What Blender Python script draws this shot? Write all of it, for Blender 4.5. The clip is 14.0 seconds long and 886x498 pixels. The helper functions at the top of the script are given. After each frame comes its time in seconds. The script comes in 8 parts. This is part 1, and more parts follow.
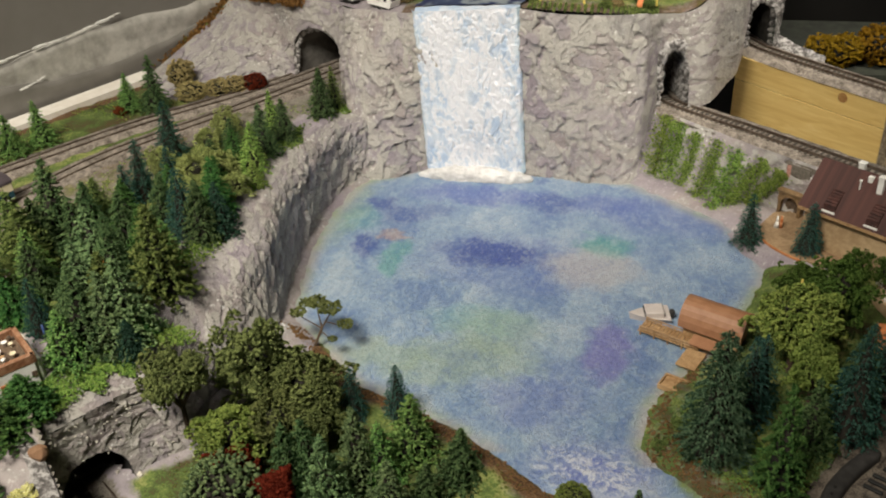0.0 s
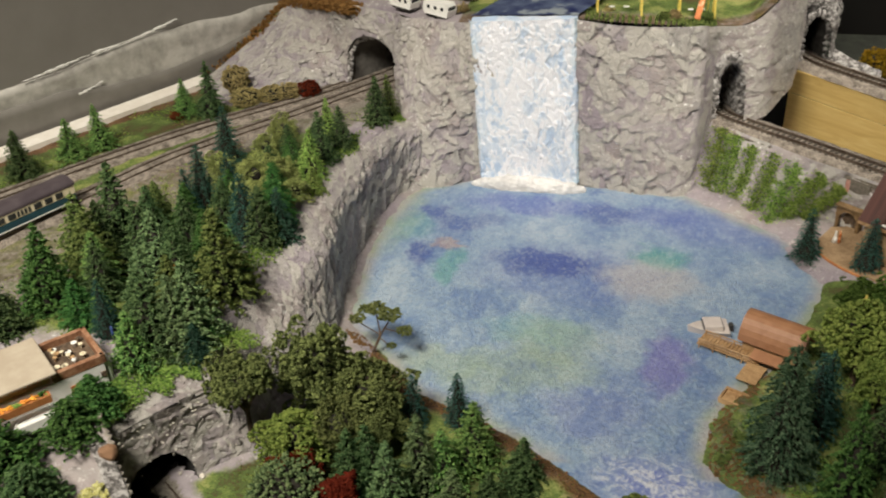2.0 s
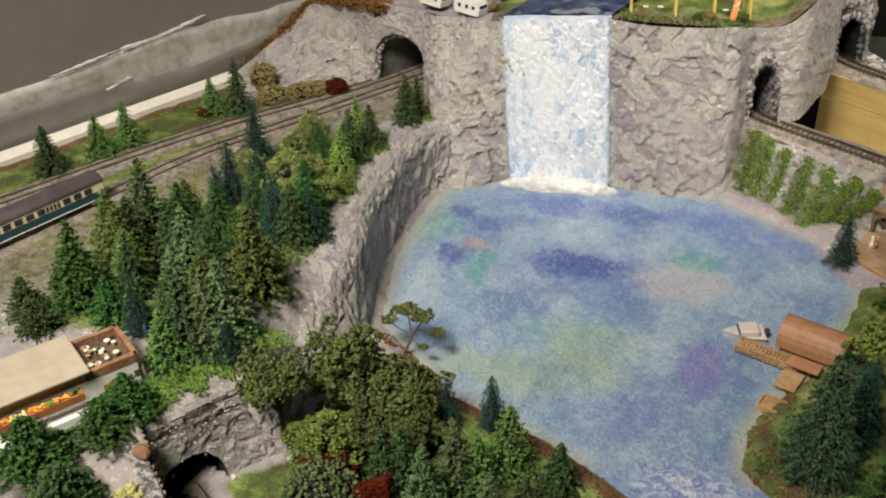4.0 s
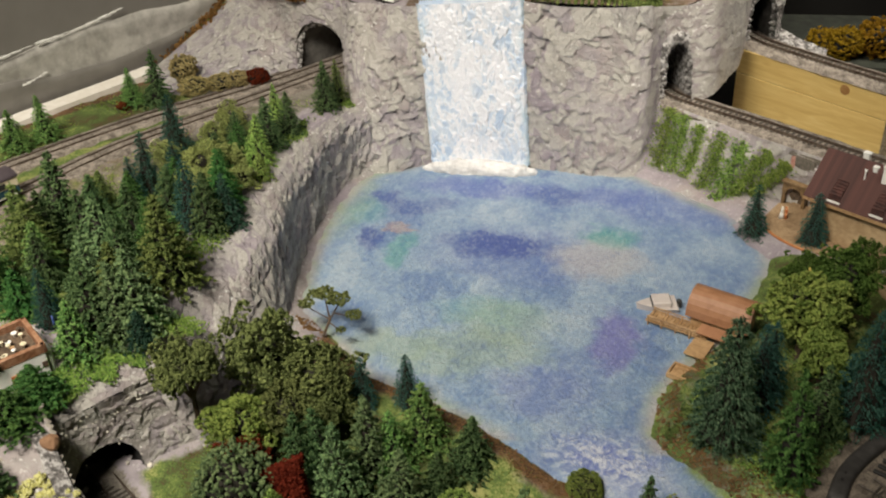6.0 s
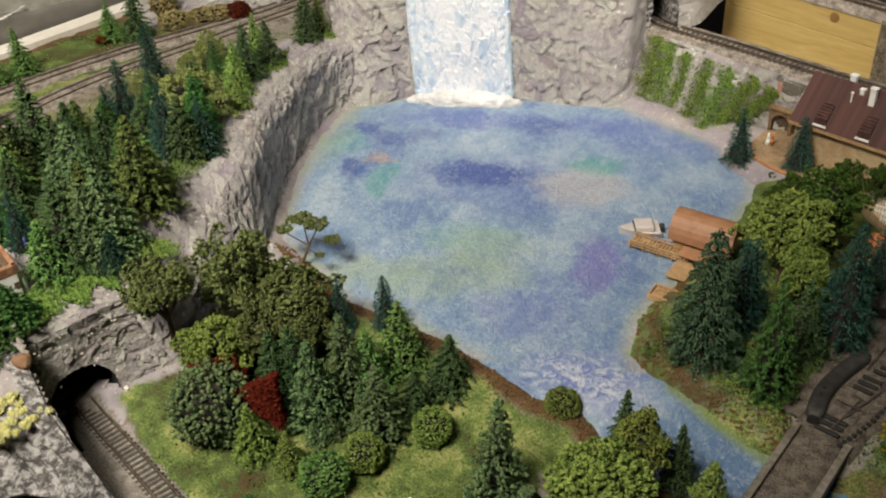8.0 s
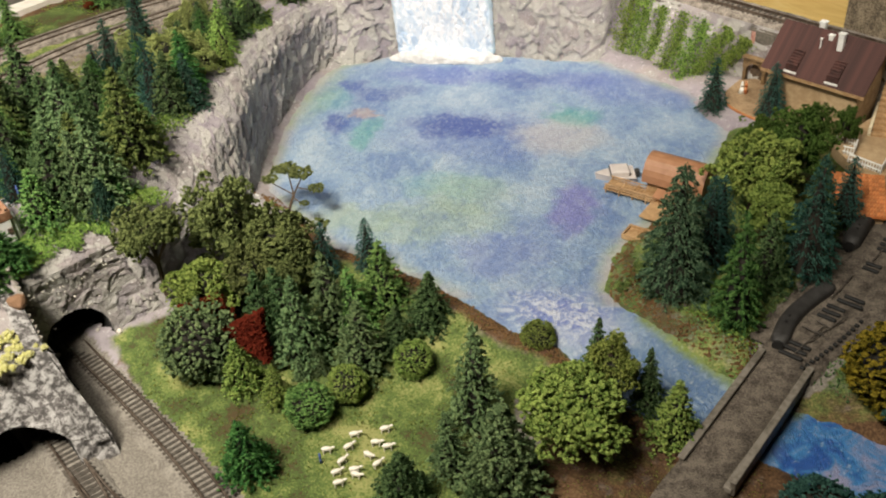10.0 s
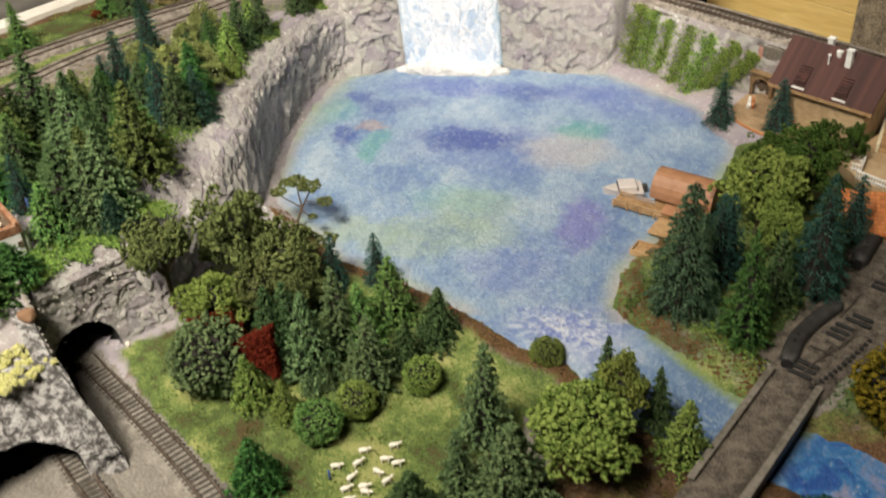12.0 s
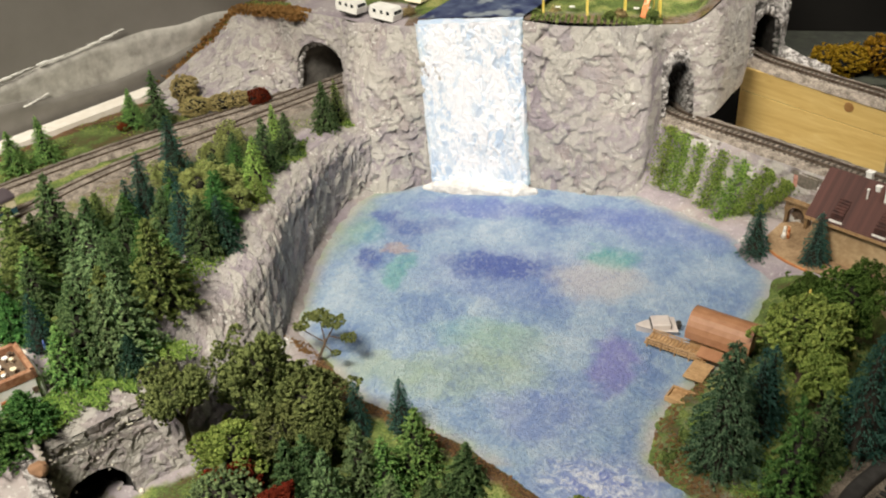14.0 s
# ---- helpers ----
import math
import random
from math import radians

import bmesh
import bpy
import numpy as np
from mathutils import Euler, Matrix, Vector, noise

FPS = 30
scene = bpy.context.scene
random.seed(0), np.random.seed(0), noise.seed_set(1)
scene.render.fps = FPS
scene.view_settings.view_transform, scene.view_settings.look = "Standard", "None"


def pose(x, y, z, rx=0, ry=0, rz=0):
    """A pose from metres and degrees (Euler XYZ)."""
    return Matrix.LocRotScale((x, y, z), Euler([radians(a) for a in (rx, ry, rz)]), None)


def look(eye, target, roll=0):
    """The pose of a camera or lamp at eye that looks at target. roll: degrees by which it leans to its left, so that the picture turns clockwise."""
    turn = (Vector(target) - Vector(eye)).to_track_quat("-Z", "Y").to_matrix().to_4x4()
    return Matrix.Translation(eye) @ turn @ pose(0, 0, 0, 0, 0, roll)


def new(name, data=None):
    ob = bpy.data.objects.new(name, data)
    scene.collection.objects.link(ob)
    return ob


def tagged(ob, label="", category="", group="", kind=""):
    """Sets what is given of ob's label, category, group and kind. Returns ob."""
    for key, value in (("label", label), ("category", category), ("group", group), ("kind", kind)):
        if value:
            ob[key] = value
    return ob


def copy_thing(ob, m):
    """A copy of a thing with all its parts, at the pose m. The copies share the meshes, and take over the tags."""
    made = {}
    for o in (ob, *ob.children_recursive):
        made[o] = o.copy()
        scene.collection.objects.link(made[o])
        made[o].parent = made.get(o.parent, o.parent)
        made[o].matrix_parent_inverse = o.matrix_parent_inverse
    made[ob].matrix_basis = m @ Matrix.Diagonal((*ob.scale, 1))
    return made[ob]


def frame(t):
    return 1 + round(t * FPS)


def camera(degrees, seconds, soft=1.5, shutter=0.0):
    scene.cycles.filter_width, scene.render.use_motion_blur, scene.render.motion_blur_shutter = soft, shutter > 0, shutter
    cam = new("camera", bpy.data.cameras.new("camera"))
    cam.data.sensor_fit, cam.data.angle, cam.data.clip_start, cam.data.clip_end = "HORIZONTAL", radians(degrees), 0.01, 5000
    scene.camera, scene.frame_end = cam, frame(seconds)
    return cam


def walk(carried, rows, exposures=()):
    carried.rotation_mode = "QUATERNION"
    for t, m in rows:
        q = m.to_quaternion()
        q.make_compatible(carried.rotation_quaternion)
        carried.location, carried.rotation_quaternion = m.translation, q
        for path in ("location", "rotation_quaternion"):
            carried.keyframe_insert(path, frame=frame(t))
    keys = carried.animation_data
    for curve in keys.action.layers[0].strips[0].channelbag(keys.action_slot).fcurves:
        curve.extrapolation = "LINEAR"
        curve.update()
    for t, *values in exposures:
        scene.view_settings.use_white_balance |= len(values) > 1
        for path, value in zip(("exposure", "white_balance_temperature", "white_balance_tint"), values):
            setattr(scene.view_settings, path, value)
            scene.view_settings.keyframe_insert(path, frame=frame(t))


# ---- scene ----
cam = camera(49.00, 14.0, soft=2.0, shutter=0.5)
PATH = [
    (0, (0.03560, 0.01439, 0.37248), (-0.13454, 0.83844, -0.16788), -2.61),
    (0.5, (0.03908, 0.01021, 0.37409), (-0.13258, 0.83528, -0.16423), -2.78),
    (1, (0.03610, 0.00421, 0.37530), (-0.14328, 0.83004, -0.15933), -2.90),
    (1.5, (0.02855, 0.00654, 0.37452), (-0.16154, 0.83166, -0.15749), -2.94),
    (2, (0.01568, 0.00883, 0.37435), (-0.18116, 0.83241, -0.15759), -2.54),
    (2.2, (0.00891, 0.00762, 0.37418), (-0.19044, 0.83091, -0.15728), -2.38),
    (2.73, (0.00205, 0.00836, 0.37377), (-0.20206, 0.83054, -0.15760), -2.21),
    (3.25, (-0.00098, 0.00959, 0.37306), (-0.20922, 0.83060, -0.15853), -2.18),
    (3.77, (-0.00043, 0.01127, 0.37237), (-0.20940, 0.83179, -0.15969), -2.23),
    (4.3, (0.00347, 0.01337, 0.37202), (-0.20005, 0.83479, -0.16075), -2.33),
    (4.5, (0.00592, 0.01526, 0.37222), (-0.19457, 0.83683, -0.16148), -2.40),
    (5, (0.01570, 0.01847, 0.37186), (-0.16679, 0.84365, -0.16272), -2.54),
    (5.5, (0.02076, 0.01621, 0.37114), (-0.15212, 0.84407, -0.16249), -2.46),
    (6, (0.02790, 0.00880, 0.36738), (-0.13632, 0.83497, -0.17158), -2.64),
    (6.5, (0.03360, 0.00147, 0.36380), (-0.12786, 0.82382, -0.18179), -2.63),
    (7, (0.03899, 0.00000, 0.35794), (-0.12257, 0.81902, -0.19261), -2.56),
    (7.5, (0.03977, 0.00313, 0.35073), (-0.12405, 0.81497, -0.20970), -2.93),
    (8, (0.03987, 0.00408, 0.34506), (-0.12147, 0.80803, -0.22733), -3.11),
    (8.62, (0.04258, 0.00007, 0.34147), (-0.11753, 0.79906, -0.23817), -3.40),
    (9.25, (0.04832, -0.00973, 0.33903), (-0.11133, 0.78598, -0.24522), -3.81),
    (9.88, (0.05376, -0.01984, 0.33750), (-0.10548, 0.77372, -0.24978), -4.11),
    (10.5, (0.05556, -0.02477, 0.33662), (-0.10258, 0.76718, -0.25312), -4.05),
    (11, (0.05406, -0.02546, 0.33577), (-0.10184, 0.76443, -0.25733), -3.64),
    (11.5, (0.05269, -0.02540, 0.33578), (-0.10219, 0.76211, -0.26074), -3.46),
    (12, (0.04895, -0.01873, 0.34333), (-0.10961, 0.77646, -0.24193), -3.67),
    (12.5, (0.04133, 0.00043, 0.35176), (-0.12458, 0.80770, -0.21463), -3.76),
    (13, (0.03993, 0.01257, 0.35753), (-0.13246, 0.82909, -0.19344), -3.75),
    (13.5, (0.03843, 0.01839, 0.36296), (-0.13673, 0.84423, -0.17306), -3.37),
    (14, (0.03715, 0.01731, 0.36820), (-0.14151, 0.84880, -0.15783), -3.26),
]
walk(cam, [(t, look(eye, target, roll)) for t, eye, target, roll in PATH], [(0, -0.2), (5, -0.12), (6.5, -0.12), (7.5, -0.10), (8, -0.04), (10.5, 0.26), (11.5, 0.27), (12.5, 0.22), (13, 0.19), (14, 0.2)])

# ---- light and exposure ----
world = bpy.data.worlds.new("room_air")
world.use_nodes = True
world.node_tree.nodes["Background"].inputs[0].default_value = (0.92, 0.88, 0.82, 1)
world.node_tree.nodes["Background"].inputs[1].default_value = 0.015
scene.world = world
scene.view_settings.exposure = 0.0


def lamp(name, eye, target, power, sx, sy, colour):
    data = bpy.data.lights.new(name, "AREA")
    data.shape, data.size, data.size_y, data.energy, data.color = "RECTANGLE", sx, sy, power, colour
    ob = new(name, data)
    ob.matrix_world = look(eye, target)
    return ob


lamp("tube_light", (-0.42, 0.40, 0.86), (-0.22, 0.46, 0.02), 0.7, 0.4, 0.22, (1.0, 0.93, 0.80)).data.spread = math.radians(120)
lamp("tube_light", (-0.33, -0.16, 0.98), (-0.25, 0.54, 0.02), 4.35, 0.40, 0.22, (1.0, 0.93, 0.79)).data.spread = math.radians(76)
# Added narrow fill lamp without a known fixture, brightens the right portal wall.
lamp("portal_fill_light", (0.55, 0.42, 1.25), (0.15, 0.84, 0.09), 0.7, 0.4, 0.25, (1.0, 0.93, 0.80)).data.spread = math.radians(24)


# ---- materials ----
def nodes_of(name):
    m = bpy.data.materials.new(name)
    m.use_nodes = True
    return m, m.node_tree.nodes, m.node_tree.links, m.node_tree.nodes["Principled BSDF"]


def ramp_of(n, stops):
    r = n.new("ShaderNodeValToRGB")
    while len(r.color_ramp.elements) < len(stops):
        r.color_ramp.elements.new(0.5)
    for e, (p, c) in zip(r.color_ramp.elements, stops):
        e.position, e.color = p, (*c, 1)
    return r


def noise_of(n, l, scale, detail=6, rough=0.6, vector=None, distortion=0.0):
    t = n.new("ShaderNodeTexNoise")
    t.inputs["Scale"].default_value, t.inputs["Detail"].default_value = scale, detail
    t.inputs["Roughness"].default_value, t.inputs["Distortion"].default_value = rough, distortion
    if vector:
        l.new(vector, t.inputs["Vector"])
    return t


def mix_of(n, l, a, b, fac, blend="MIX"):
    m = n.new("ShaderNodeMix")
    m.data_type, m.blend_type = "RGBA", blend
    for socket, value in ((m.inputs[0], fac), (m.inputs[6], a), (m.inputs[7], b)):
        if isinstance(value, bpy.types.NodeSocket):
            l.new(value, socket)
        else:
            socket.default_value = value if isinstance(value, (int, float)) else (*value, 1)
    return m.outputs[2]


def math_of(n, l, op, a, b=0.0, clamp=False):
    m = n.new("ShaderNodeMath")
    m.operation, m.use_clamp = op, clamp
    for socket, value in zip(m.inputs, (a, b)):
        if isinstance(value, bpy.types.NodeSocket):
            l.new(value, socket)
        else:
            socket.default_value = value
    return m.outputs[0]


def bump_of(n, l, height, strength, distance, p):
    b = n.new("ShaderNodeBump")
    b.inputs["Strength"].default_value, b.inputs["Distance"].default_value = strength, distance
    l.new(height, b.inputs["Height"])
    l.new(b.outputs[0], p.inputs["Normal"])
    return b


def surface(name, dark, light, scale=300.0, rough=0.7, bump=0.4, depth=0.001, spots=None, metal=0.0, spread=0.0):
    """A plain material with variation at two scales; spread: brightness that changes from one thing to the next."""
    m, n, l, p = nodes_of(name)
    co = n.new("ShaderNodeTexCoord").outputs["Object"]
    big, fine = noise_of(n, l, scale * 0.15, 4, vector=co), noise_of(n, l, scale, 6, vector=co)
    both = math_of(n, l, "MULTIPLY", fine.outputs[0], 0.55)
    both = math_of(n, l, "ADD", both, math_of(n, l, "MULTIPLY", big.outputs[0], 0.45))
    r = ramp_of(n, [(0.41, dark), (0.59, light)])
    l.new(both, r.inputs[0])
    colour = r.outputs[0]
    if spots:
        s = noise_of(n, l, scale * 0.5, 3, vector=co)
        sr = ramp_of(n, [(0.56, (0, 0, 0)), (0.62, (1, 1, 1))])
        l.new(s.outputs[0], sr.inputs[0])
        colour = mix_of(n, l, colour, spots, sr.outputs[0])
    if spread:
        info = n.new("ShaderNodeObjectInfo")
        h = n.new("ShaderNodeHueSaturation")
        l.new(math_of(n, l, "ADD", math_of(n, l, "MULTIPLY", info.outputs["Random"], spread), 1 - spread / 2), h.inputs["Value"])
        l.new(colour, h.inputs["Color"])
        colour = h.outputs[0]
    l.new(colour, p.inputs["Base Color"])
    p.inputs["Roughness"].default_value, p.inputs["Metallic"].default_value = rough, metal
    bump_of(n, l, fine.outputs[0], bump, depth, p)
    return m


def foliage(name, dark, mid, light, rough=0.75, grain=900.0):
    """Flocked foam foliage: every clump has its own tone."""
    m, n, l, p = nodes_of(name)
    geo, co = n.new("ShaderNodeNewGeometry"), n.new("ShaderNodeTexCoord").outputs["Object"]
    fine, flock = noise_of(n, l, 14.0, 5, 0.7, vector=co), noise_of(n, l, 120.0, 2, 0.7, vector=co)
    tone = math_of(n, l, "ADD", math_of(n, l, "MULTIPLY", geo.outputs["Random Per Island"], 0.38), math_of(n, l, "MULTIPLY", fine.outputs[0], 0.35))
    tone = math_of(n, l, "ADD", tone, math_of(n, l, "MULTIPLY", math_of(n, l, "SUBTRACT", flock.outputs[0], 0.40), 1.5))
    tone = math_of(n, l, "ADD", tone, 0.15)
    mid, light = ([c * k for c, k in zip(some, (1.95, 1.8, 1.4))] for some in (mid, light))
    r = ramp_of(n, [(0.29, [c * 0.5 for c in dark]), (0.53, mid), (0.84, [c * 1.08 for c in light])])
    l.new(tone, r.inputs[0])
    info, h = n.new("ShaderNodeObjectInfo"), n.new("ShaderNodeHueSaturation")
    l.new(math_of(n, l, "ADD", math_of(n, l, "MULTIPLY", info.outputs["Random"], 0.3), 0.85), h.inputs["Value"])
    l.new(math_of(n, l, "ADD", math_of(n, l, "MULTIPLY", info.outputs["Random"], 0.03), 0.485), h.inputs["Hue"])
    l.new(r.outputs[0], h.inputs["Color"])
    l.new(h.outputs[0], p.inputs["Base Color"])
    p.inputs["Roughness"].default_value = rough
    p.inputs["Specular IOR Level"].default_value = 0.05
    bump_of(n, l, math_of(n, l, "ADD", flock.outputs[0], fine.outputs[0]), 0.9, 0.005, p)
    return m


def rock_nodes(n, l, co):
    """Lilac-grey painted plaster, its raised knife strokes brushed with pale greenish beige: colour and height."""
    big, mid, fine = noise_of(n, l, 13, 5, vector=co), noise_of(n, l, 85, 7, 0.7, co, 0.5), noise_of(n, l, 420, 5, 0.7, co, 0.4)
    brush = n.new("ShaderNodeVertexColor")
    brush.layer_name = "brush"
    sep = n.new("ShaderNodeSeparateColor")
    l.new(brush.outputs["Color"], sep.inputs[0])
    r = ramp_of(n, [(0.34, (0.20, 0.176, 0.190)), (0.47, (0.285, 0.253, 0.270)), (0.62, (0.37, 0.335, 0.345))])
    l.new(mid.outputs[0], r.inputs[0])
    tint = ramp_of(n, [(0.38, (0.325, 0.272, 0.320)), (0.47, (0.34, 0.303, 0.318)), (0.54, (0.385, 0.325, 0.30)), (0.62, (0.31, 0.302, 0.268))])
    l.new(big.outputs[0], tint.inputs[0])
    colour = mix_of(n, l, r.outputs[0], tint.outputs[0], 0.5)
    worn = math_of(n, l, "SUBTRACT", math_of(n, l, "ADD", sep.outputs[0], math_of(n, l, "MULTIPLY", mid.outputs[0], 0.9)), 0.62)
    worn = math_of(n, l, "MULTIPLY", worn, 1.7, True)
    colour = mix_of(n, l, colour, (0.46, 0.44, 0.40), math_of(n, l, "MULTIPLY", worn, 0.8))
    crack = ramp_of(n, [(0.34, (1, 1, 1)), (0.42, (0, 0, 0))])
    l.new(fine.outputs[0], crack.inputs[0])
    colour = mix_of(n, l, colour, (0.13, 0.12, 0.115), math_of(n, l, "MULTIPLY", crack.outputs[0], 0.3))
    where = ramp_of(n, [(0.52, (0, 0, 0)), (0.60, (1, 1, 1))])
    l.new(noise_of(n, l, 26, 3, 0.6, co).outputs[0], where.inputs[0])
    # White flecks: glints painted into the colour, and plaster crumbs.
    glint = ramp_of(n, [(0.62, (0, 0, 0)), (0.65, (1, 1, 1))])
    l.new(noise_of(n, l, 330, 3, 0.6, co).outputs[0], glint.inputs[0])
    colour = mix_of(n, l, colour, (0.82, 0.81, 0.79), math_of(n, l, "MULTIPLY", glint.outputs[0], math_of(n, l, "ADD", math_of(n, l, "MULTIPLY", where.outputs[0], 0.6), 0.25)))
    mp = n.new("ShaderNodeMapping")
    mp.inputs["Rotation"].default_value, mp.inputs["Scale"].default_value = (0.3, 0.25, 0.4), (0.75, 0.75, 1.35)
    l.new(co, mp.inputs[0])
    steps = math_of(n, l, "MULTIPLY", noise_of(n, l, 75, 5, 0.6, mp.outputs[0], 1.0).outputs[0], 10.0)
    rest = math_of(n, l, "FRACT", steps)
    lip = ramp_of(n, [(0.86, (0, 0, 0)), (0.98, (1, 1, 1))])
    l.new(rest, lip.inputs[0])
    plate = math_of(n, l, "DIVIDE", math_of(n, l, "ADD", math_of(n, l, "FLOOR", steps), lip.outputs[0]), 10.0)
    colour = mix_of(n, l, colour, (0.60, 0.58, 0.55), math_of(n, l, "MULTIPLY", math_of(n, l, "MULTIPLY", lip.outputs[0], where.outputs[0]), 0.5))
    height = math_of(n, l, "ADD", math_of(n, l, "MULTIPLY", plate, 1.1), math_of(n, l, "ADD", math_of(n, l, "MULTIPLY", mid.outputs[0], 0.22), math_of(n, l, "MULTIPLY", fine.outputs[0], 0.22)))
    return colour, height


def rock_material(name, light=1.0):
    m, n, l, p = nodes_of(name)
    co = n.new("ShaderNodeTexCoord").outputs["Object"]
    colour, height = rock_nodes(n, l, co)
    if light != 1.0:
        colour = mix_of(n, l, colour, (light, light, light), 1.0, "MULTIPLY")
    l.new(colour, p.inputs["Base Color"])
    p.inputs["Roughness"].default_value = 0.45
    p.inputs["Specular IOR Level"].default_value = 0.45
    bump_of(n, l, height, 1.0, 0.0055, p)
    return m


def ground_material():
    """The layout's ground: rock, flocked grass, bare brown soil and gravel, by the zones in the mesh."""
    m, n, l, p = nodes_of("scenic_ground")
    co = n.new("ShaderNodeTexCoord").outputs["Object"]
    zone = n.new("ShaderNodeVertexColor")
    zone.layer_name = "zone"
    sep = n.new("ShaderNodeSeparateColor")
    l.new(zone.outputs["Color"], sep.inputs[0])
    rock, height = rock_nodes(n, l, co)
    fine, mid, patch = noise_of(n, l, 900, 4, 0.7, co), noise_of(n, l, 60, 5, 0.6, co), noise_of(n, l, 19, 4, 0.6, co, 0.5)
    g = ramp_of(n, [(0.425, (0.085, 0.058, 0.026)), (0.455, (0.060, 0.080, 0.024)), (0.49, (0.088, 0.135, 0.034)), (0.525, (0.15, 0.195, 0.050)), (0.575, (0.30, 0.30, 0.11))])
    mixed = math_of(n, l, "ADD", math_of(n, l, "MULTIPLY", fine.outputs[0], 0.33), math_of(n, l, "MULTIPLY", mid.outputs[0], 0.33))
    l.new(math_of(n, l, "ADD", mixed, math_of(n, l, "MULTIPLY", patch.outputs[0], 0.34)), g.inputs[0])
    b = ramp_of(n, [(0.40, (0.050, 0.028, 0.014)), (0.5, (0.120, 0.064, 0.031)), (0.60, (0.20, 0.118, 0.062))])
    l.new(math_of(n, l, "ADD", math_of(n, l, "MULTIPLY", fine.outputs[0], 0.6), math_of(n, l, "MULTIPLY", mid.outputs[0], 0.4)), b.inputs[0])
    k = ramp_of(n, [(0.36, (0.155, 0.135, 0.115)), (0.5, (0.235, 0.21, 0.18)), (0.64, (0.32, 0.29, 0.25))])
    l.new(fine.outputs[0], k.inputs[0])
    edge = noise_of(n, l, 140, 4, 0.6, co)
    def sharp(value):
        s = math_of(n, l, "ADD", value, math_of(n, l, "MULTIPLY", math_of(n, l, "SUBTRACT", edge.outputs[0], 0.5), 0.9))
        s = math_of(n, l, "MULTIPLY", math_of(n, l, "SUBTRACT", s, 0.3), 2.5, True)
        return s
    colour = mix_of(n, l, k.outputs[0], rock, sharp(sep.outputs[0]))
    colour = mix_of(n, l, colour, b.outputs[0], sharp(sep.outputs[2]))
    colour = mix_of(n, l, colour, g.outputs[0], sharp(sep.outputs[1]))
    l.new(colour, p.inputs["Base Color"])
    p.inputs["Roughness"].default_value = 0.75
    p.inputs["Specular IOR Level"].default_value = 0.25
    bump_of(n, l, math_of(n, l, "ADD", math_of(n, l, "MULTIPLY", height, 0.6), math_of(n, l, "MULTIPLY", fine.outputs[0], 0.4)), 0.7, 0.003, p)
    return m


def blotch(n, l, co, colour, x, y, rx, ry, tone, amount):
    """One dab of paint with a frayed edge."""
    mp = n.new("ShaderNodeMapping")
    mp.vector_type = "TEXTURE"
    mp.inputs["Location"].default_value, mp.inputs["Scale"].default_value = (x, y, 0), (rx * 1.5, ry * 1.5, 1)
    l.new(co, mp.inputs["Vector"])
    g = n.new("ShaderNodeTexGradient")
    g.gradient_type = "SPHERICAL"
    l.new(mp.outputs[0], g.inputs[0])
    fac = math_of(n, l, "MULTIPLY", math_of(n, l, "SMOOTH_MIN", math_of(n, l, "MULTIPLY", g.outputs["Fac"], 2.2), 1.0), amount, True)
    return mix_of(n, l, colour, tone, fac)


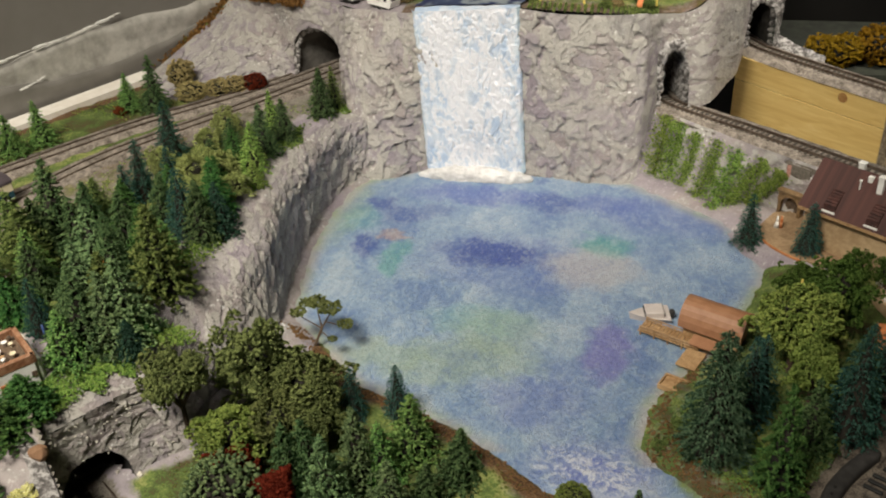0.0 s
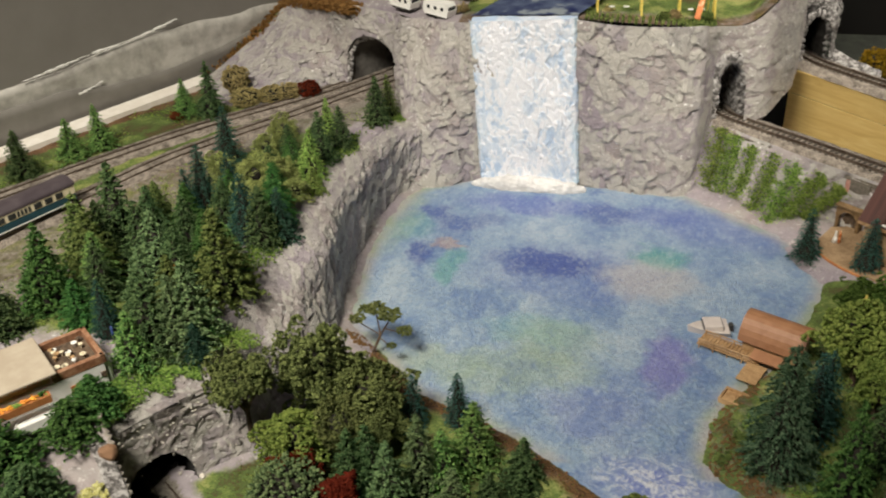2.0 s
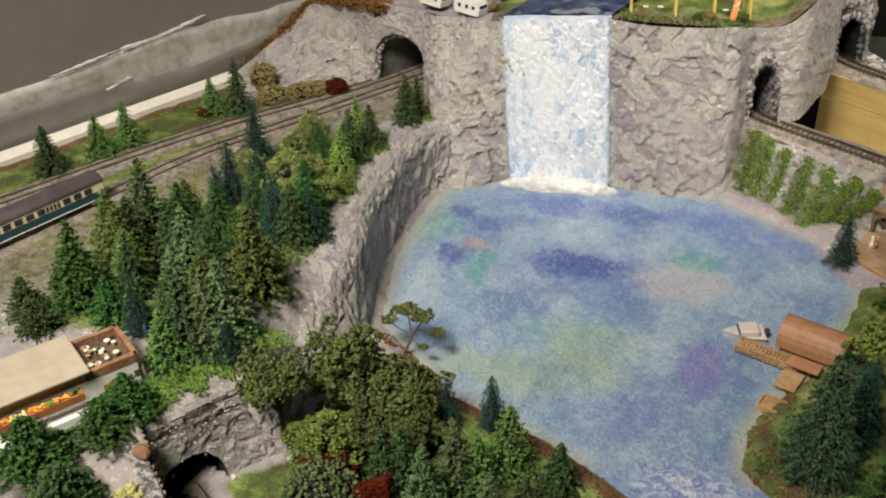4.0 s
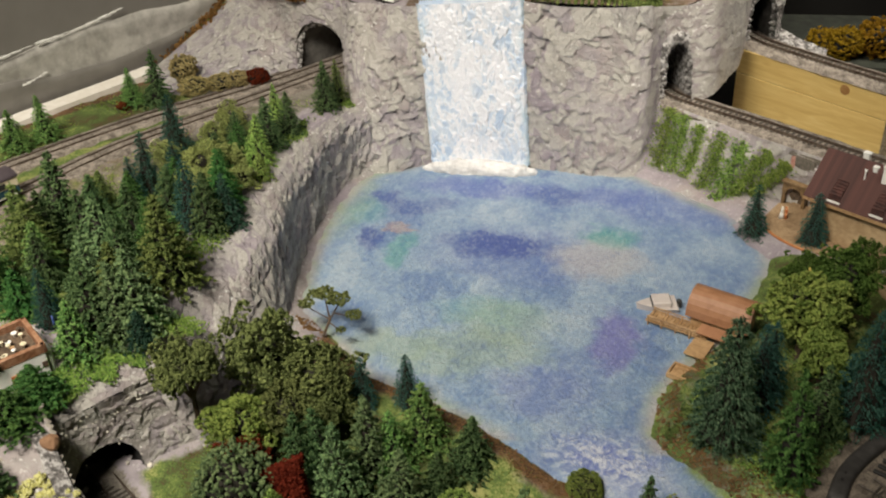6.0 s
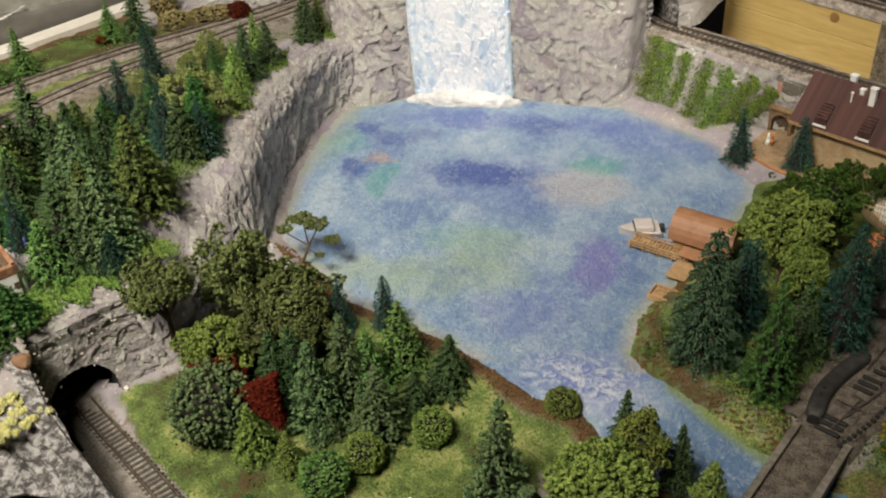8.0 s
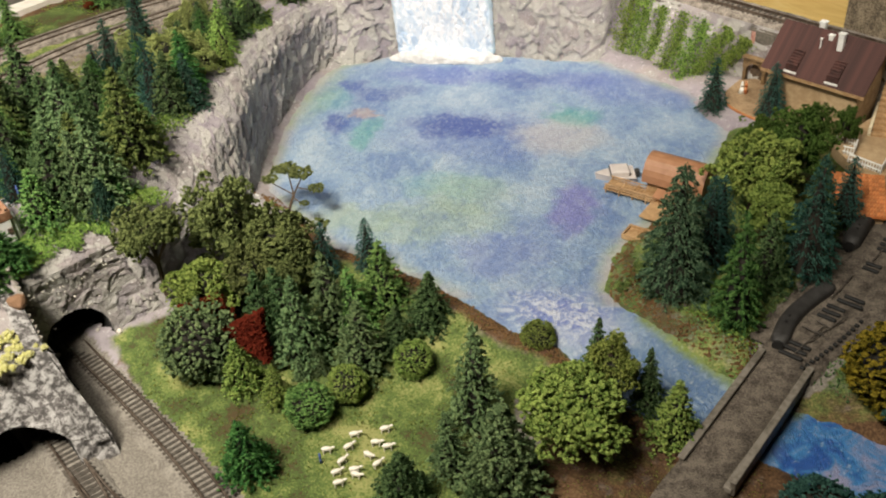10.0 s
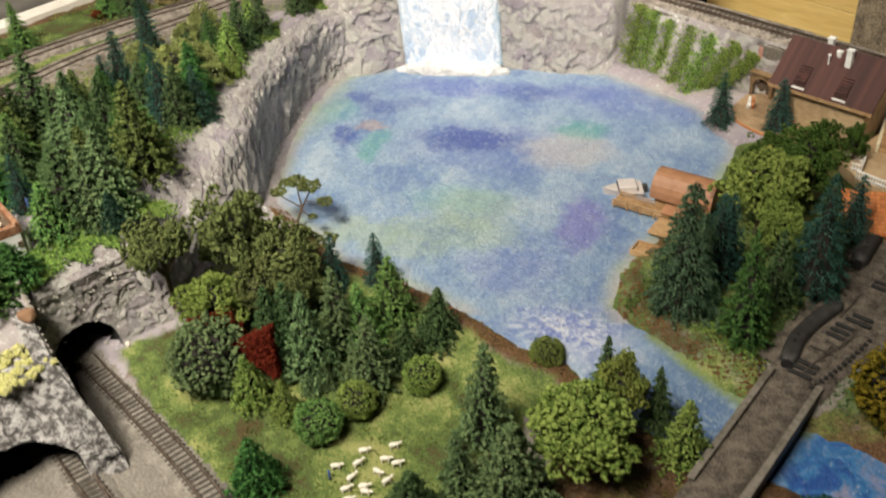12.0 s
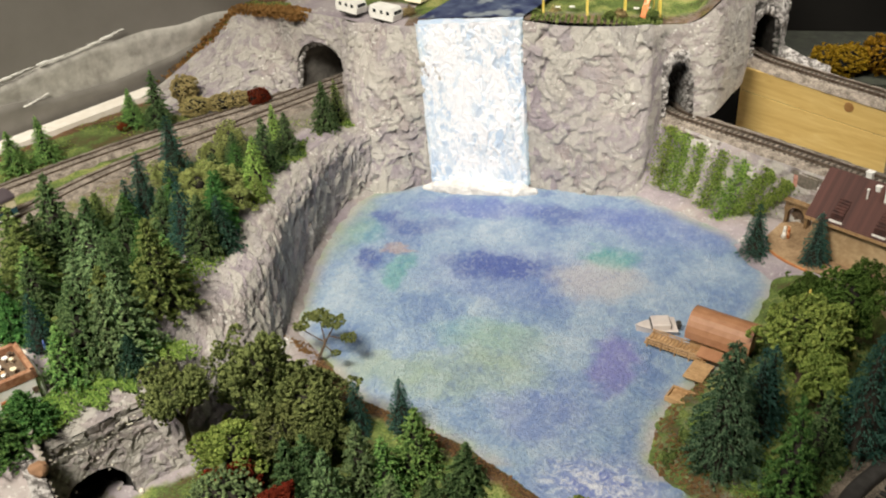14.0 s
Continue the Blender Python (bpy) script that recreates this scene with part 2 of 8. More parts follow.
def water_material():
    m, n, l, p = nodes_of("painted_water")
    co = n.new("ShaderNodeTexCoord").outputs["Object"]
    warp = noise_of(n, l, 60, 4, 0.6, co)
    sub = n.new("ShaderNodeVectorMath")
    sub.operation = "SUBTRACT"
    l.new(warp.outputs["Color"], sub.inputs[0])
    sub.inputs[1].default_value = (0.5, 0.5, 0.5)
    mul = n.new("ShaderNodeVectorMath")
    mul.operation = "SCALE"
    l.new(sub.outputs[0], mul.inputs[0])
    mul.inputs["Scale"].default_value = 0.038
    add = n.new("ShaderNodeVectorMath")
    l.new(co, add.inputs[0])
    l.new(mul.outputs[0], add.inputs[1])
    flat = n.new("ShaderNodeVectorMath")
    flat.operation = "MULTIPLY"
    l.new(add.outputs[0], flat.inputs[0])
    flat.inputs[1].default_value = (1, 1, 0)
    wco = flat.outputs[0]
    long = n.new("ShaderNodeVectorMath")
    long.operation = "MULTIPLY"
    l.new(wco, long.inputs[0])
    long.inputs[1].default_value = (1.1, 0.6, 0)
    big = noise_of(n, l, 26, 5, 0.68, long.outputs[0])
    r = ramp_of(n, [(0.36, (0.130, 0.205, 0.385)), (0.45, (0.185, 0.275, 0.425)), (0.54, (0.250, 0.340, 0.465)), (0.64, (0.345, 0.425, 0.515))])
    l.new(big.outputs[0], r.inputs[0])
    colour = r.outputs[0]
    deep, mid, green, sand = (0.04, 0.07, 0.28), (0.10, 0.14, 0.40), (0.09, 0.30, 0.27), (0.45, 0.42, 0.40)
    yell, purp, teal = (0.36, 0.44, 0.17), (0.17, 0.16, 0.42), (0.10, 0.28, 0.30)
    BLOTCHES = (
        (-0.030, 0.570, 0.050, 0.030, mid, 0.35), (-0.066, 0.662, 0.048, 0.012, mid, 0.7), (0.029, 0.657, 0.026, 0.013, mid, 0.6),
        (0.078, 0.645, 0.040, 0.022, mid, 0.5), (-0.003, 0.429, 0.022, 0.02, mid, 0.45), (0.02, 0.45, 0.02, 0.02, mid, 0.3),
        (-0.046, 0.583, 0.030, 0.014, deep, 0.95), (-0.137, 0.640, 0.010, 0.010, deep, 0.7),
        (-0.120, 0.625, 0.013, 0.010, deep, 0.6), (-0.098, 0.631, 0.012, 0.010, deep, 0.45), (-0.138, 0.583, 0.008, 0.011, deep, 0.75),
        (-0.011, 0.653, 0.016, 0.012, deep, 0.6), (0.031, 0.599, 0.017, 0.013, green, 0.75), (0.024, 0.572, 0.026, 0.020, sand, 0.6),
    )
    DABS = (
        (-0.114, 0.567, 0.007, 0.018, green, 0.6), (-0.151, 0.618, 0.011, 0.014, teal, 0.5), (-0.046, 0.503, 0.026, 0.013, green, 0.3),
        (-0.098, 0.460, 0.024, 0.012, yell, 0.45), (-0.031, 0.493, 0.026, 0.017, yell, 0.4), (-0.041, 0.467, 0.034, 0.014, yell, 0.42),
        (-0.064, 0.447, 0.022, 0.010, yell, 0.4), (0.037, 0.484, 0.012, 0.024, purp, 0.75),
        (-0.119, 0.596, 0.010, 0.004, (0.42, 0.28, 0.20), 0.55), (-0.165, 0.640, 0.012, 0.05, yell, 0.4), (0.050, 0.370, 0.022, 0.010, (0.55, 0.58, 0.62), 0.6), (0.098, 0.335, 0.048, 0.030, (0.095, 0.165, 0.29), 0.85),
    )
    for x, y, rx, ry, tone, amount in BLOTCHES + DABS:
        colour = blotch(n, l, wco, colour, x, y, rx, ry, tone, min(0.95, amount * (0.8 if tone == yell else 1.1)))
    mp = n.new("ShaderNodeMapping")
    mp.inputs["Rotation"].default_value, mp.inputs["Scale"].default_value = (0, 0, -0.5), (1.15, 0.75, 1)
    l.new(co, mp.inputs[0])
    stroke, sweep = noise_of(n, l, 230, 6, 0.72, mp.outputs[0], 1.3), noise_of(n, l, 60, 5, 0.65, mp.outputs[0], 0.8)
    both = math_of(n, l, "ADD", math_of(n, l, "MULTIPLY", stroke.outputs[0], 0.66), math_of(n, l, "MULTIPLY", sweep.outputs[0], 0.34))
    sr = ramp_of(n, [(0.49, (0, 0, 0)), (0.60, (1, 1, 1))])
    l.new(both, sr.inputs[0])
    colour = mix_of(n, l, colour, (0.42, 0.50, 0.565), math_of(n, l, "MULTIPLY", sr.outputs[0], 0.42))
    lo = ramp_of(n, [(0.40, (1, 1, 1)), (0.49, (0, 0, 0))])
    l.new(both, lo.inputs[0])
    colour = mix_of(n, l, colour, (0.10, 0.16, 0.36), math_of(n, l, "MULTIPLY", lo.outputs[0], 0.36))
    # the stream and the cascade: brighter blue with white dabs
    dab = noise_of(n, l, 150, 6, 0.75, co, 1.6)
    cr = ramp_of(n, [(0.38, (0.10, 0.14, 0.42)), (0.5, (0.25, 0.30, 0.50)), (0.60, (0.60, 0.62, 0.68))])
    l.new(dab.outputs[0], cr.inputs[0])
    sp = n.new("ShaderNodeMapping")
    sp.vector_type = "TEXTURE"
    sp.inputs["Location"].default_value, sp.inputs["Scale"].default_value = (0.034, 0.382, 0), (0.045, 0.03, 1)
    l.new(wco, sp.inputs[0])
    sg = n.new("ShaderNodeTexGradient")
    sg.gradient_type = "SPHERICAL"
    l.new(sp.outputs[0], sg.inputs[0])
    colour = mix_of(n, l, colour, cr.outputs[0], math_of(n, l, "MULTIPLY", sg.outputs["Fac"], 1.4, True))
    rp = n.new("ShaderNodeMapping")
    rp.vector_type = "TEXTURE"
    rp.inputs["Location"].default_value, rp.inputs["Scale"].default_value = (0.23, 0.26, 0), (0.12, 0.12, 1)
    l.new(co, rp.inputs[0])
    rg = n.new("ShaderNodeTexGradient")
    rg.gradient_type = "SPHERICAL"
    l.new(rp.outputs[0], rg.inputs[0])
    bright = ramp_of(n, [(0.40, (0.025, 0.09, 0.33)), (0.50, (0.05, 0.20, 0.45)), (0.60, (0.26, 0.27, 0.42))])
    l.new(noise_of(n, l, 55, 5, 0.6, co, 0.8).outputs[0], bright.inputs[0])
    colour = mix_of(n, l, colour, bright.outputs[0], math_of(n, l, "MULTIPLY", rg.outputs["Fac"], 5.0, True))
    shore = n.new("ShaderNodeVertexColor")
    shore.layer_name = "shore"
    ssep = n.new("ShaderNodeSeparateColor")
    l.new(shore.outputs["Color"], ssep.inputs[0])
    wash = ramp_of(n, [(0.42, (0.33, 0.36, 0.19)), (0.55, (0.42, 0.38, 0.33))])
    l.new(noise_of(n, l, 35, 3, 0.6, co).outputs[0], wash.inputs[0])
    colour = mix_of(n, l, colour, wash.outputs[0], math_of(n, l, "MULTIPLY", ssep.outputs[0], math_of(n, l, "ADD", warp.outputs[0], 0.25), True))
    colour = mix_of(n, l, colour, (0.21, 0.27, 0.07), math_of(n, l, "MULTIPLY", ssep.outputs[1], math_of(n, l, "ADD", warp.outputs[0], 0.4), True))
    fleck = ramp_of(n, [(0.60, (0, 0, 0)), (0.68, (1, 1, 1))])
    l.new(noise_of(n, l, 420, 3, 0.7, co, 0.6).outputs[0], fleck.inputs[0])
    colour = mix_of(n, l, colour, (0.66, 0.68, 0.69), math_of(n, l, "MULTIPLY", fleck.outputs[0], 0.35))
    dark = ramp_of(n, [(0.28, (1, 1, 1)), (0.36, (0, 0, 0))])
    l.new(noise_of(n, l, 260, 4, 0.7, co, 0.8).outputs[0], dark.inputs[0])
    colour = mix_of(n, l, colour, (0.10, 0.14, 0.24), math_of(n, l, "MULTIPLY", dark.outputs[0], 0.45))
    l.new(colour, p.inputs["Base Color"])
    p.inputs["Roughness"].default_value = 0.42
    p.inputs["Specular IOR Level"].default_value = 0.35
    bump_of(n, l, math_of(n, l, "ADD", stroke.outputs[0], math_of(n, l, "MULTIPLY", dab.outputs[0], 0.3)), 0.75, 0.0026, p)
    return m


def falls_material():
    """Thick dabs of white and pale blue paint, blue-green along the edges."""
    m, n, l, p = nodes_of("painted_waterfall")
    co = n.new("ShaderNodeTexCoord").outputs["Object"]
    mp = n.new("ShaderNodeMapping")
    mp.inputs["Scale"].default_value = (1, 1, 0.5)
    l.new(co, mp.inputs[0])
    a, b = noise_of(n, l, 130, 8, 0.75, mp.outputs[0], 0.3), noise_of(n, l, 420, 4, 0.6, co)
    patch = noise_of(n, l, 34, 4, 0.6, mp.outputs[0], 0.6)
    brush = n.new("ShaderNodeVertexColor")
    brush.layer_name = "brush"
    sep = n.new("ShaderNodeSeparateColor")
    l.new(brush.outputs["Color"], sep.inputs[0])
    tone = math_of(n, l, "ADD", math_of(n, l, "MULTIPLY", sep.outputs[0], 0.22), math_of(n, l, "ADD", math_of(n, l, "MULTIPLY", a.outputs[0], 0.36), math_of(n, l, "MULTIPLY", patch.outputs[0], 0.66)))
    r = ramp_of(n, [(0.44, (0.42, 0.53, 0.70)), (0.51, (0.53, 0.61, 0.74)), (0.57, (0.63, 0.685, 0.78)), (0.64, (0.77, 0.778, 0.84))])
    l.new(tone, r.inputs[0])
    edge = math_of(n, l, "MULTIPLY", sep.outputs[1], math_of(n, l, "MULTIPLY", math_of(n, l, "SUBTRACT", patch.outputs[0], 0.42), 4.0, True), True)
    colour = mix_of(n, l, r.outputs[0], (0.22, 0.46, 0.60), edge)
    speck = ramp_of(n, [(0.30, (1, 1, 1)), (0.36, (0, 0, 0))])
    l.new(b.outputs[0], speck.inputs[0])
    colour = mix_of(n, l, colour, (0.26, 0.32, 0.42), math_of(n, l, "MULTIPLY", speck.outputs[0], 0.6))
    l.new(colour, p.inputs["Base Color"])
    p.inputs["Roughness"].default_value = 0.4
    bump_of(n, l, math_of(n, l, "ADD", a.outputs[0], math_of(n, l, "MULTIPLY", b.outputs[0], 0.3)), 0.8, 0.002, p)
    return m


def stone_edge_material(name, pale):
    """Plaster masonry, dry-brushed white over dark."""
    m, n, l, p = nodes_of(name)
    co = n.new("ShaderNodeTexCoord").outputs["Object"]
    a, b = noise_of(n, l, 260, 7, 0.75, co, 0.3), noise_of(n, l, 40, 3, 0.5, co)
    r = ramp_of(n, [(0.44 - pale, (0.035, 0.032, 0.031)), (0.50 - pale, (0.20, 0.185, 0.18)), (0.57 - pale, (0.64, 0.62, 0.61))])
    l.new(a.outputs[0], r.inputs[0])
    colour = mix_of(n, l, r.outputs[0], (0.33, 0.30, 0.29), math_of(n, l, "MULTIPLY", b.outputs[0], 0.35))
    l.new(colour, p.inputs["Base Color"])
    p.inputs["Roughness"].default_value = 0.6
    bump_of(n, l, a.outputs[0], 0.8, 0.004, p)
    return m


ROCK, GROUND, WATER, FALLS, BRUSHED = rock_material("plaster_rock"), ground_material(), water_material(), falls_material(), stone_edge_material("brushed_stone", 0.0)
PALE_BRUSHED = stone_edge_material("pale_brushed_stone", 0.012)
PORTAL_PLASTER = rock_material("pale_lilac_plaster", 0.95)
# Same rock multiplied by 0.82: shade painted on the brightly lit ledge.
SHADED_LEDGE = rock_material("shaded_ledge_plaster", 0.82)
TUNNEL_GREY = surface("grey_tunnel_plaster", (0.06, 0.055, 0.05), (0.15, 0.14, 0.13), 120, 0.9)
# Shade of the tunnel bore and the cutting, painted as a near-black tone.
RECESS_SHADE = surface("dark_recess_shade", (0.012, 0.011, 0.010), (0.05, 0.045, 0.04), 200, 0.9)
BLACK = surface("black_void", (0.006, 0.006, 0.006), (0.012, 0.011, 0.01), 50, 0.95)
FOAM = surface("white_foam_paint", (0.50, 0.49, 0.49), (0.70, 0.69, 0.69), 260, 0.5, 0.6, 0.002)
BALLAST = surface("model_ballast", (0.085, 0.068, 0.055), (0.36, 0.31, 0.265), 1100, 0.85, 0.9, 0.0012)
BALLAST_DARK = surface("dark_brown_ballast", (0.045, 0.034, 0.026), (0.20, 0.165, 0.13), 1100, 0.85, 0.9, 0.0012)
BALLAST_PALE = surface("pale_ballast", (0.155, 0.135, 0.115), (0.32, 0.29, 0.25), 900, 0.85, 0.9, 0.0012)
SLEEPER = surface("sleeper_plastic", (0.03, 0.024, 0.019), (0.085, 0.07, 0.056), 600, 0.7)
RAIL = surface("rusty_rail", (0.08, 0.055, 0.04), (0.20, 0.16, 0.13), 400, 0.45, 0.2, 0.0003, metal=0.6)
WHITE_BOARD = surface("white_painted_edge", (0.72, 0.67, 0.60), (0.83, 0.79, 0.73), 120, 0.55, 0.1)
BACKDROP = surface("grey_backdrop_paint", (0.185, 0.172, 0.157), (0.205, 0.192, 0.176), 30, 0.35, 0.05)
SILVER = surface("silver_backdrop_paint", (0.31, 0.295, 0.27), (0.52, 0.50, 0.465), 90, 0.38, 0.3, 0.001)
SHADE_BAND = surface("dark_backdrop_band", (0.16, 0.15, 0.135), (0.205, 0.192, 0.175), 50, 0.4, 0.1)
CONCRETE = surface("bridge_concrete", (0.10, 0.085, 0.066), (0.205, 0.180, 0.150), 350, 0.75, 0.4)
ROOF_RED = surface("maroon_tile_plastic", (0.036, 0.014, 0.012), (0.085, 0.032, 0.026), 300, 0.8, 0.2)
ROOF_BROWN = surface("tan_boathouse_roof", (0.27, 0.125, 0.062), (0.36, 0.18, 0.095), 150, 0.55, 0.15)
WOOD_TAN = surface("tan_plastic_wood", (0.30, 0.175, 0.08), (0.48, 0.31, 0.16), 400, 0.6, 0.3)
WALL_TAN = surface("ochre_house_wall", (0.36, 0.24, 0.13), (0.50, 0.36, 0.21), 250, 0.7, 0.2)
SAND = surface("sandy_yard", (0.24, 0.155, 0.085), (0.36, 0.245, 0.14), 500, 0.8, 0.4)
WHITE = surface("white_model_plastic", (0.74, 0.73, 0.70), (0.86, 0.85, 0.82), 200, 0.4, 0.05)
CREAM = surface("cream_plastic", (0.68, 0.60, 0.42), (0.78, 0.70, 0.52), 200, 0.4, 0.05)
TEAL_PAINT = surface("teal_coach_paint", (0.012, 0.05, 0.075), (0.02, 0.075, 0.10), 100, 0.35, 0.05)
DARK_GREY = surface("dark_grey_plastic", (0.022, 0.020, 0.019), (0.045, 0.042, 0.040), 200, 0.6, 0.1)
BLACK_PLASTIC = surface("black_plastic", (0.006, 0.006, 0.006), (0.014, 0.013, 0.012), 200, 0.7, 0.1)
ORANGE = surface("orange_roof_plastic", (0.45, 0.13, 0.035), (0.62, 0.22, 0.07), 500, 0.55, 0.3, spots=(0.6, 0.42, 0.25))
ORANGE_WOOD = surface("orange_brown_wood", (0.30, 0.10, 0.03), (0.45, 0.19, 0.07), 300, 0.5, 0.2)
YELLOW = surface("yellow_plastic", (0.62, 0.48, 0.09), (0.75, 0.60, 0.16), 150, 0.4, 0.1)
# Near-black crown cores: the shade between foliage clumps, put into the colour.
CORE_SHADE = surface("dark_core_shade", (0.010, 0.009, 0.006), (0.026, 0.022, 0.014), 40, 0.9, 0.4)
TRUNK = surface("model_trunk", (0.05, 0.032, 0.02), (0.14, 0.095, 0.06), 600, 0.8, 0.4)
GREY_ROOF = surface("pale_flat_roof", (0.36, 0.30, 0.23), (0.43, 0.37, 0.29), 120, 0.7, 0.1)
GLASS_DARK = surface("dark_window", (0.02, 0.022, 0.025), (0.04, 0.042, 0.045), 60, 0.15, 0.0)
RED_PAINT = surface("red_paint", (0.40, 0.03, 0.02), (0.52, 0.06, 0.04), 100, 0.4, 0.05)
BLUE_PAINT = surface("blue_paint", (0.05, 0.09, 0.30), (0.09, 0.14, 0.40), 100, 0.4, 0.05)
ROOM = surface("dark_room_wall", (0.010, 0.009, 0.0085), (0.018, 0.0165, 0.015), 4, 0.9, 0.1)
CEILING = surface("ceiling_board", (0.10, 0.097, 0.094), (0.14, 0.136, 0.13), 6, 0.9, 0.1)
STONE_BROWN = surface("brown_stone_sheet", (0.10, 0.075, 0.05), (0.36, 0.29, 0.20), 700, 0.7, 0.9, 0.001)
BRUSH = surface("dry_brown_turf", (0.16, 0.075, 0.025), (0.36, 0.20, 0.07), 700, 0.85, 0.9, 0.002)
PALE_STONE = surface("cream_stone", (0.45, 0.40, 0.33), (0.74, 0.70, 0.62), 300, 0.7, 0.5, 0.001)
SHEEP = surface("cream_sheep_plastic", (0.66, 0.60, 0.50), (0.84, 0.79, 0.70), 700, 0.6, 0.2)

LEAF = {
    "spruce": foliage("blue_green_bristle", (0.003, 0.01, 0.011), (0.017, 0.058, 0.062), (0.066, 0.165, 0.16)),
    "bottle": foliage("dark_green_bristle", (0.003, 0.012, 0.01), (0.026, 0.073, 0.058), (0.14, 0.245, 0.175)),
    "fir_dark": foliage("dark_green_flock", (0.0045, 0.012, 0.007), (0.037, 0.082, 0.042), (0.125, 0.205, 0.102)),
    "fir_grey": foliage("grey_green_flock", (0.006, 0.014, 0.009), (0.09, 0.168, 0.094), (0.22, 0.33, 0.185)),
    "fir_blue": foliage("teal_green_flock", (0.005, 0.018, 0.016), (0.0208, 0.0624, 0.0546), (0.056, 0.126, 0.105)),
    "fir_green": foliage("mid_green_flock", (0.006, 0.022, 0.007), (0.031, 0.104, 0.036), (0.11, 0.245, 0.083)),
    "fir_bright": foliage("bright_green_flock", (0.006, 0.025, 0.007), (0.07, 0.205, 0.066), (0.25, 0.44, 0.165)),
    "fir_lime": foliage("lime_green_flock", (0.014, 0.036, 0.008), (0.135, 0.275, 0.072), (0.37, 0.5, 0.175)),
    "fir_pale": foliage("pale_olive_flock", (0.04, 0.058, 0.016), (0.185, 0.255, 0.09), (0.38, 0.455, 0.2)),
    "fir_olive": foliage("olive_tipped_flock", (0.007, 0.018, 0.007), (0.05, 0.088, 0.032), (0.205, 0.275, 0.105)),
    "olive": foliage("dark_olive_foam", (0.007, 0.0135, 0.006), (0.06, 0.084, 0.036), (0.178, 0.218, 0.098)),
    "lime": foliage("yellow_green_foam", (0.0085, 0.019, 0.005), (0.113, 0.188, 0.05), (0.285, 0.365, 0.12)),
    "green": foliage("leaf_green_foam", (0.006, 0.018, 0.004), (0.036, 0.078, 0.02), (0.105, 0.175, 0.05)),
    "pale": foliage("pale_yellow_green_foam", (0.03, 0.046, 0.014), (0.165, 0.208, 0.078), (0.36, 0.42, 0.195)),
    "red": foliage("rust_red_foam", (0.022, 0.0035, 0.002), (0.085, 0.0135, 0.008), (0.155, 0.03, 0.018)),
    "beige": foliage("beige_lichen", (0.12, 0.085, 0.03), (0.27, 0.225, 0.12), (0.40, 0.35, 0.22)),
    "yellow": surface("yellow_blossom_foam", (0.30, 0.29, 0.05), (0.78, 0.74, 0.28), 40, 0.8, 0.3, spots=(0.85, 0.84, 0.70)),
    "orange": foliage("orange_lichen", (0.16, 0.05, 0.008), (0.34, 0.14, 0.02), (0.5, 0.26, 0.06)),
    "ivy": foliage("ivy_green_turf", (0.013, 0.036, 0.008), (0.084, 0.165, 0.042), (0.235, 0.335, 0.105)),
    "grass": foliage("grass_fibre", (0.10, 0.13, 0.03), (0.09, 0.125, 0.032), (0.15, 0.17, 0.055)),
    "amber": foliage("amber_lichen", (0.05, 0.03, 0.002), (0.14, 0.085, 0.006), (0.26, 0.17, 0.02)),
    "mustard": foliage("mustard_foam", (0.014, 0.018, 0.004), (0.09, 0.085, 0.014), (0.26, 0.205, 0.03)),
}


# ---- mesh helpers ----
def mesh_of(name, verts, faces, material, smooth=False, core_faces=0):
    """A mesh of one material; its last faces may be a dark core that paints in the crown's shade."""
    me = bpy.data.meshes.new(name)
    me.from_pydata([tuple(v) for v in verts], [], faces)
    me.materials.append(material)
    if core_faces:
        me.materials.append(CORE_SHADE)
        me.polygons.foreach_set("material_index", [0] * (len(faces) - core_faces) + [1] * core_faces)
    if smooth:
        me.polygons.foreach_set("use_smooth", [True] * len(me.polygons))
    me.update()
    return me


def piece(name, me, parent=None, label="", m=None):
    ob = new(name, me)
    if parent:
        ob.parent = parent
    if m is not None:
        ob.matrix_basis = m
    if label:
        ob["label"] = label
    return ob


def part(name, bm, material, parent=None, label="", smooth=False):
    me = bpy.data.meshes.new(name)
    bmesh.ops.recalc_face_normals(bm, faces=bm.faces)
    bm.to_mesh(me)
    bm.free()
    me.materials.append(material)
    if smooth:
        me.polygons.foreach_set("use_smooth", [True] * len(me.polygons))
    return piece(name, me, parent, label)


def thing(name, label, category, m, group=""):
    ob = new(name)
    ob.empty_display_size = 0.005
    ob.matrix_basis = m
    return tagged(ob, label, category, group)


def box(bm, x0, y0, z0, x1, y1, z1, bevel=0.0, m=None):
    made = bmesh.ops.create_cube(bm, size=1.0)["verts"]
    for v in made:
        v.co = Vector(((x0 + x1) / 2 + v.co.x * (x1 - x0), (y0 + y1) / 2 + v.co.y * (y1 - y0), (z0 + z1) / 2 + v.co.z * (z1 - z0)))
    if bevel:
        edges = list({e for v in made for e in v.link_edges})
        made = list({v for f in bmesh.ops.bevel(bm, geom=edges, offset=bevel, segments=1, affect="EDGES")["faces"] for v in f.verts} | {v for v in made if v.is_valid})
    if m is not None:
        bmesh.ops.transform(bm, matrix=m, verts=made)
    return made


def rod(bm, a, b, r, r2=None, sides=6):
    a, b = Vector(a), Vector(b)
    made = bmesh.ops.create_cone(bm, cap_ends=True, segments=sides, radius1=r, radius2=r if r2 is None else r2, depth=(b - a).length)["verts"]
    bmesh.ops.transform(bm, matrix=Matrix.Translation((a + b) / 2) @ (b - a).to_track_quat("Z", "Y").to_matrix().to_4x4(), verts=made)
    return made


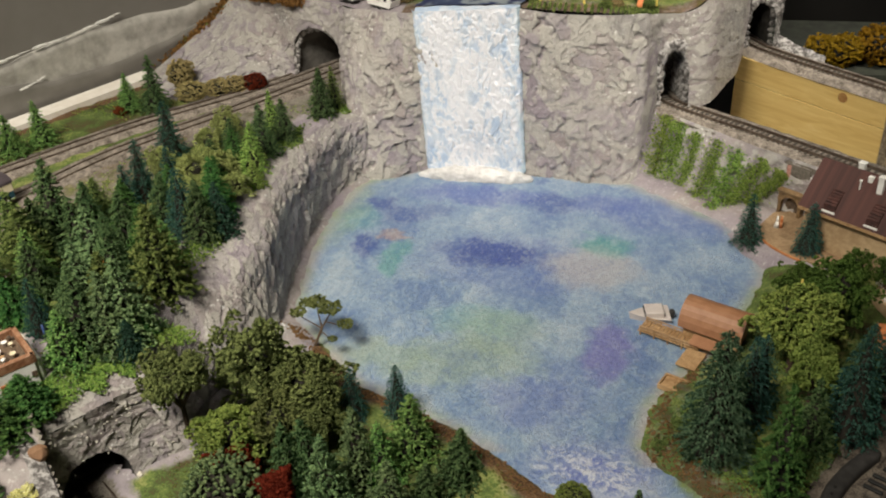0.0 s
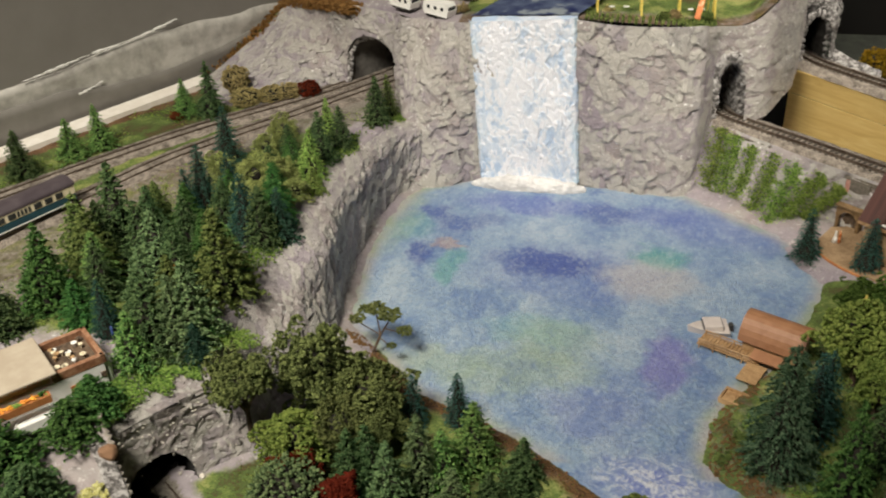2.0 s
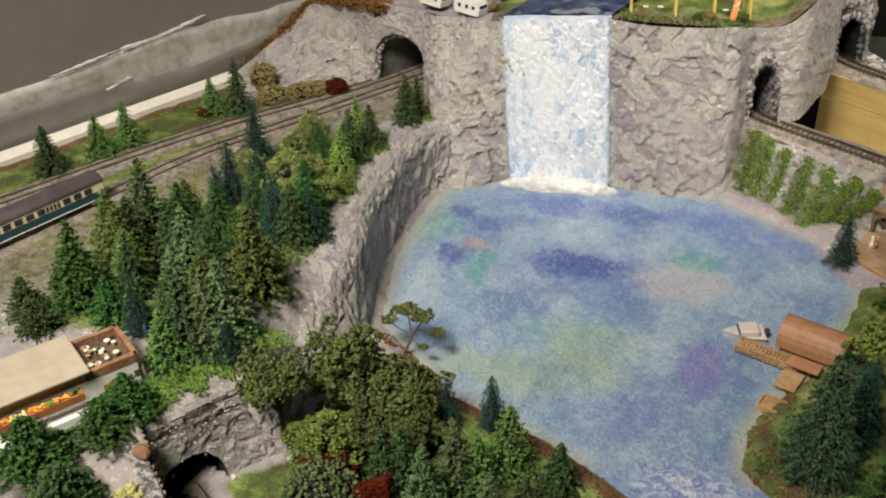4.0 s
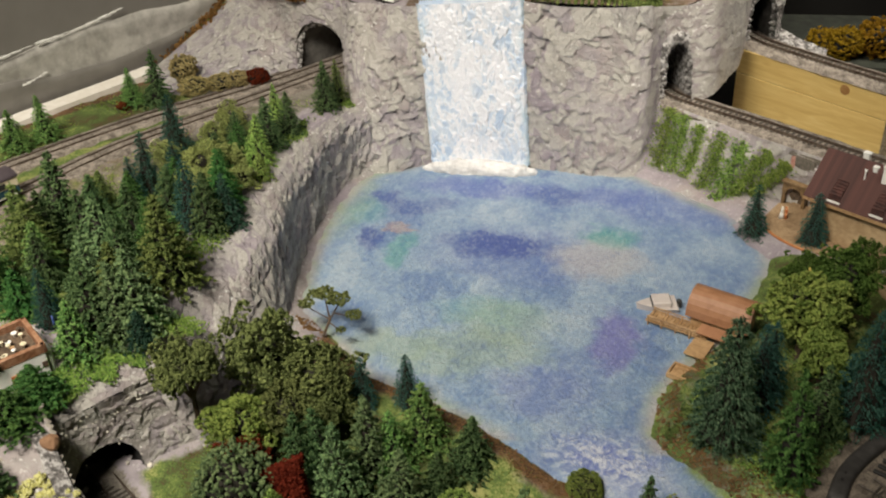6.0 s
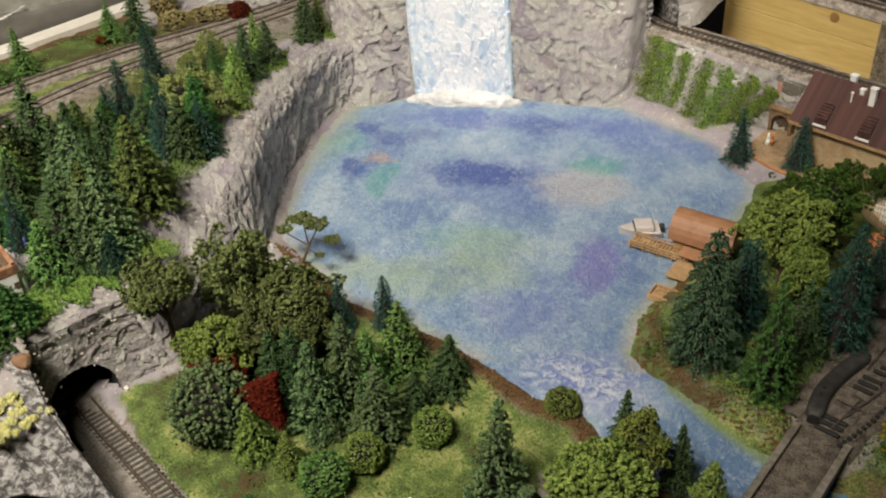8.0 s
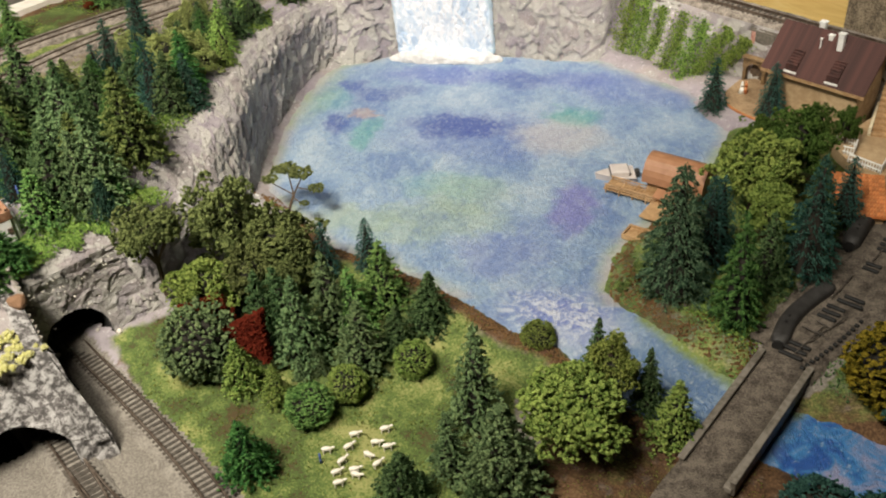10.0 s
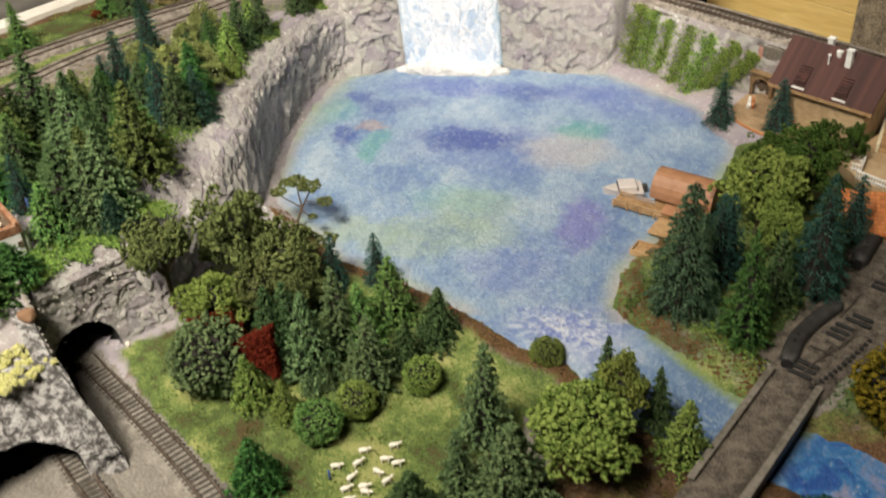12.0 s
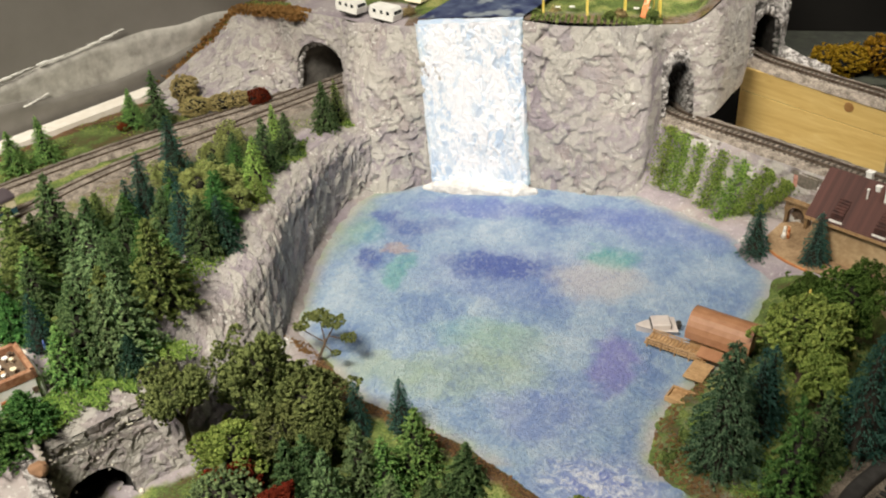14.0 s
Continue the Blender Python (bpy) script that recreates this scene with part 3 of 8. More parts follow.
def boxed(name, dims, material, parent, label="", bevel=0.0, m=None):
    bm = bmesh.new()
    box(bm, *dims, bevel=bevel, m=m)
    return part(name, bm, material, parent, label)


def smooth_step(a, b, x):
    k = np.clip((x - a) / (b - a), 0, 1)
    return k * k * (3 - 2 * k)


def inside_distance(poly, x, y):
    """Distance to the outline of a polygon, positive outside."""
    p = np.array(poly)
    best, inside = np.full(x.shape, 1e9), np.zeros(x.shape, bool)
    for (ax, ay), (bx, by) in zip(p, np.roll(p, -1, 0)):
        ex, ey = bx - ax, by - ay
        k = np.clip(((x - ax) * ex + (y - ay) * ey) / (ex * ex + ey * ey), 0, 1)
        best = np.minimum(best, np.hypot(x - ax - k * ex, y - ay - k * ey))
        cross = (ay > y) != (by > y)
        inside ^= cross & (x < ax + (y - ay) * ex / (ey if ey else 1e-12))
    return np.where(inside, -best, best)


def along(points, count):
    """A smooth curve through the points, as count places."""
    p = np.array(points, float)
    q = np.vstack([2 * p[0] - p[1], p, 2 * p[-1] - p[-2]])
    out = []
    for u in np.linspace(0, len(p) - 1, count):
        i = min(int(u), len(p) - 2)
        t = u - i
        a, b, c, d = q[i], q[i + 1], q[i + 2], q[i + 3]
        out.append(0.5 * (2 * b + (c - a) * t + (2 * a - 5 * b + 4 * c - d) * t * t + (3 * b - a - 3 * c + d) * t**3))
    return np.array(out)


# ---- the plan ----
LAKE_LEFT = [(-0.142, 0.686), (-0.158, 0.677), (-0.165, 0.667), (-0.173, 0.629), (-0.175, 0.590), (-0.173, 0.556), (-0.168, 0.518), (-0.163, 0.489), (-0.146, 0.474), (-0.127, 0.454), (-0.104, 0.430)]
LAKE_FRONT = [(-0.072, 0.418), (-0.045, 0.403), (-0.024, 0.390), (-0.006, 0.3765), (0.010, 0.3655), (0.024, 0.3615), (0.036, 0.358), (0.046, 0.345), (0.060, 0.331), (0.083, 0.319), (0.101, 0.310), (0.135, 0.296), (0.158, 0.284), (0.172, 0.271), (0.30, 0.19)]
LAKE_RIGHT = [(0.32, 0.25), (0.190, 0.314), (0.151, 0.331), (0.126, 0.342), (0.118, 0.349), (0.098, 0.363), (0.080, 0.380), (0.062, 0.393), (0.059, 0.406), (0.062, 0.431), (0.073, 0.456), (0.095, 0.480)]
LAKE_BACK = [(0.125, 0.540), (0.137, 0.573), (0.138, 0.595), (0.128, 0.618), (0.114, 0.642), (0.079, 0.668), (0.049, 0.692), (0.011, 0.70), (-0.03, 0.705), (-0.115, 0.705)]
LAKE = LAKE_LEFT + LAKE_FRONT + LAKE_RIGHT + LAKE_BACK
RIM = [(-0.160, 0.735), (-0.180, 0.690), (-0.190, 0.650), (-0.198, 0.608), (-0.201, 0.566), (-0.203, 0.527), (-0.205, 0.492), (-0.205, 0.449), (-0.203, 0.411), (-0.206, 0.388), (-0.221, 0.381),
       (-0.254, 0.342), (-0.228, 0.318), (-0.207, 0.294), (-0.223, 0.273), (-0.255, 0.237), (-0.365, 0.115), (-0.70, 0.115), (-0.70, 1.05), (-0.16, 1.05)]


def water_level(x, y):
    return -0.012 * (1 - smooth_step(0.325, 0.375, y))


YARD_LINE = [(0.149, 0.364), (0.170, 0.3935), (0.197, 0.438), (0.222, 0.480), (0.262, 0.552)]
YARD_FORK = [(0.150, 0.354), (0.163, 0.3735), (0.186, 0.394), (0.215, 0.412), (0.28, 0.44)]


def line_distance(points, x, y):
    best = np.full(np.shape(x), 1e9)
    for (ax, ay), (bx, by) in zip(points, points[1:]):
        ex, ey = bx - ax, by - ay
        k = np.clip(((x - ax) * ex + (y - ay) * ey) / (ex * ex + ey * ey), 0, 1)
        best = np.minimum(best, np.hypot(x - ax - k * ex, y - ay - k * ey))
    return best


def height_at(x, y):
    """Height of the ground, without its roughness."""
    x, y = np.asarray(x, float), np.asarray(y, float)
    dw, dr = inside_distance(LAKE, x, y), inside_distance(RIM, x, y)
    base = -0.0095 + 0.0125 * smooth_step(0.30, 0.42, y)
    low = water_level(x, y)
    base = base + np.maximum(0, low + 0.0045 - base) * smooth_step(0.034, 0.014, dw)
    z = low - 0.004 + (base - low + 0.004) * smooth_step(-0.012, 0.013, dw)
    top = 0.055 - 0.018 * smooth_step(0.05, 0.11, -dr) * smooth_step(0.36, 0.46, y)
    top = top - 0.020 * smooth_step(0.338, 0.285, y)
    top = np.where(x < -0.17, np.minimum(top, 0.055 - 0.019 * smooth_step(0.675, 0.715, y)), top)
    width = 0.005 + 0.002 * smooth_step(0.355, 0.40, y)
    k = np.clip(1 - dr / width, 0, 1)
    z = np.where(dr < width, np.maximum(z, base + (top - base) * k**0.85), z)
    gravel = ((y - 0.2875) + 0.80 * (x + 0.172) < 0.0195) & (dr > 0.004) & (y < 0.37) & (x < 0.03)
    z = np.where(gravel, z - 0.0032, z)
    # the bed of the turnouts beyond the bridge
    cut = np.minimum(line_distance(YARD_LINE, x, y), line_distance(YARD_FORK, x, y))
    z = np.where((dw > 0.004) & (x > 0.13), np.minimum(z, -0.0035 + 0.02 * smooth_step(0.017, 0.028, cut)), z)
    # the open pit behind the right-hand track
    edge = (y - 0.742) + 0.80 * (x - 0.085)
    pit = smooth_step(0.006, 0.012, edge) * (x > 0.06)
    return z - pit * 0.09, dw, dr


GRID_X, GRID_Y = np.arange(-0.66, 0.47, 0.0025), np.arange(0.115, 1.0, 0.0025)
GRID = height_at(*np.meshgrid(GRID_X, GRID_Y))


def spot_at(x, y):
    """Height, distance to the water and distance to the rim at one place."""
    i, j = min(max(int((x + 0.66) / 0.0025 + 0.5), 0), len(GRID_X) - 1), min(max(int((y - 0.115) / 0.0025 + 0.5), 0), len(GRID_Y) - 1)
    return float(GRID[0][j, i]), float(GRID[1][j, i]), float(GRID[2][j, i])


def ground_z(x, y):
    return spot_at(x, y)[0]


def in_arch(p, arch):
    """Whether a place lies in the bore of a tunnel: (centre, way in, half width, spring height, crown height, depth before, depth behind)."""
    (cx, cy, cz), (dx, dy), half, spring, crown, before, behind = arch
    u, v = (p[0] - cx) * dx + (p[1] - cy) * dy, -(p[0] - cx) * dy + (p[1] - cy) * dx
    w = p[2] - cz
    if u < -before or u > behind or abs(v) > half:
        return False
    return w < spring + (crown - spring) * math.sqrt(max(0, 1 - (v / half) ** 2))


def in_bore(p, arch):
    """Whether a place lies over the line of a tunnel, at any height."""
    (cx, cy, _), (dx, dy), half = arch[:3]
    u, v = (p[0] - cx) * dx + (p[1] - cy) * dy, -(p[0] - cx) * dy + (p[1] - cy) * dx
    return -arch[5] < u < 0.08 and abs(v) < half * 1.15


ARCH_LEFT = ((-0.219, 0.772, 0.036), (0.58, 0.815), 0.0375, 0.024, 0.053, 0.03, 0.05)
ARCH_RIGHT = ((0.0745, 0.749, 0.044), (-0.35, 0.94), 0.0095, 0.028, 0.047, 0.02, 0.05)
ARCH_FAR = ((0.150, 0.869, 0.045), (-0.4, 0.92), 0.010, 0.028, 0.044, 0.02, 0.05)
ARCH_FRONT = ((-0.2165, 0.3332, -0.013), (-0.78, 0.626), 0.0180, 0.014, 0.030, 0.015, 0.06)
ARCH_WING = ((-0.2050, 0.2380, -0.013), (-0.74, 0.672), 0.030, 0.012, 0.027, 0.03, 0.06)
ARCHES = (ARCH_LEFT, ARCH_RIGHT, ARCH_FAR, ARCH_FRONT, ARCH_WING)


# ---- ground ----
def build_ground():
    gx, gy = np.meshgrid(GRID_X, GRID_Y)
    z, dw, dr = GRID
    flat = z.ravel().copy()
    for i, (x, y, d) in enumerate(zip(gx.ravel(), gy.ravel(), dw.ravel())):
        if d < -0.02:
            continue
        v = Vector((x, y, flat[i]))
        flat[i] += 0.0012 * noise.noise(v * 90) + 0.0006 * noise.noise(v * 260)
    rows, cols = gx.shape
    verts = np.c_[gx.ravel(), gy.ravel(), flat]
    faces = []
    for j in range(rows - 1):
        for i in range(cols - 1):
            a = j * cols + i
            c = verts[a] * 0.5 + verts[a + cols + 1] * 0.5
            if c[1] < 0.42 and c[0] < -0.15 and any(in_bore(c, arch) for arch in (ARCH_FRONT, ARCH_WING)):
                lowest, highest = min(flat[a], flat[a + 1], flat[a + cols], flat[a + cols + 1]), max(flat[a], flat[a + 1], flat[a + cols], flat[a + cols + 1])
                if lowest < 0.024 and highest > -0.004:
                    continue
            if c[1] < 0.365 and c[0] < -0.16 and max(flat[a], flat[a + 1], flat[a + cols], flat[a + cols + 1]) - min(flat[a], flat[a + 1], flat[a + cols], flat[a + cols + 1]) > 0.005:
                continue
            faces.append((a, a + 1, a + cols + 1, a + cols))
    me = mesh_of("ground", verts, faces, GROUND, True)
    rock = np.clip(smooth_step(0.034, 0.026, dr) * smooth_step(-0.030, -0.020, dr), 0, 1)
    rock = np.maximum(rock, smooth_step(0.44, 0.40, gy) * (dr < 0.035) * 0.85)
    lush = smooth_step(0.026, 0.04, dr) + smooth_step(-0.020, -0.03, dr) * 0.30 + (gx > 0.055) * 0.4
    track_gap = np.abs((gy - 0.60) - 1.27 * (gx + 0.39)) / 1.62
    lush = np.where((dr < -0.06) & (gy > 0.44), smooth_step(0.016, 0.045, track_gap) * 0.42 + 0.5 * smooth_step(0.03, 0.045, (gy - 0.60) - 1.27 * (gx + 0.39)), lush)
    wood = smooth_step(-0.020, -0.03, dr) * smooth_step(-0.12, -0.09, dr) * smooth_step(0.37, 0.40, gy) * smooth_step(0.67, 0.64, gy)
    lush = np.maximum(lush, 0.8 * wood)
    lush = np.where((gy > 0.585) & (gx > -0.16) & (gx < 0.2), 0, lush)
    rock = np.where((gy > 0.56) & (gx > -0.16) & (gx < 0.2), 1, rock)
    brown = smooth_step(0.022, 0.006, dw) * smooth_step(-0.004, 0.002, dw) * (dr > 0.03) * (gy < 0.54) * ((gx > -0.145) | (gy < 0.455))
    brown = np.where((gx > 0.055) & (gy > 0.33), 0.45 * brown, brown)
    brown = np.maximum(brown, (np.abs((gy - 0.2385) - -0.75 * (gx + 0.10)) / 1.25 < 0.02) * (gx > -0.2) * 0.55)
    brown = np.where((gx > 0.03) & (gy < 0.34), np.maximum(brown, 0.75), brown)
    # Less grass at the front right: brown soil, with the light's falloff painted in.
    lush = np.where((gx > 0.015) & (gy < 0.325), lush * 0.25, lush)
    brown = np.where((gy < 0.29 - 0.25 * gx) & (gx > -0.12), np.maximum(brown, 0.5 * smooth_step(0.30, 0.24, gy)), brown)
    lush = np.where((gy < 0.28) & (gx > -0.12), lush - 0.35 * smooth_step(0.28, 0.235, gy), lush)
    gravel = (gy - 0.2875) + 0.80 * (gx + 0.172) < 0.0195
    gravel &= (dr > -0.002) & (gy < 0.36) & (gx < 0.02)
    off = (gx + 0.47) * 0.854 - (gy - 0.676) * 0.52
    margin = (dr < -0.03) & (gy > 0.45) & (gx < -0.3)
    between = line_distance([(-0.470, 0.468), (-0.440, 0.515), (-0.401, 0.575), (-0.368, 0.6275), (-0.340, 0.665), (-0.30, 0.715)], gx, gy)
    lush = np.where(margin, np.where(off < 0.036, 0.0, np.maximum(lush, 0.85 * smooth_step(0.010, 0.004, between))), lush)
    brown = np.where(margin, np.where(off < 0.037, 0.95, 0.45), brown)
    yard = np.minimum(line_distance(YARD_LINE, gx, gy), line_distance(YARD_FORK, gx, gy))
    # Right bank browned: bare soil, and weaker light put into the colour.
    brown = np.where((gx > 0.075) & (gy < 0.50) & (gy > 0.32), np.maximum(brown, 0.42), brown)
    gravel |= (yard < 0.019) & (gx > 0.13)
    lush = np.where((dw < 0.024) & (dr > 0.03) & (gy < 0.5), lush - 0.75 * brown, lush)
    gravel &= ~((gx < -0.172) & (gy > 0.318 - 0.6 * (gx + 0.172)))
    lush = np.where((gx > 0.06) & (gy > 0.30) & (gy < 0.54), lush * 0.62, lush)
    beach = (gx < -0.140) & (gy > 0.452) & (dr > 0)
    lush, brown, rock = np.where(beach, 0, lush), np.where(beach, 0, brown), np.where(beach, 1, rock)
    lush, brown, rock = (np.where(gravel, 0, a) for a in (lush, brown, rock))
    attribute = me.color_attributes.new("zone", "FLOAT_COLOR", "POINT")
    attribute.data.foreach_set("color", np.stack([rock, np.clip(lush, 0, 1), brown, np.ones_like(rock)], -1).astype(np.float32).ravel())
    return tagged(piece("ground", me), "model landscape of grass, brown soil, gravel and grey plaster rock", "ground", kind="structure")


build_ground()


def build_water():
    step = 0.003
    xs, ys = np.arange(-0.20, 0.33, step), np.arange(0.18, 0.72, step)
    gx, gy = np.meshgrid(xs, ys)
    d = inside_distance(LAKE, gx, gy)
    z = water_level(gx, gy) - 0.0
    flat = z.ravel().copy()
    for i, (x, y) in enumerate(zip(gx.ravel(), gy.ravel())):
        flat[i] += 0.0005 * noise.noise(Vector((x * 120, y * 220, 0))) + 0.0004 * noise.noise(Vector((x * 40, y * 60, 3)))
    rows, cols = gx.shape
    near = d < 0.012
    faces = [(a, a + 1, a + cols + 1, a + cols) for j in range(rows - 1) for i in range(cols - 1) if near[j, i] for a in (j * cols + i,)]
    me = mesh_of("water", np.c_[gx.ravel(), gy.ravel(), flat], faces, WATER, True)
    attribute = me.color_attributes.new("shore", "FLOAT_COLOR", "POINT")
    k = smooth_step(-0.012, 0.001, d) * (gy > 0.39)
    fringe = smooth_step(0.0065, 0.002, line_distance(LAKE_RIGHT[2:7], gx, gy))
    attribute.data.foreach_set("color", np.stack([k, fringe, k, np.ones_like(k)], -1).astype(np.float32).ravel())
    return tagged(piece("water", me), "painted blue lake and stream with white, green and violet dabs", "water", kind="structure")


build_water()


# ---- rock faces ----
def field(columns, rows, cells_u, cells_v, rng):
    """A smooth random field between -1 and 1."""
    g = rng.uniform(-1, 1, (cells_u + 3, cells_v + 3))
    u, v = np.linspace(0, cells_u, columns)[:, None], np.linspace(0, cells_v, rows)[None, :]
    i, j = np.minimum(u.astype(int), cells_u - 1), np.minimum(v.astype(int), cells_v - 1)
    a, b = u - i, v - j
    a, b = a * a * (3 - 2 * a), b * b * (3 - 2 * b)
    return (g[i, j] * (1 - a) + g[i + 1, j] * a) * (1 - b) + (g[i, j + 1] * (1 - a) + g[i + 1, j + 1] * a) * b


def knife_work(columns, rows, long, tall, count, size, aspect, angle, sway, thick, seed):
    """Overlapping strokes of plaster, each a thin wedge with a broken edge: relief in metres and a tone for each stroke."""
    rng = np.random.default_rng(seed)
    u, v = np.linspace(0, long, columns), np.linspace(0, tall, rows)
    fray = 0.5 * field(columns, rows, int(long / 0.012), max(2, int(tall / 0.012)), rng) + 0.5 * field(columns, rows, int(long / 0.0035), max(3, int(tall / 0.0035)), rng)
    relief, tone = np.zeros((columns, rows)), np.zeros((columns, rows))
    for _ in range(count):
        cu, cv, a = rng.uniform(0, long), rng.uniform(-0.02 * tall, 1.02 * tall), size * rng.uniform(0.45, 1.35)
        b, turn = a / aspect * rng.uniform(0.7, 1.4), angle + rng.normal(0, sway)
        i0, i1 = np.searchsorted(u, (cu - a * 1.5, cu + a * 1.5))
        j0, j1 = np.searchsorted(v, (cv - a * 1.5, cv + a * 1.5))
        if i1 - i0 < 2 or j1 - j0 < 2:
            continue
        du, dv = u[i0:i1, None] - cu, v[None, j0:j1] - cv
        p, q = (du * math.cos(turn) + dv * math.sin(turn)) / a, (-du * math.sin(turn) + dv * math.cos(turn)) / b
        inside = np.hypot(p, q) + 0.45 * fray[i0:i1, j0:j1] < 1
        if inside.sum() < 4:
            continue
        part_relief, part_tone = relief[i0:i1, j0:j1], tone[i0:i1, j0:j1]
        h = 0.62 * part_relief[inside].mean() + thick * rng.uniform(0.35, 1.0) * (0.50 + 0.45 * p - 0.40 * q)
        over = inside & (h > part_relief * 0.8)
        part_tone[over] = rng.uniform(0, 1)
        part_relief[over] = np.maximum(h, 0)[over]
    calm = 0.5 + 0.5 * field(columns, rows, max(3, int(long / 0.035)), max(2, int(tall / 0.03)), rng)
    relief *= 0.35 + 1.0 * calm
    relief += thick * 0.05 * field(columns, rows, int(long / 0.0025), max(3, int(tall / 0.0025)), rng)
    return relief, tone


def loft(name, low, high, columns, rows, material, rough=0.006, bulge=0.0, cuts=(), seed=0.0, scale=1.0, ledge=0.0, stretch=(38, 38, 60), fray=0.0, tuck=0.0, strokes=None, bow=None, hush=None):
    """A rough sheet between two lines. strokes: arguments of knife_work from count to thick; bow: shares of the sheet, and how deep and how high it has come at each; hush: from and to which share of the length it grows smoother."""
    a, b = along(low, columns), along(high, columns)
    relief = None
    if strokes:
        a, b = along(low, columns * 3), along(high, columns * 3)
        run = np.r_[0, np.cumsum(np.linalg.norm(np.diff((a + b) / 2, axis=0), axis=1))]
        at = np.linspace(0, run[-1], columns)
        a, b = (np.stack([np.interp(at, run, side[:, k]) for k in range(3)], -1) for side in (a, b))
        long, tall = float(np.linalg.norm(np.diff((a + b) / 2, axis=0), axis=1).sum()), float(np.linalg.norm(b - a, axis=1).mean())
        relief, tone = knife_work(columns, rows, long, tall, *strokes, int(seed * 7) + 3)
        if hush:
            relief = relief * (1 - 0.68 * smooth_step(*hush, np.linspace(0, 1, columns)))[:, None]
        if bow:
            relief = relief * (1 - 0.8 * smooth_step(0.50, 0.66, np.linspace(0, 1, rows)))[None, :]
    verts = []
    for i in range(columns):
        tangent = a[min(i + 1, columns - 1)] - a[max(i - 1, 0)]
        out = Vector((tangent[1], -tangent[0], 0)).normalized()
        for j in range(rows):
            t = j / (rows - 1)
            deep, up = t, t
            if bow:
                ease = float(smooth_step(0.10, 0.42, i / (columns - 1)))
                deep, up = (1 - ease) * t + ease * float(np.interp(t, bow[0], bow[1])), (1 - ease) * t**0.75 + ease * float(np.interp(t, bow[0], bow[2]))
            v = Vector(a[i] * (1 - deep) + b[i] * deep) + out * bulge * math.sin(math.pi * t)
            v.z = a[i][2] + (b[i][2] - a[i][2]) * up
            q = Vector((v.x * stretch[0], v.y * stretch[1], v.z * stretch[2])) * scale + Vector((seed, seed, seed))
            w = noise.noise(q * 0.45) * 1.2 + noise.noise(q * 3.1) * 0.22
            if relief is None:
                r = noise.ridged_multi_fractal(q, 0.85, 2.1, 5, 1.0, 2.0) - 1.0
                step = noise.noise(Vector((v.x * 60, v.y * 60, v.z * 210)) + Vector((seed, 0, 0)))
                slab = noise.noise(q * 0.75 + Vector((3, 7, 1))) * 3.2
                slab = math.floor(slab) + float(smooth_step(0.7, 1.0, slab - math.floor(slab)))
                v += out * (rough * (0.28 * r + 0.5 * w + 0.34 * slab) + ledge * max(0.0, step) ** 0.6)
            else:
                v += (out + Vector((0, 0, 0.25))) * (rough * w + relief[i, j])
            v -= out * tuck * (1 - min(1.0, min(i, columns - 1 - i) / 9)) ** 2
            v.z += rough * 0.35 * noise.noise(q * 1.3 + Vector((9, 0, 0)))
            verts.append(v)
    faces = []
    for i in range(columns - 1):
        for j in range(rows - 1):
            side = min(i, columns - 2 - i)
            if fray and side < fray * (1 + noise.noise(Vector((i // (columns // 2) * 9, j * 0.13, seed))) + 0.6 * noise.noise(Vector((i // (columns // 2) * 9, j * 0.45, seed)))):
                continue
            c = (verts[i * rows + j] + verts[(i + 1) * rows + j + 1]) / 2
            if not any(in_arch(c, cut) for cut in cuts):
                faces.append((i * rows + j, (i + 1) * rows + j, (i + 1) * rows + j + 1, i * rows + j + 1))
    me = mesh_of(name, verts, faces, material, True)
    if relief is not None:
        side = np.abs(np.linspace(-1, 1, columns))[:, None] * np.ones((1, rows))
        attribute = me.color_attributes.new("brush", "FLOAT_COLOR", "POINT")
        attribute.data.foreach_set("color", np.stack([tone, smooth_step(0.72, 0.98, side), tone, np.ones_like(tone)], -1).astype(np.float32).ravel())
    return me


CLIFF_LOW = [(-0.352, 0.728, 0.034), (-0.318, 0.742, 0.035), (-0.292, 0.757, 0.035), (-0.264, 0.784, 0.035), (-0.246, 0.789, 0.034), (-0.222, 0.772, 0.034), (-0.196, 0.752, 0.034),
             (-0.182, 0.715, 0.044), (-0.172, 0.690, 0.040), (-0.162, 0.676, -0.003), (-0.141, 0.684, -0.004), (-0.116, 0.696, -0.004), (-0.075, 0.698, -0.004), (-0.033, 0.699, -0.004),
             (-0.008, 0.696, -0.004), (0.019, 0.690, -0.004), (0.044, 0.692, -0.004)]
CLIFF_HIGH = [(-0.388, 0.790, 0.038), (-0.352, 0.842, 0.064), (-0.330, 0.872, 0.085), (-0.290, 0.835, 0.098), (-0.256, 0.803, 0.108), (-0.228, 0.782, 0.112), (-0.200, 0.765, 0.114),
              (-0.182, 0.745, 0.117), (-0.168, 0.735, 0.120), (-0.155, 0.726, 0.122), (-0.140, 0.719, 0.124), (-0.122, 0.713, 0.126), (-0.082, 0.712, 0.129), (-0.044, 0.714, 0.131),
              (-0.012, 0.718, 0.126), (0.027, 0.724, 0.124), (0.050, 0.732, 0.123)]
SIDE_LOW = [(0.042, 0.692, -0.004), (0.053, 0.710, 0.014), (0.063, 0.742, 0.038), (0.076, 0.747, 0.042), (0.090, 0.741, 0.043), (0.104, 0.750, 0.046), (0.117, 0.781, 0.046), (0.129, 0.811, 0.046), (0.138, 0.860, 0.047)]
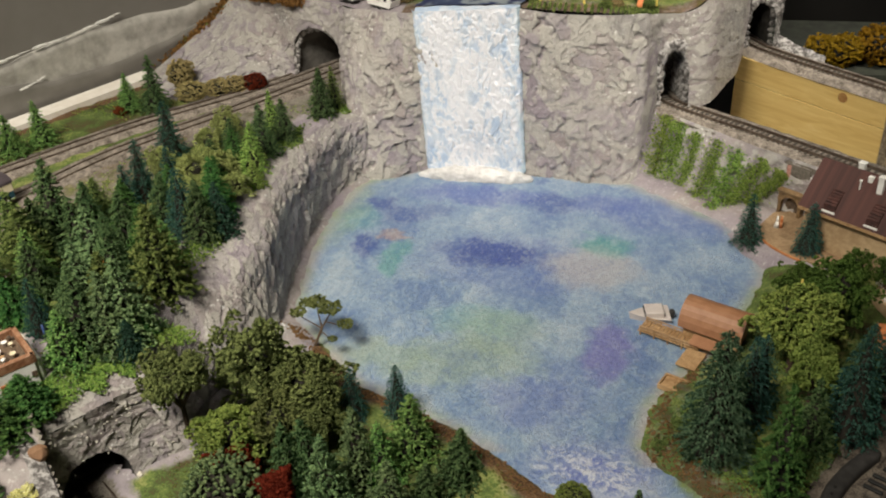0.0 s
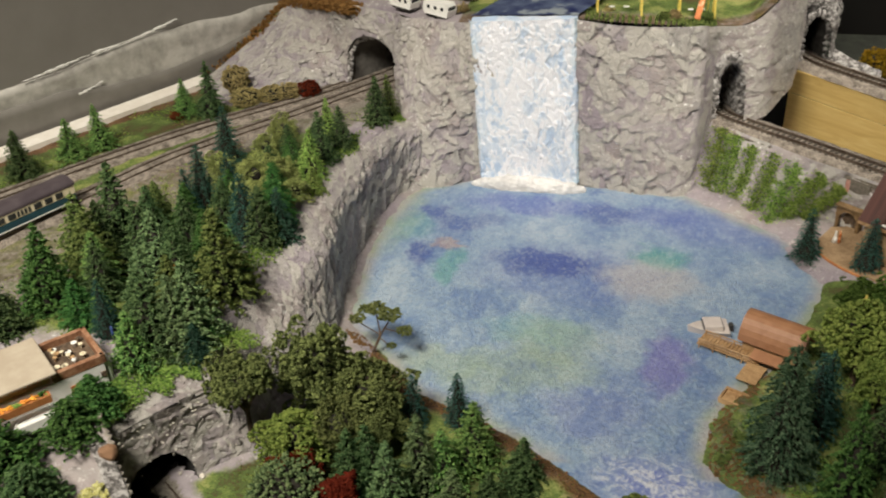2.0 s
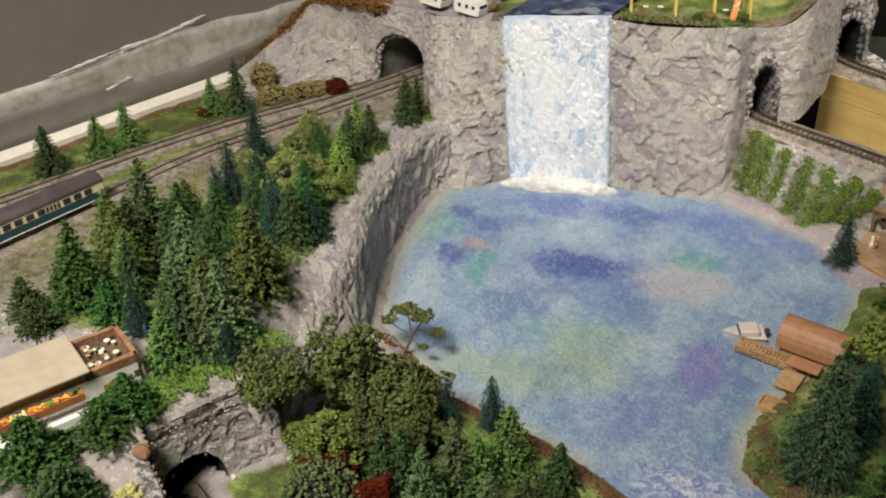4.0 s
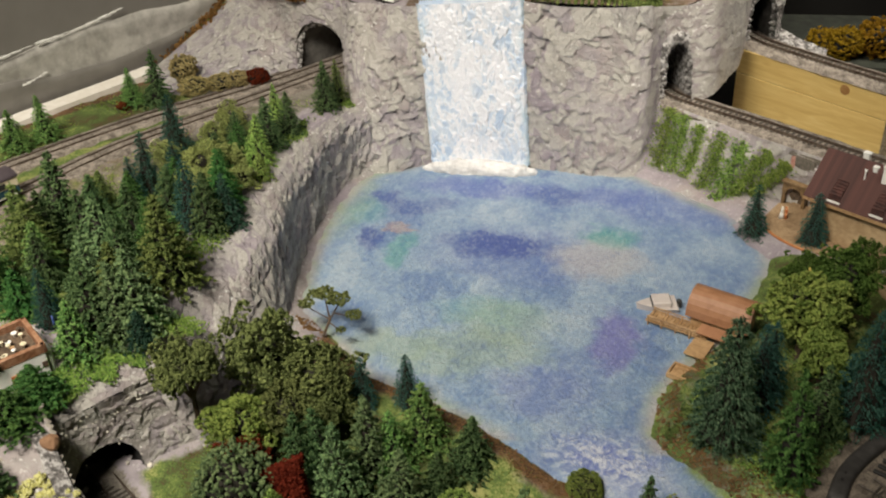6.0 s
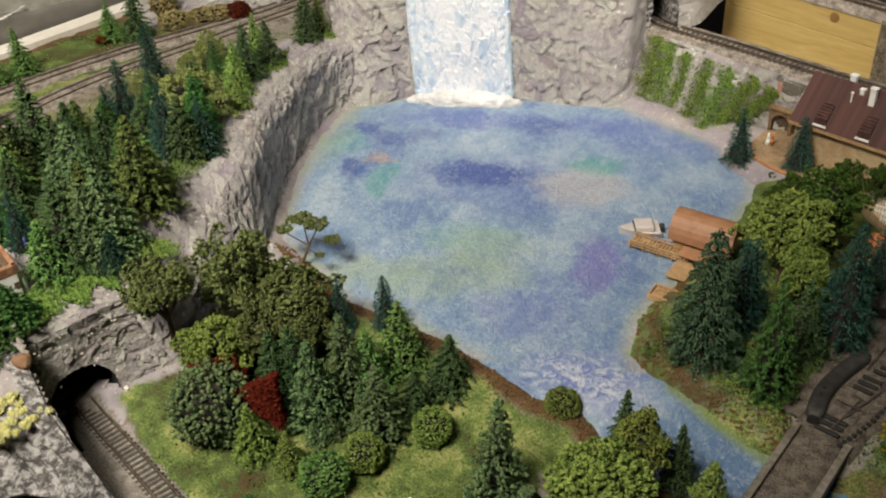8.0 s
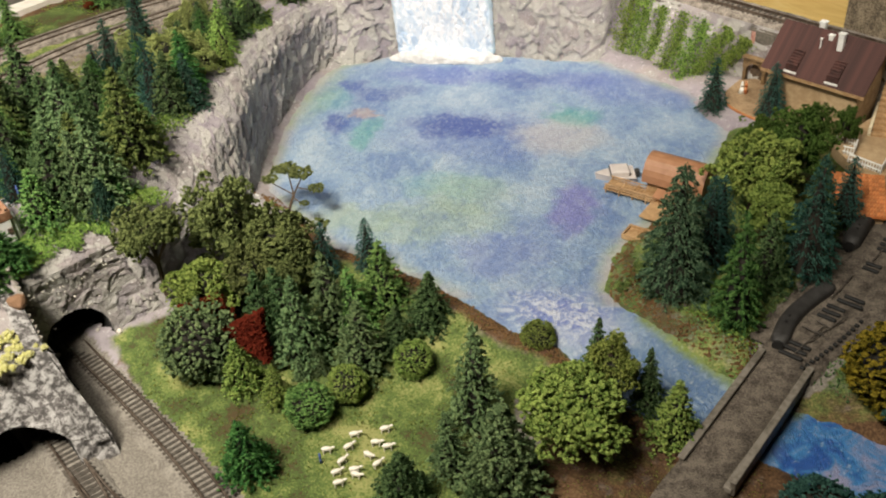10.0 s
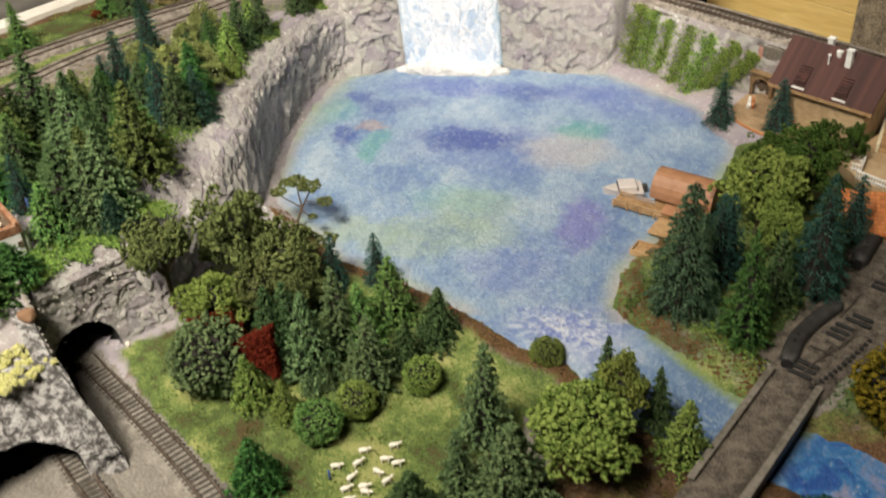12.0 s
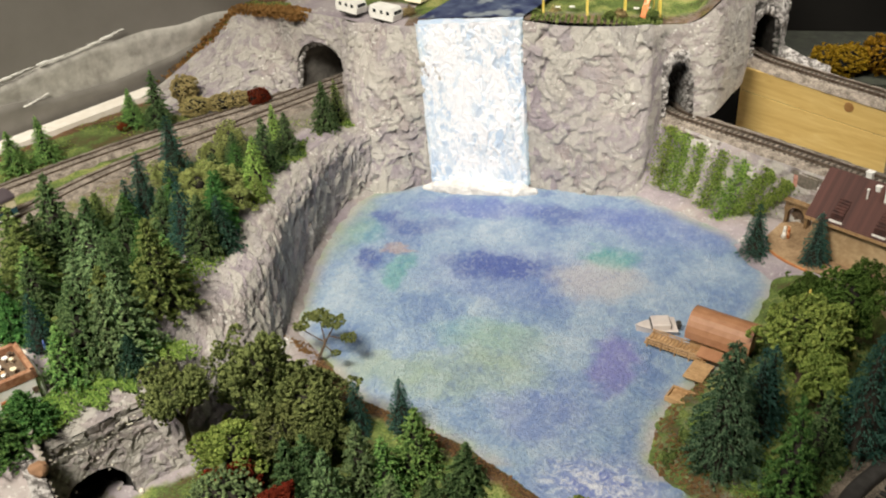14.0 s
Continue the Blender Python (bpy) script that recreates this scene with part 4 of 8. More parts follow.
SIDE_HIGH = [(0.048, 0.731, 0.123), (0.0535, 0.737, 0.121), (0.063, 0.748, 0.1175), (0.076, 0.753, 0.1165), (0.087, 0.753, 0.120), (0.100, 0.762, 0.130), (0.113, 0.79, 0.136), (0.125, 0.818, 0.140), (0.136, 0.868, 0.142)]
cliff = tagged(new("rock_cliff"), "grey plaster cliff with knife strokes and white ridges round a lake", "cliff", kind="structure")
piece("cliff_face", loft("cliff_face", CLIFF_LOW + SIDE_LOW[1:], CLIFF_HIGH + SIDE_HIGH[1:], 900, 150, ROCK, 0.0016, 0.002, (ARCH_LEFT, ARCH_RIGHT), 0.0, 1.0, 0.0, (26, 26, 44), strokes=(2600, 0.0088, 2.3, -0.45, 0.7, 0.0026), hush=(0.72, 0.80)), cliff)
EMB_LOW = list(reversed([(-0.150, 0.690, -0.003), (-0.166, 0.677, -0.002), (-0.174, 0.664, -0.001), (-0.1795, 0.635, 0.0), (-0.182, 0.597, 0.0), (-0.180, 0.556, 0.0), (-0.1745, 0.516, 0.0), (-0.1700, 0.489, -0.001),
           (-0.165, 0.460, -0.004), (-0.161, 0.430, -0.006), (-0.161, 0.402, -0.010), (-0.166, 0.380, -0.013), (-0.178, 0.366, -0.014)]))
EMB_HIGH = list(reversed([(-0.176, 0.722, 0.050), (-0.184, 0.692, 0.0525), (-0.196, 0.672, 0.0550), (-0.205, 0.642, 0.0565), (-0.211, 0.608, 0.0575), (-0.214, 0.566, 0.0580), (-0.217, 0.527, 0.0580), (-0.220, 0.492, 0.0580),
            (-0.219, 0.449, 0.0575), (-0.212, 0.411, 0.0575), (-0.212, 0.390, 0.0570), (-0.216, 0.380, 0.0560), (-0.222, 0.372, 0.054)]))
EMB_BOW = ((0.0, 0.08, 0.50, 0.60, 0.70, 1.0), (0.0, 0.06, 0.20, 0.28, 0.45, 1.0), (0.0, 0.12, 0.76, 0.88, 0.94, 1.0))
piece("embankment_face", loft("embankment_face", EMB_LOW, EMB_HIGH, 460, 150, ROCK, 0.0016, 0.0, (), 31.0, 1.0, 0.0, (40, 40, 16), strokes=(1700, 0.0090, 3.4, 0.6, 0.4, 0.0028), bow=EMB_BOW), cliff)
FAR_LOW = [(0.137, 0.868, 0.044), (0.150, 0.868, 0.044), (0.164, 0.862, 0.044), (0.172, 0.884, 0.044), (0.176, 0.93, 0.044)]
FAR_HIGH = [(0.135, 0.872, 0.142), (0.149, 0.872, 0.130), (0.162, 0.868, 0.118), (0.169, 0.888, 0.112), (0.173, 0.93, 0.110)]
piece("far_portal_face", loft("far_portal_face", FAR_LOW, FAR_HIGH, 60, 50, BRUSHED, 0.004, 0.0, (ARCH_FAR,), 7.0, 1.5), cliff)
BANK_LOW = [(0.046, 0.691, -0.003), (0.060, 0.692, -0.003), (0.080, 0.683, -0.003), (0.108, 0.664, 0.0), (0.130, 0.664, 0.001), (0.152, 0.662, 0.001), (0.186, 0.638, 0.001), (0.22, 0.61, 0.001), (0.28, 0.56, 0.0)]
BANK_HIGH = [(0.058, 0.726, 0.040), (0.066, 0.740, 0.0435), (0.085, 0.723, 0.0435), (0.118, 0.694, 0.0435), (0.135, 0.681, 0.0435), (0.156, 0.665, 0.0435), (0.188, 0.641, 0.0435), (0.222, 0.616, 0.0435), (0.30, 0.555, 0.0435)]
piece("track_bank", loft("track_bank", BANK_LOW, BANK_HIGH, 260, 70, ROCK, 0.0016, 0.0, (), 11.0, strokes=(320, 0.008, 1.8, 0.4, 0.9, 0.0014)), cliff)
FRONT_LOW = [(-0.168, 0.380, -0.011), (-0.174, 0.370, -0.013), (-0.184, 0.364, -0.013), (-0.196, 0.3560, -0.013), (-0.2065, 0.3448, -0.013), (-0.2165, 0.3332, -0.013), (-0.229, 0.3176, -0.013), (-0.240, 0.305, -0.013)]
FRONT_HIGH = [(-0.204, 0.380, 0.0535), (-0.198, 0.372, 0.0475), (-0.199, 0.3645, 0.0430), (-0.207, 0.3575, 0.0420), (-0.2145, 0.3485, 0.0415), (-0.2225, 0.3370, 0.0405), (-0.230, 0.3240, 0.0410), (-0.238, 0.312, 0.0430)]
LEDGE_BACK = [(-0.212, 0.392, 0.0565), (-0.214, 0.384, 0.0560), (-0.222, 0.377, 0.0555), (-0.230, 0.370, 0.0550), (-0.238, 0.361, 0.0540), (-0.246, 0.350, 0.0530), (-0.252, 0.340, 0.0515), (-0.258, 0.328, 0.0500)]
piece("front_ledge", loft("front_ledge", [(x - 0.0028, y + 0.0022, z - 0.0008) for x, y, z in FRONT_HIGH], LEDGE_BACK, 180, 60, SHADED_LEDGE, 0.0016, 0.0, (), 15.0, 1.2, strokes=(160, 0.009, 2.0, 0.2, 0.5, 0.0012)), cliff)
piece("front_portal_face", loft("front_portal_face", FRONT_LOW, FRONT_HIGH, 240, 150, PORTAL_PLASTER, 0.0030, 0.003, (ARCH_FRONT,), 2.0, 1.2, strokes=(420, 0.008, 1.8, 0.3, 0.9, 0.0022)), cliff)
CUT_LOW = [(-0.243, 0.331, -0.014), (-0.219, 0.311, -0.014), (-0.200, 0.290, -0.014), (-0.187, 0.280, -0.014), (-0.172, 0.272, -0.014)]
CUT_HIGH = [(-0.250, 0.330, 0.050), (-0.226, 0.310, 0.046), (-0.206, 0.290, 0.036), (-0.192, 0.281, 0.023), (-0.175, 0.273, -0.004)]
# Wall coloured near black to paint in the cutting's shadow.
piece("cutting_wall", loft("cutting_wall", CUT_LOW, CUT_HIGH, 60, 34, RECESS_SHADE, 0.0012, 0.0, (), 5.0), cliff)
WING_LOW = [(-0.172, 0.272, -0.014), (-0.181, 0.2635, -0.014), (-0.196, 0.247, -0.014), (-0.215, 0.226, -0.014), (-0.25, 0.188, -0.014), (-0.31, 0.122, -0.014)]
WING_HIGH = [(-0.1745, 0.2745, -0.004), (-0.1915, 0.2815, 0.023), (-0.206, 0.2905, 0.0355), (-0.226, 0.275, 0.0365), (-0.259, 0.239, 0.037), (-0.338, 0.153, 0.037)]
piece("wing_face", loft("wing_face", WING_LOW, WING_HIGH, 300, 110, PALE_BRUSHED, 0.0035, 0.0, (ARCH_WING,), 8.0, 1.6), cliff)

CUT_TOP = [(x - 0.0055, y - 0.0055, z + 0.0012) for x, y, z in CUT_HIGH]
piece("cutting_coping", loft("cutting_coping", CUT_HIGH, CUT_TOP, 70, 10, PALE_BRUSHED, 0.0008, 0.0, (), 6.0), cliff)
WING_TOP = [(x - 0.0042, y + 0.004, z + 0.0008) for x, y, z in WING_HIGH]
piece("wing_coping", loft("wing_coping", WING_HIGH, WING_TOP, 120, 10, PALE_BRUSHED, 0.0010, 0.0, (), 9.0), cliff)


def bore(name, arch, parent, length=0.16, material=RECESS_SHADE, lean=0.0):
    """The lining of a tunnel behind its mouth."""
    (cx, cy, cz), (dx, dy), half, spring, crown, _, _ = arch
    profile = [(-half, 0.0), (-half, spring)] + [(-half * math.cos(a), spring + (crown - spring) * math.sin(a)) for a in np.linspace(0.2, math.pi - 0.2, 9)] + [(half, spring), (half, 0.0)]
    verts, k = [], len(profile)
    for u in (-0.001, length):
        verts += [(cx + dx * (u + lean * w) - dy * v * 1.01, cy + dy * (u + lean * w) + dx * v * 1.01, cz + w * 1.01) for v, w in profile]
    faces = [(i, i + 1, k + i + 1, k + i) for i in range(k - 1)] + [tuple(range(k, 2 * k))]
    piece(name, mesh_of(name, verts, faces, material), parent)


def rim_stones(arch, parent, wide, material, seed, tilt=0.0, count=26):
    """Rough stones round a tunnel mouth, each a piece of its own."""
    (cx, cy, cz), (dx, dy), half, spring, crown, _, _ = arch
    rng = random.Random(seed)
    path = [(-half, w) for w in np.linspace(0, spring, 6)[:-1]] + [(-half * math.cos(a), spring + (crown - spring) * math.sin(a)) for a in np.linspace(0, math.pi, count - 10)] + [(half, w) for w in np.linspace(spring, 0, 6)[1:]]
    for v, w in path:
        bm = bmesh.new()
        bmesh.ops.create_icosphere(bm, subdivisions=2, radius=1.0)
        for q in bm.verts:
            q.co *= 1 + 0.35 * noise.noise(q.co * 1.7 + Vector((seed, v * 900, w * 900)))
        out = math.atan2(w - spring * 0.6, v)
        r = wide * rng.uniform(0.8, 1.25)
        off = 1 + wide * 0.55 / half
        u = -0.0015 + rng.uniform(-0.001, 0.001) + tilt * w
        m = Matrix(((-dy, dx, 0, cx + dx * u - dy * v * off), (dx, dy, 0, cy + dy * u + dx * v * off), (0, 0, 1, cz + w * (1 + wide * 0.4 / crown)), (0, 0, 0, 1)))
        bmesh.ops.transform(bm, matrix=m @ Matrix.Rotation(-out, 4, "Y") @ Matrix.Diagonal((r, wide * 0.5, wide * 0.62, 1)), verts=bm.verts)
        part("stone", bm, material, parent, smooth=True)


bore("tunnel_lining", ARCH_LEFT, cliff, 0.10, TUNNEL_GREY)
bore("tunnel_lining", ARCH_RIGHT, cliff, 0.05, BRUSHED)
bore("tunnel_lining", ARCH_FAR, cliff, 0.08)
# Front and wing linings are black: the unlit bore is painted in.
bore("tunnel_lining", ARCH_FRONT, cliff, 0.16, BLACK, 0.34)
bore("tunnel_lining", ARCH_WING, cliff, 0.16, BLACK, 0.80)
rim_stones(ARCH_LEFT, cliff, 0.0060, PALE_BRUSHED, 3, 0.12, 34)
rim_stones(ARCH_RIGHT, cliff, 0.0054, PALE_BRUSHED, 5)
rim_stones(ARCH_FAR, cliff, 0.0035, BRUSHED, 6)


# ---- waterfall ----
fall = tagged(new("waterfall"), "white and pale blue painted plaster waterfall down a grey cliff", "waterfall", kind="structure")
FALL_LOW = [(-0.1155, 0.6920, 0.004), (-0.095, 0.6920, 0.004), (-0.075, 0.6920, 0.004), (-0.055, 0.6925, 0.004), (-0.0335, 0.6930, 0.004)]
FALL_HIGH = [(-0.1265, 0.7125, 0.1275), (-0.104, 0.7085, 0.1295), (-0.083, 0.7075, 0.131), (-0.062, 0.7085, 0.132), (-0.0405, 0.7115, 0.133)]
piece("fall_sheet", loft("fall_sheet", FALL_LOW, FALL_HIGH, 170, 200, FALLS, 0.0012, 0.001, (), 15.0, 1.6, 0.0, (40, 40, 26), 2.5, 0.008, strokes=(1900, 0.0046, 2.2, 1.5, 0.45, 0.0014)), fall)
FALL_LIP = [(-0.1225, 0.7125, 0.1265), (-0.104, 0.709, 0.1285), (-0.083, 0.708, 0.130), (-0.062, 0.709, 0.131), (-0.0425, 0.712, 0.1315)]
FALL_BACK = [(-0.1225, 0.719, 0.1285), (-0.104, 0.717, 0.1305), (-0.083, 0.717, 0.1315), (-0.062, 0.717, 0.132), (-0.0425, 0.719, 0.1325)]
piece("fall_lip", loft("fall_lip", FALL_LIP, FALL_BACK, 60, 10, FALLS, 0.0015, 0.0, (), 21.0, 2.0), fall)
bm = bmesh.new()
bmesh.ops.create_icosphere(bm, subdivisions=5, radius=1.0)
for v in bm.verts:
    v.co = Vector((v.co.x * 0.0455 - 0.0745, v.co.y * 0.0085 + 0.690 - 0.002 * abs(v.co.x), max(v.co.z, -0.4) * 0.0085 + 0.001))
    v.co += v.normal * (0.0022 * noise.noise(v.co * 160) + 0.0012 * noise.noise(v.co * 420))
part("foam", bm, FOAM, fall, smooth=True)

# ---- upper plateau ----
TOP_EDGE = [(-0.402, 0.800), (-0.352, 0.846), (-0.330, 0.876), (-0.290, 0.838), (-0.256, 0.806), (-0.228, 0.784), (-0.200, 0.767), (-0.168, 0.737), (-0.140, 0.721), (-0.122, 0.716), (-0.082, 0.716), (-0.044, 0.718), (-0.012, 0.721), (0.027, 0.727), (0.050, 0.734), (0.064, 0.7505), (0.078, 0.7555), (0.100, 0.765), (0.125, 0.822), (0.136, 0.872)]
edge = along([(*p, 0) for p in TOP_EDGE], 160)
EDGE_Z = np.interp(edge[:, 0], [-0.40, -0.352, -0.330, -0.290, -0.256, -0.20, -0.122, -0.044, 0.05, 0.063, 0.078, 0.087, 0.10, 0.136], [0.036, 0.063, 0.084, 0.097, 0.107, 0.113, 0.1255, 0.130, 0.1225, 0.1170, 0.1160, 0.1195, 0.1295, 0.141])
verts, faces, shades = [], [], []
for (x, y, _), z in zip(edge, EDGE_Z):
    for j in range(22):
        t = j / 21
        v = Vector((x, y + t * (1.05 - y), z + t * 0.004))
        v.z += 0.0015 * noise.noise(v * 70) * (1 if j else 0)
        verts.append(v)
        soil = 0.6 if j < 2 else 0.15
        brown = max(soil, 0.9 if x < -0.25 else 0)
        bare = -0.27 < x < -0.135 and v.y - y < 0.045 + 0.02 * noise.noise(v * 40)
        shades.append((1.0, 0.0, 0.0, 1.0) if bare else (1.0 if (j < 1 and x > -0.25) else 0.0, 0.0 if x < -0.27 else 0.95 if j > 1 else 0.3, brown, 1.0))
for i in range(len(edge) - 1):
    for j in range(21):
        faces.append((i * 22 + j, (i + 1) * 22 + j, (i + 1) * 22 + j + 1, i * 22 + j + 1))
me = mesh_of("upper_ground", verts, faces, GROUND, True)
attribute = me.color_attributes.new("zone", "FLOAT_COLOR", "POINT")
attribute.data.foreach_set("color", np.array(shades, np.float32).ravel())
tagged(piece("upper_ground", me), "grassy plateau with a brown edge above the plaster cliff", "ground", kind="structure")
RIVER = surface("dark_blue_river_paint", (0.016, 0.022, 0.075), (0.085, 0.11, 0.18), 90, 0.35, 0.3, 0.001, spots=(0.22, 0.25, 0.28))
low = [(-0.124, 0.7165, 0.1300), (-0.104, 0.716, 0.1312), (-0.083, 0.716, 0.1322), (-0.062, 0.7165, 0.1330), (-0.043, 0.718, 0.1330)]
high = [(-0.085, 0.80, 0.134), (-0.070, 0.82, 0.134), (-0.045, 0.83, 0.135), (-0.02, 0.83, 0.135), (0.0, 0.82, 0.135)]
tagged(piece("upper_river", loft("upper_river", low, high, 30, 24, RIVER, 0.0006)), "dark blue painted river that feeds a waterfall", "water", kind="structure")


# ---- backdrop, room and baseboards ----
def wall_strip(name, a, b, z0, z1, thick, material, label, category="wall", kind="structure"):
    a, b = Vector((*a, 0)), Vector((*b, 0))
    d = (b - a).normalized()
    n = Vector((-d.y, d.x, 0)) * thick
    bm = bmesh.new()
    v = [bm.verts.new(p + Vector((0, 0, z))) for z in (z0, z1) for p in (a, b, b + n, a + n)]
    for f in ((0, 1, 2, 3), (4, 5, 6, 7), (0, 1, 5, 4), (1, 2, 6, 5), (2, 3, 7, 6), (3, 0, 4, 7)):
        bm.faces.new([v[i] for i in f])
    return tagged(part(name, bm, material), label, category, kind=kind)


B0, BD = Vector((-0.470, 0.676, 0)), Vector((0.52, 0.854, 0)).normalized()
BN = Vector((BD.y, -BD.x, 0))


def on_backdrop(s, z, off=0.0):
    return B0 + BD * s + BN * off + Vector((0, 0, z))


wall_strip("backdrop_wall", on_backdrop(-1.1, 0).xy, on_backdrop(0.68, 0).xy, -0.3, 0.75, 0.012, BACKDROP, "plain grey-brown painted backdrop wall behind the layout", "backdrop")


def ridge_sheet(name, line, bottom, off, material, label, rough):
    """A painted mountain range with a raised upper edge."""
    verts, faces = [], []
    for i in range(260):
        s = -0.75 + 1.35 * i / 259
        top = np.interp(s, [p[0] for p in line], [p[1] for p in line]) + rough * (noise.noise(Vector((s * 30, 1, off * 999))) + 0.5 * noise.noise(Vector((s * 90, 4, 0))))
        low = bottom if not callable(bottom) else bottom(s)
        for j in range(9):
            t = j / 8
            v = on_backdrop(s, low + (top - low) * t, off + (0.0014 if j == 7 else 0.0) + 0.0007 * noise.noise(Vector((s * 140, t * 9, 3))))
            verts.append(v)
        verts.append(on_backdrop(s, top, -0.0005))
    for i in range(259):
        for j in range(9):
            faces.append((i * 10 + j, (i + 1) * 10 + j, (i + 1) * 10 + j + 1, i * 10 + j + 1))
    return tagged(piece(name, mesh_of(name, verts, faces, material, True)), label, "backdrop", kind="structure")


ridge_sheet("backdrop_mountains", [(-0.75, 0.10), (-0.2, 0.082), (0.0, 0.082), (0.05, 0.087), (0.10, 0.091), (0.16, 0.085), (0.24, 0.081), (0.6, 0.06)], 0.03, 0.002, SILVER, "silver-grey painted mountain range on the backdrop", 0.0022)
ridge_sheet("backdrop_foothills", [(-0.75, 0.07), (-0.2, 0.066), (0.0, 0.066), (0.05, 0.058), (0.10, 0.054), (0.16, 0.057), (0.20, 0.064), (0.30, 0.045), (0.6, 0.03)], 0.02, 0.004, SHADE_BAND, "dark grey painted foothills on the backdrop", 0.0016)
bm = bmesh.new()
for s0, s1, z, h in ((-0.02, 0.03, 0.0855, 0.0016), (0.045, 0.105, 0.090, 0.0018), (0.09, 0.12, 0.0925, 0.0012), (0.02, 0.04, 0.060, 0.0014)):
    for k in range(6):
        s = s0 + (s1 - s0) * k / 5
        q = bmesh.ops.create_icosphere(bm, subdivisions=1, radius=1.0)["verts"]
        bmesh.ops.transform(bm, matrix=Matrix.Translation(on_backdrop(s, z + 0.004 * (k / 5) ** 1.4, 0.0045)) @ Matrix.Rotation(math.atan2(BD.y, BD.x), 4, "Z") @ Matrix.Diagonal(((s1 - s0) / 7, 0.0008, h * (0.5 + 0.5 * math.sin(k + s0 * 50)), 1)), verts=q)
tagged(part("paint_ridge", bm, WHITE), "thick white paint strokes on the grey backdrop", "paint stroke", kind="structure")

wall_strip("white_edge_board", on_backdrop(-0.6, 0, 0.028).xy, on_backdrop(0.135, 0, 0.027).xy, -0.25, 0.0412, 0.018, WHITE_BOARD, "cream-white painted edge board behind the far track", "board")
wall_strip("room_wall_north", (1.1, 1.35), (-1.4, 1.35), -0.80, 1.60, 0.06, ROOM, "dark wall of the exhibition room")
wall_strip("room_wall_south", (-1.4, -1.1), (1.1, -1.1), -0.80, 1.60, 0.06, CEILING, "plain grey wall of the exhibition room")
wall_strip("room_wall_east", (1.1, -1.1), (1.1, 1.35), -0.80, 1.60, 0.06, ROOM, "dark wall of the exhibition room")
wall_strip("room_wall_west", (-1.4, 1.35), (-1.4, -1.1), -0.80, 1.60, 0.06, ROOM, "dark wall of the exhibition room")
bm = bmesh.new()
box(bm, -1.46, -1.16, -0.84, 1.16, 1.41, -0.80)
tagged(part("floor", bm, ROOM), "dark floor of the exhibition room", "floor", kind="structure")
bm = bmesh.new()
box(bm, -1.46, -1.16, 1.60, 1.16, 1.41, 1.64)
tagged(part("ceiling", bm, CEILING), "grey ceiling of the exhibition room", "ceiling", kind="structure")
bm = bmesh.new()
box(bm, -0.66, 0.100, -0.12, 0.47, 0.1149, 0.0)
tagged(part("baseboard_edge", bm, DARK_GREY), "dark front edge of the layout table", "table edge", kind="structure")
bm = bmesh.new()
box(bm, -0.66, 0.10, -0.14, 0.47, 1.05, -0.12)
tagged(part("layout_table", bm, BLACK), "black table board beneath the layout", "table", kind="structure")

# the pine fascia under the far right track
FX0, FX1 = Vector((0.1335, 0.8535, 0)), Vector((0.360, 0.655, 0))
fd = (FX1 - FX0).normalized()
m, n, l, p = nodes_of("knotty_pine")
co = n.new("ShaderNodeTexCoord").outputs["Object"]
mp = n.new("ShaderNodeMapping")
mp.inputs["Scale"].default_value = (0.12, 1, 1)
l.new(co, mp.inputs[0])
grain = noise_of(n, l, 160, 5, 0.6, mp.outputs[0], 1.5)
r = ramp_of(n, [(0.3, (0.68, 0.45, 0.15)), (0.6, (0.80, 0.58, 0.22)), (0.8, (0.84, 0.65, 0.29))])
l.new(grain.outputs[0], r.inputs[0])
colour = blotch(n, l, co, r.outputs[0], 0.093, 0.0, 0.0045, 1.0, (0.38, 0.20, 0.07), 0.0)
l.new(colour, p.inputs["Base Color"])
p.inputs["Roughness"].default_value = 0.5
fascia = thing("wooden_fascia", "bare pine fascia boards below the far raised track", "board", Matrix.Translation(FX0) @ Matrix.Rotation(math.atan2(fd.y, fd.x), 4, "Z"))
boxed("plank", (0, 0, 0.0235, 0.143, 0.0012, 0.0452), m, fascia, bevel=0.0005)
boxed("plank", (0, 0, -0.060, 0.143, 0.0012, 0.0232), m, fascia, bevel=0.0005)
bm = bmesh.new()
rod(bm, (0.104, 0.0006, 0.0385), (0.104, -0.0004, 0.0385), 0.0042, sides=14)
part("knot", bm, surface("pine_knot", (0.34, 0.17, 0.06), (0.5, 0.29, 0.11), 400, 0.5), fascia, "round brown knot")
boxed("stone_panel", (0.1435, -0.001, -0.06, 0.30, 0.010, 0.0475), STONE_BROWN, fascia, "brown embossed stone sheet")


# ---- tracks ----
def ribbon(points, half, z0, z1, count, shoulder=0.004, rough=0.0006, wander=0.0):
    c = along(points, count)
    verts, faces = [], []
    for i in range(count):
        t = c[min(i + 1, count - 1)] - c[max(i - 1, 0)]
        n = Vector((-t[1], t[0], 0)).normalized()
        for k, (o, z) in enumerate(((-half - shoulder, z0), (-half, z1), (-half * 0.33, z1), (half * 0.33, z1), (half, z1), (half + shoulder, z0))):
            v = Vector(c[i]) + n * (o + wander * noise.noise(Vector((c[i][0] * 60, c[i][1] * 60, k)))) + Vector((0, 0, z))
            v.z += rough * noise.noise(v * 500)
            verts.append(v)
    for i in range(count - 1):
        for j in range(5):
            faces.append((i * 6 + j, (i + 1) * 6 + j, (i + 1) * 6 + j + 1, i * 6 + j + 1))
    return verts, faces


SLEEPER_MESH = None


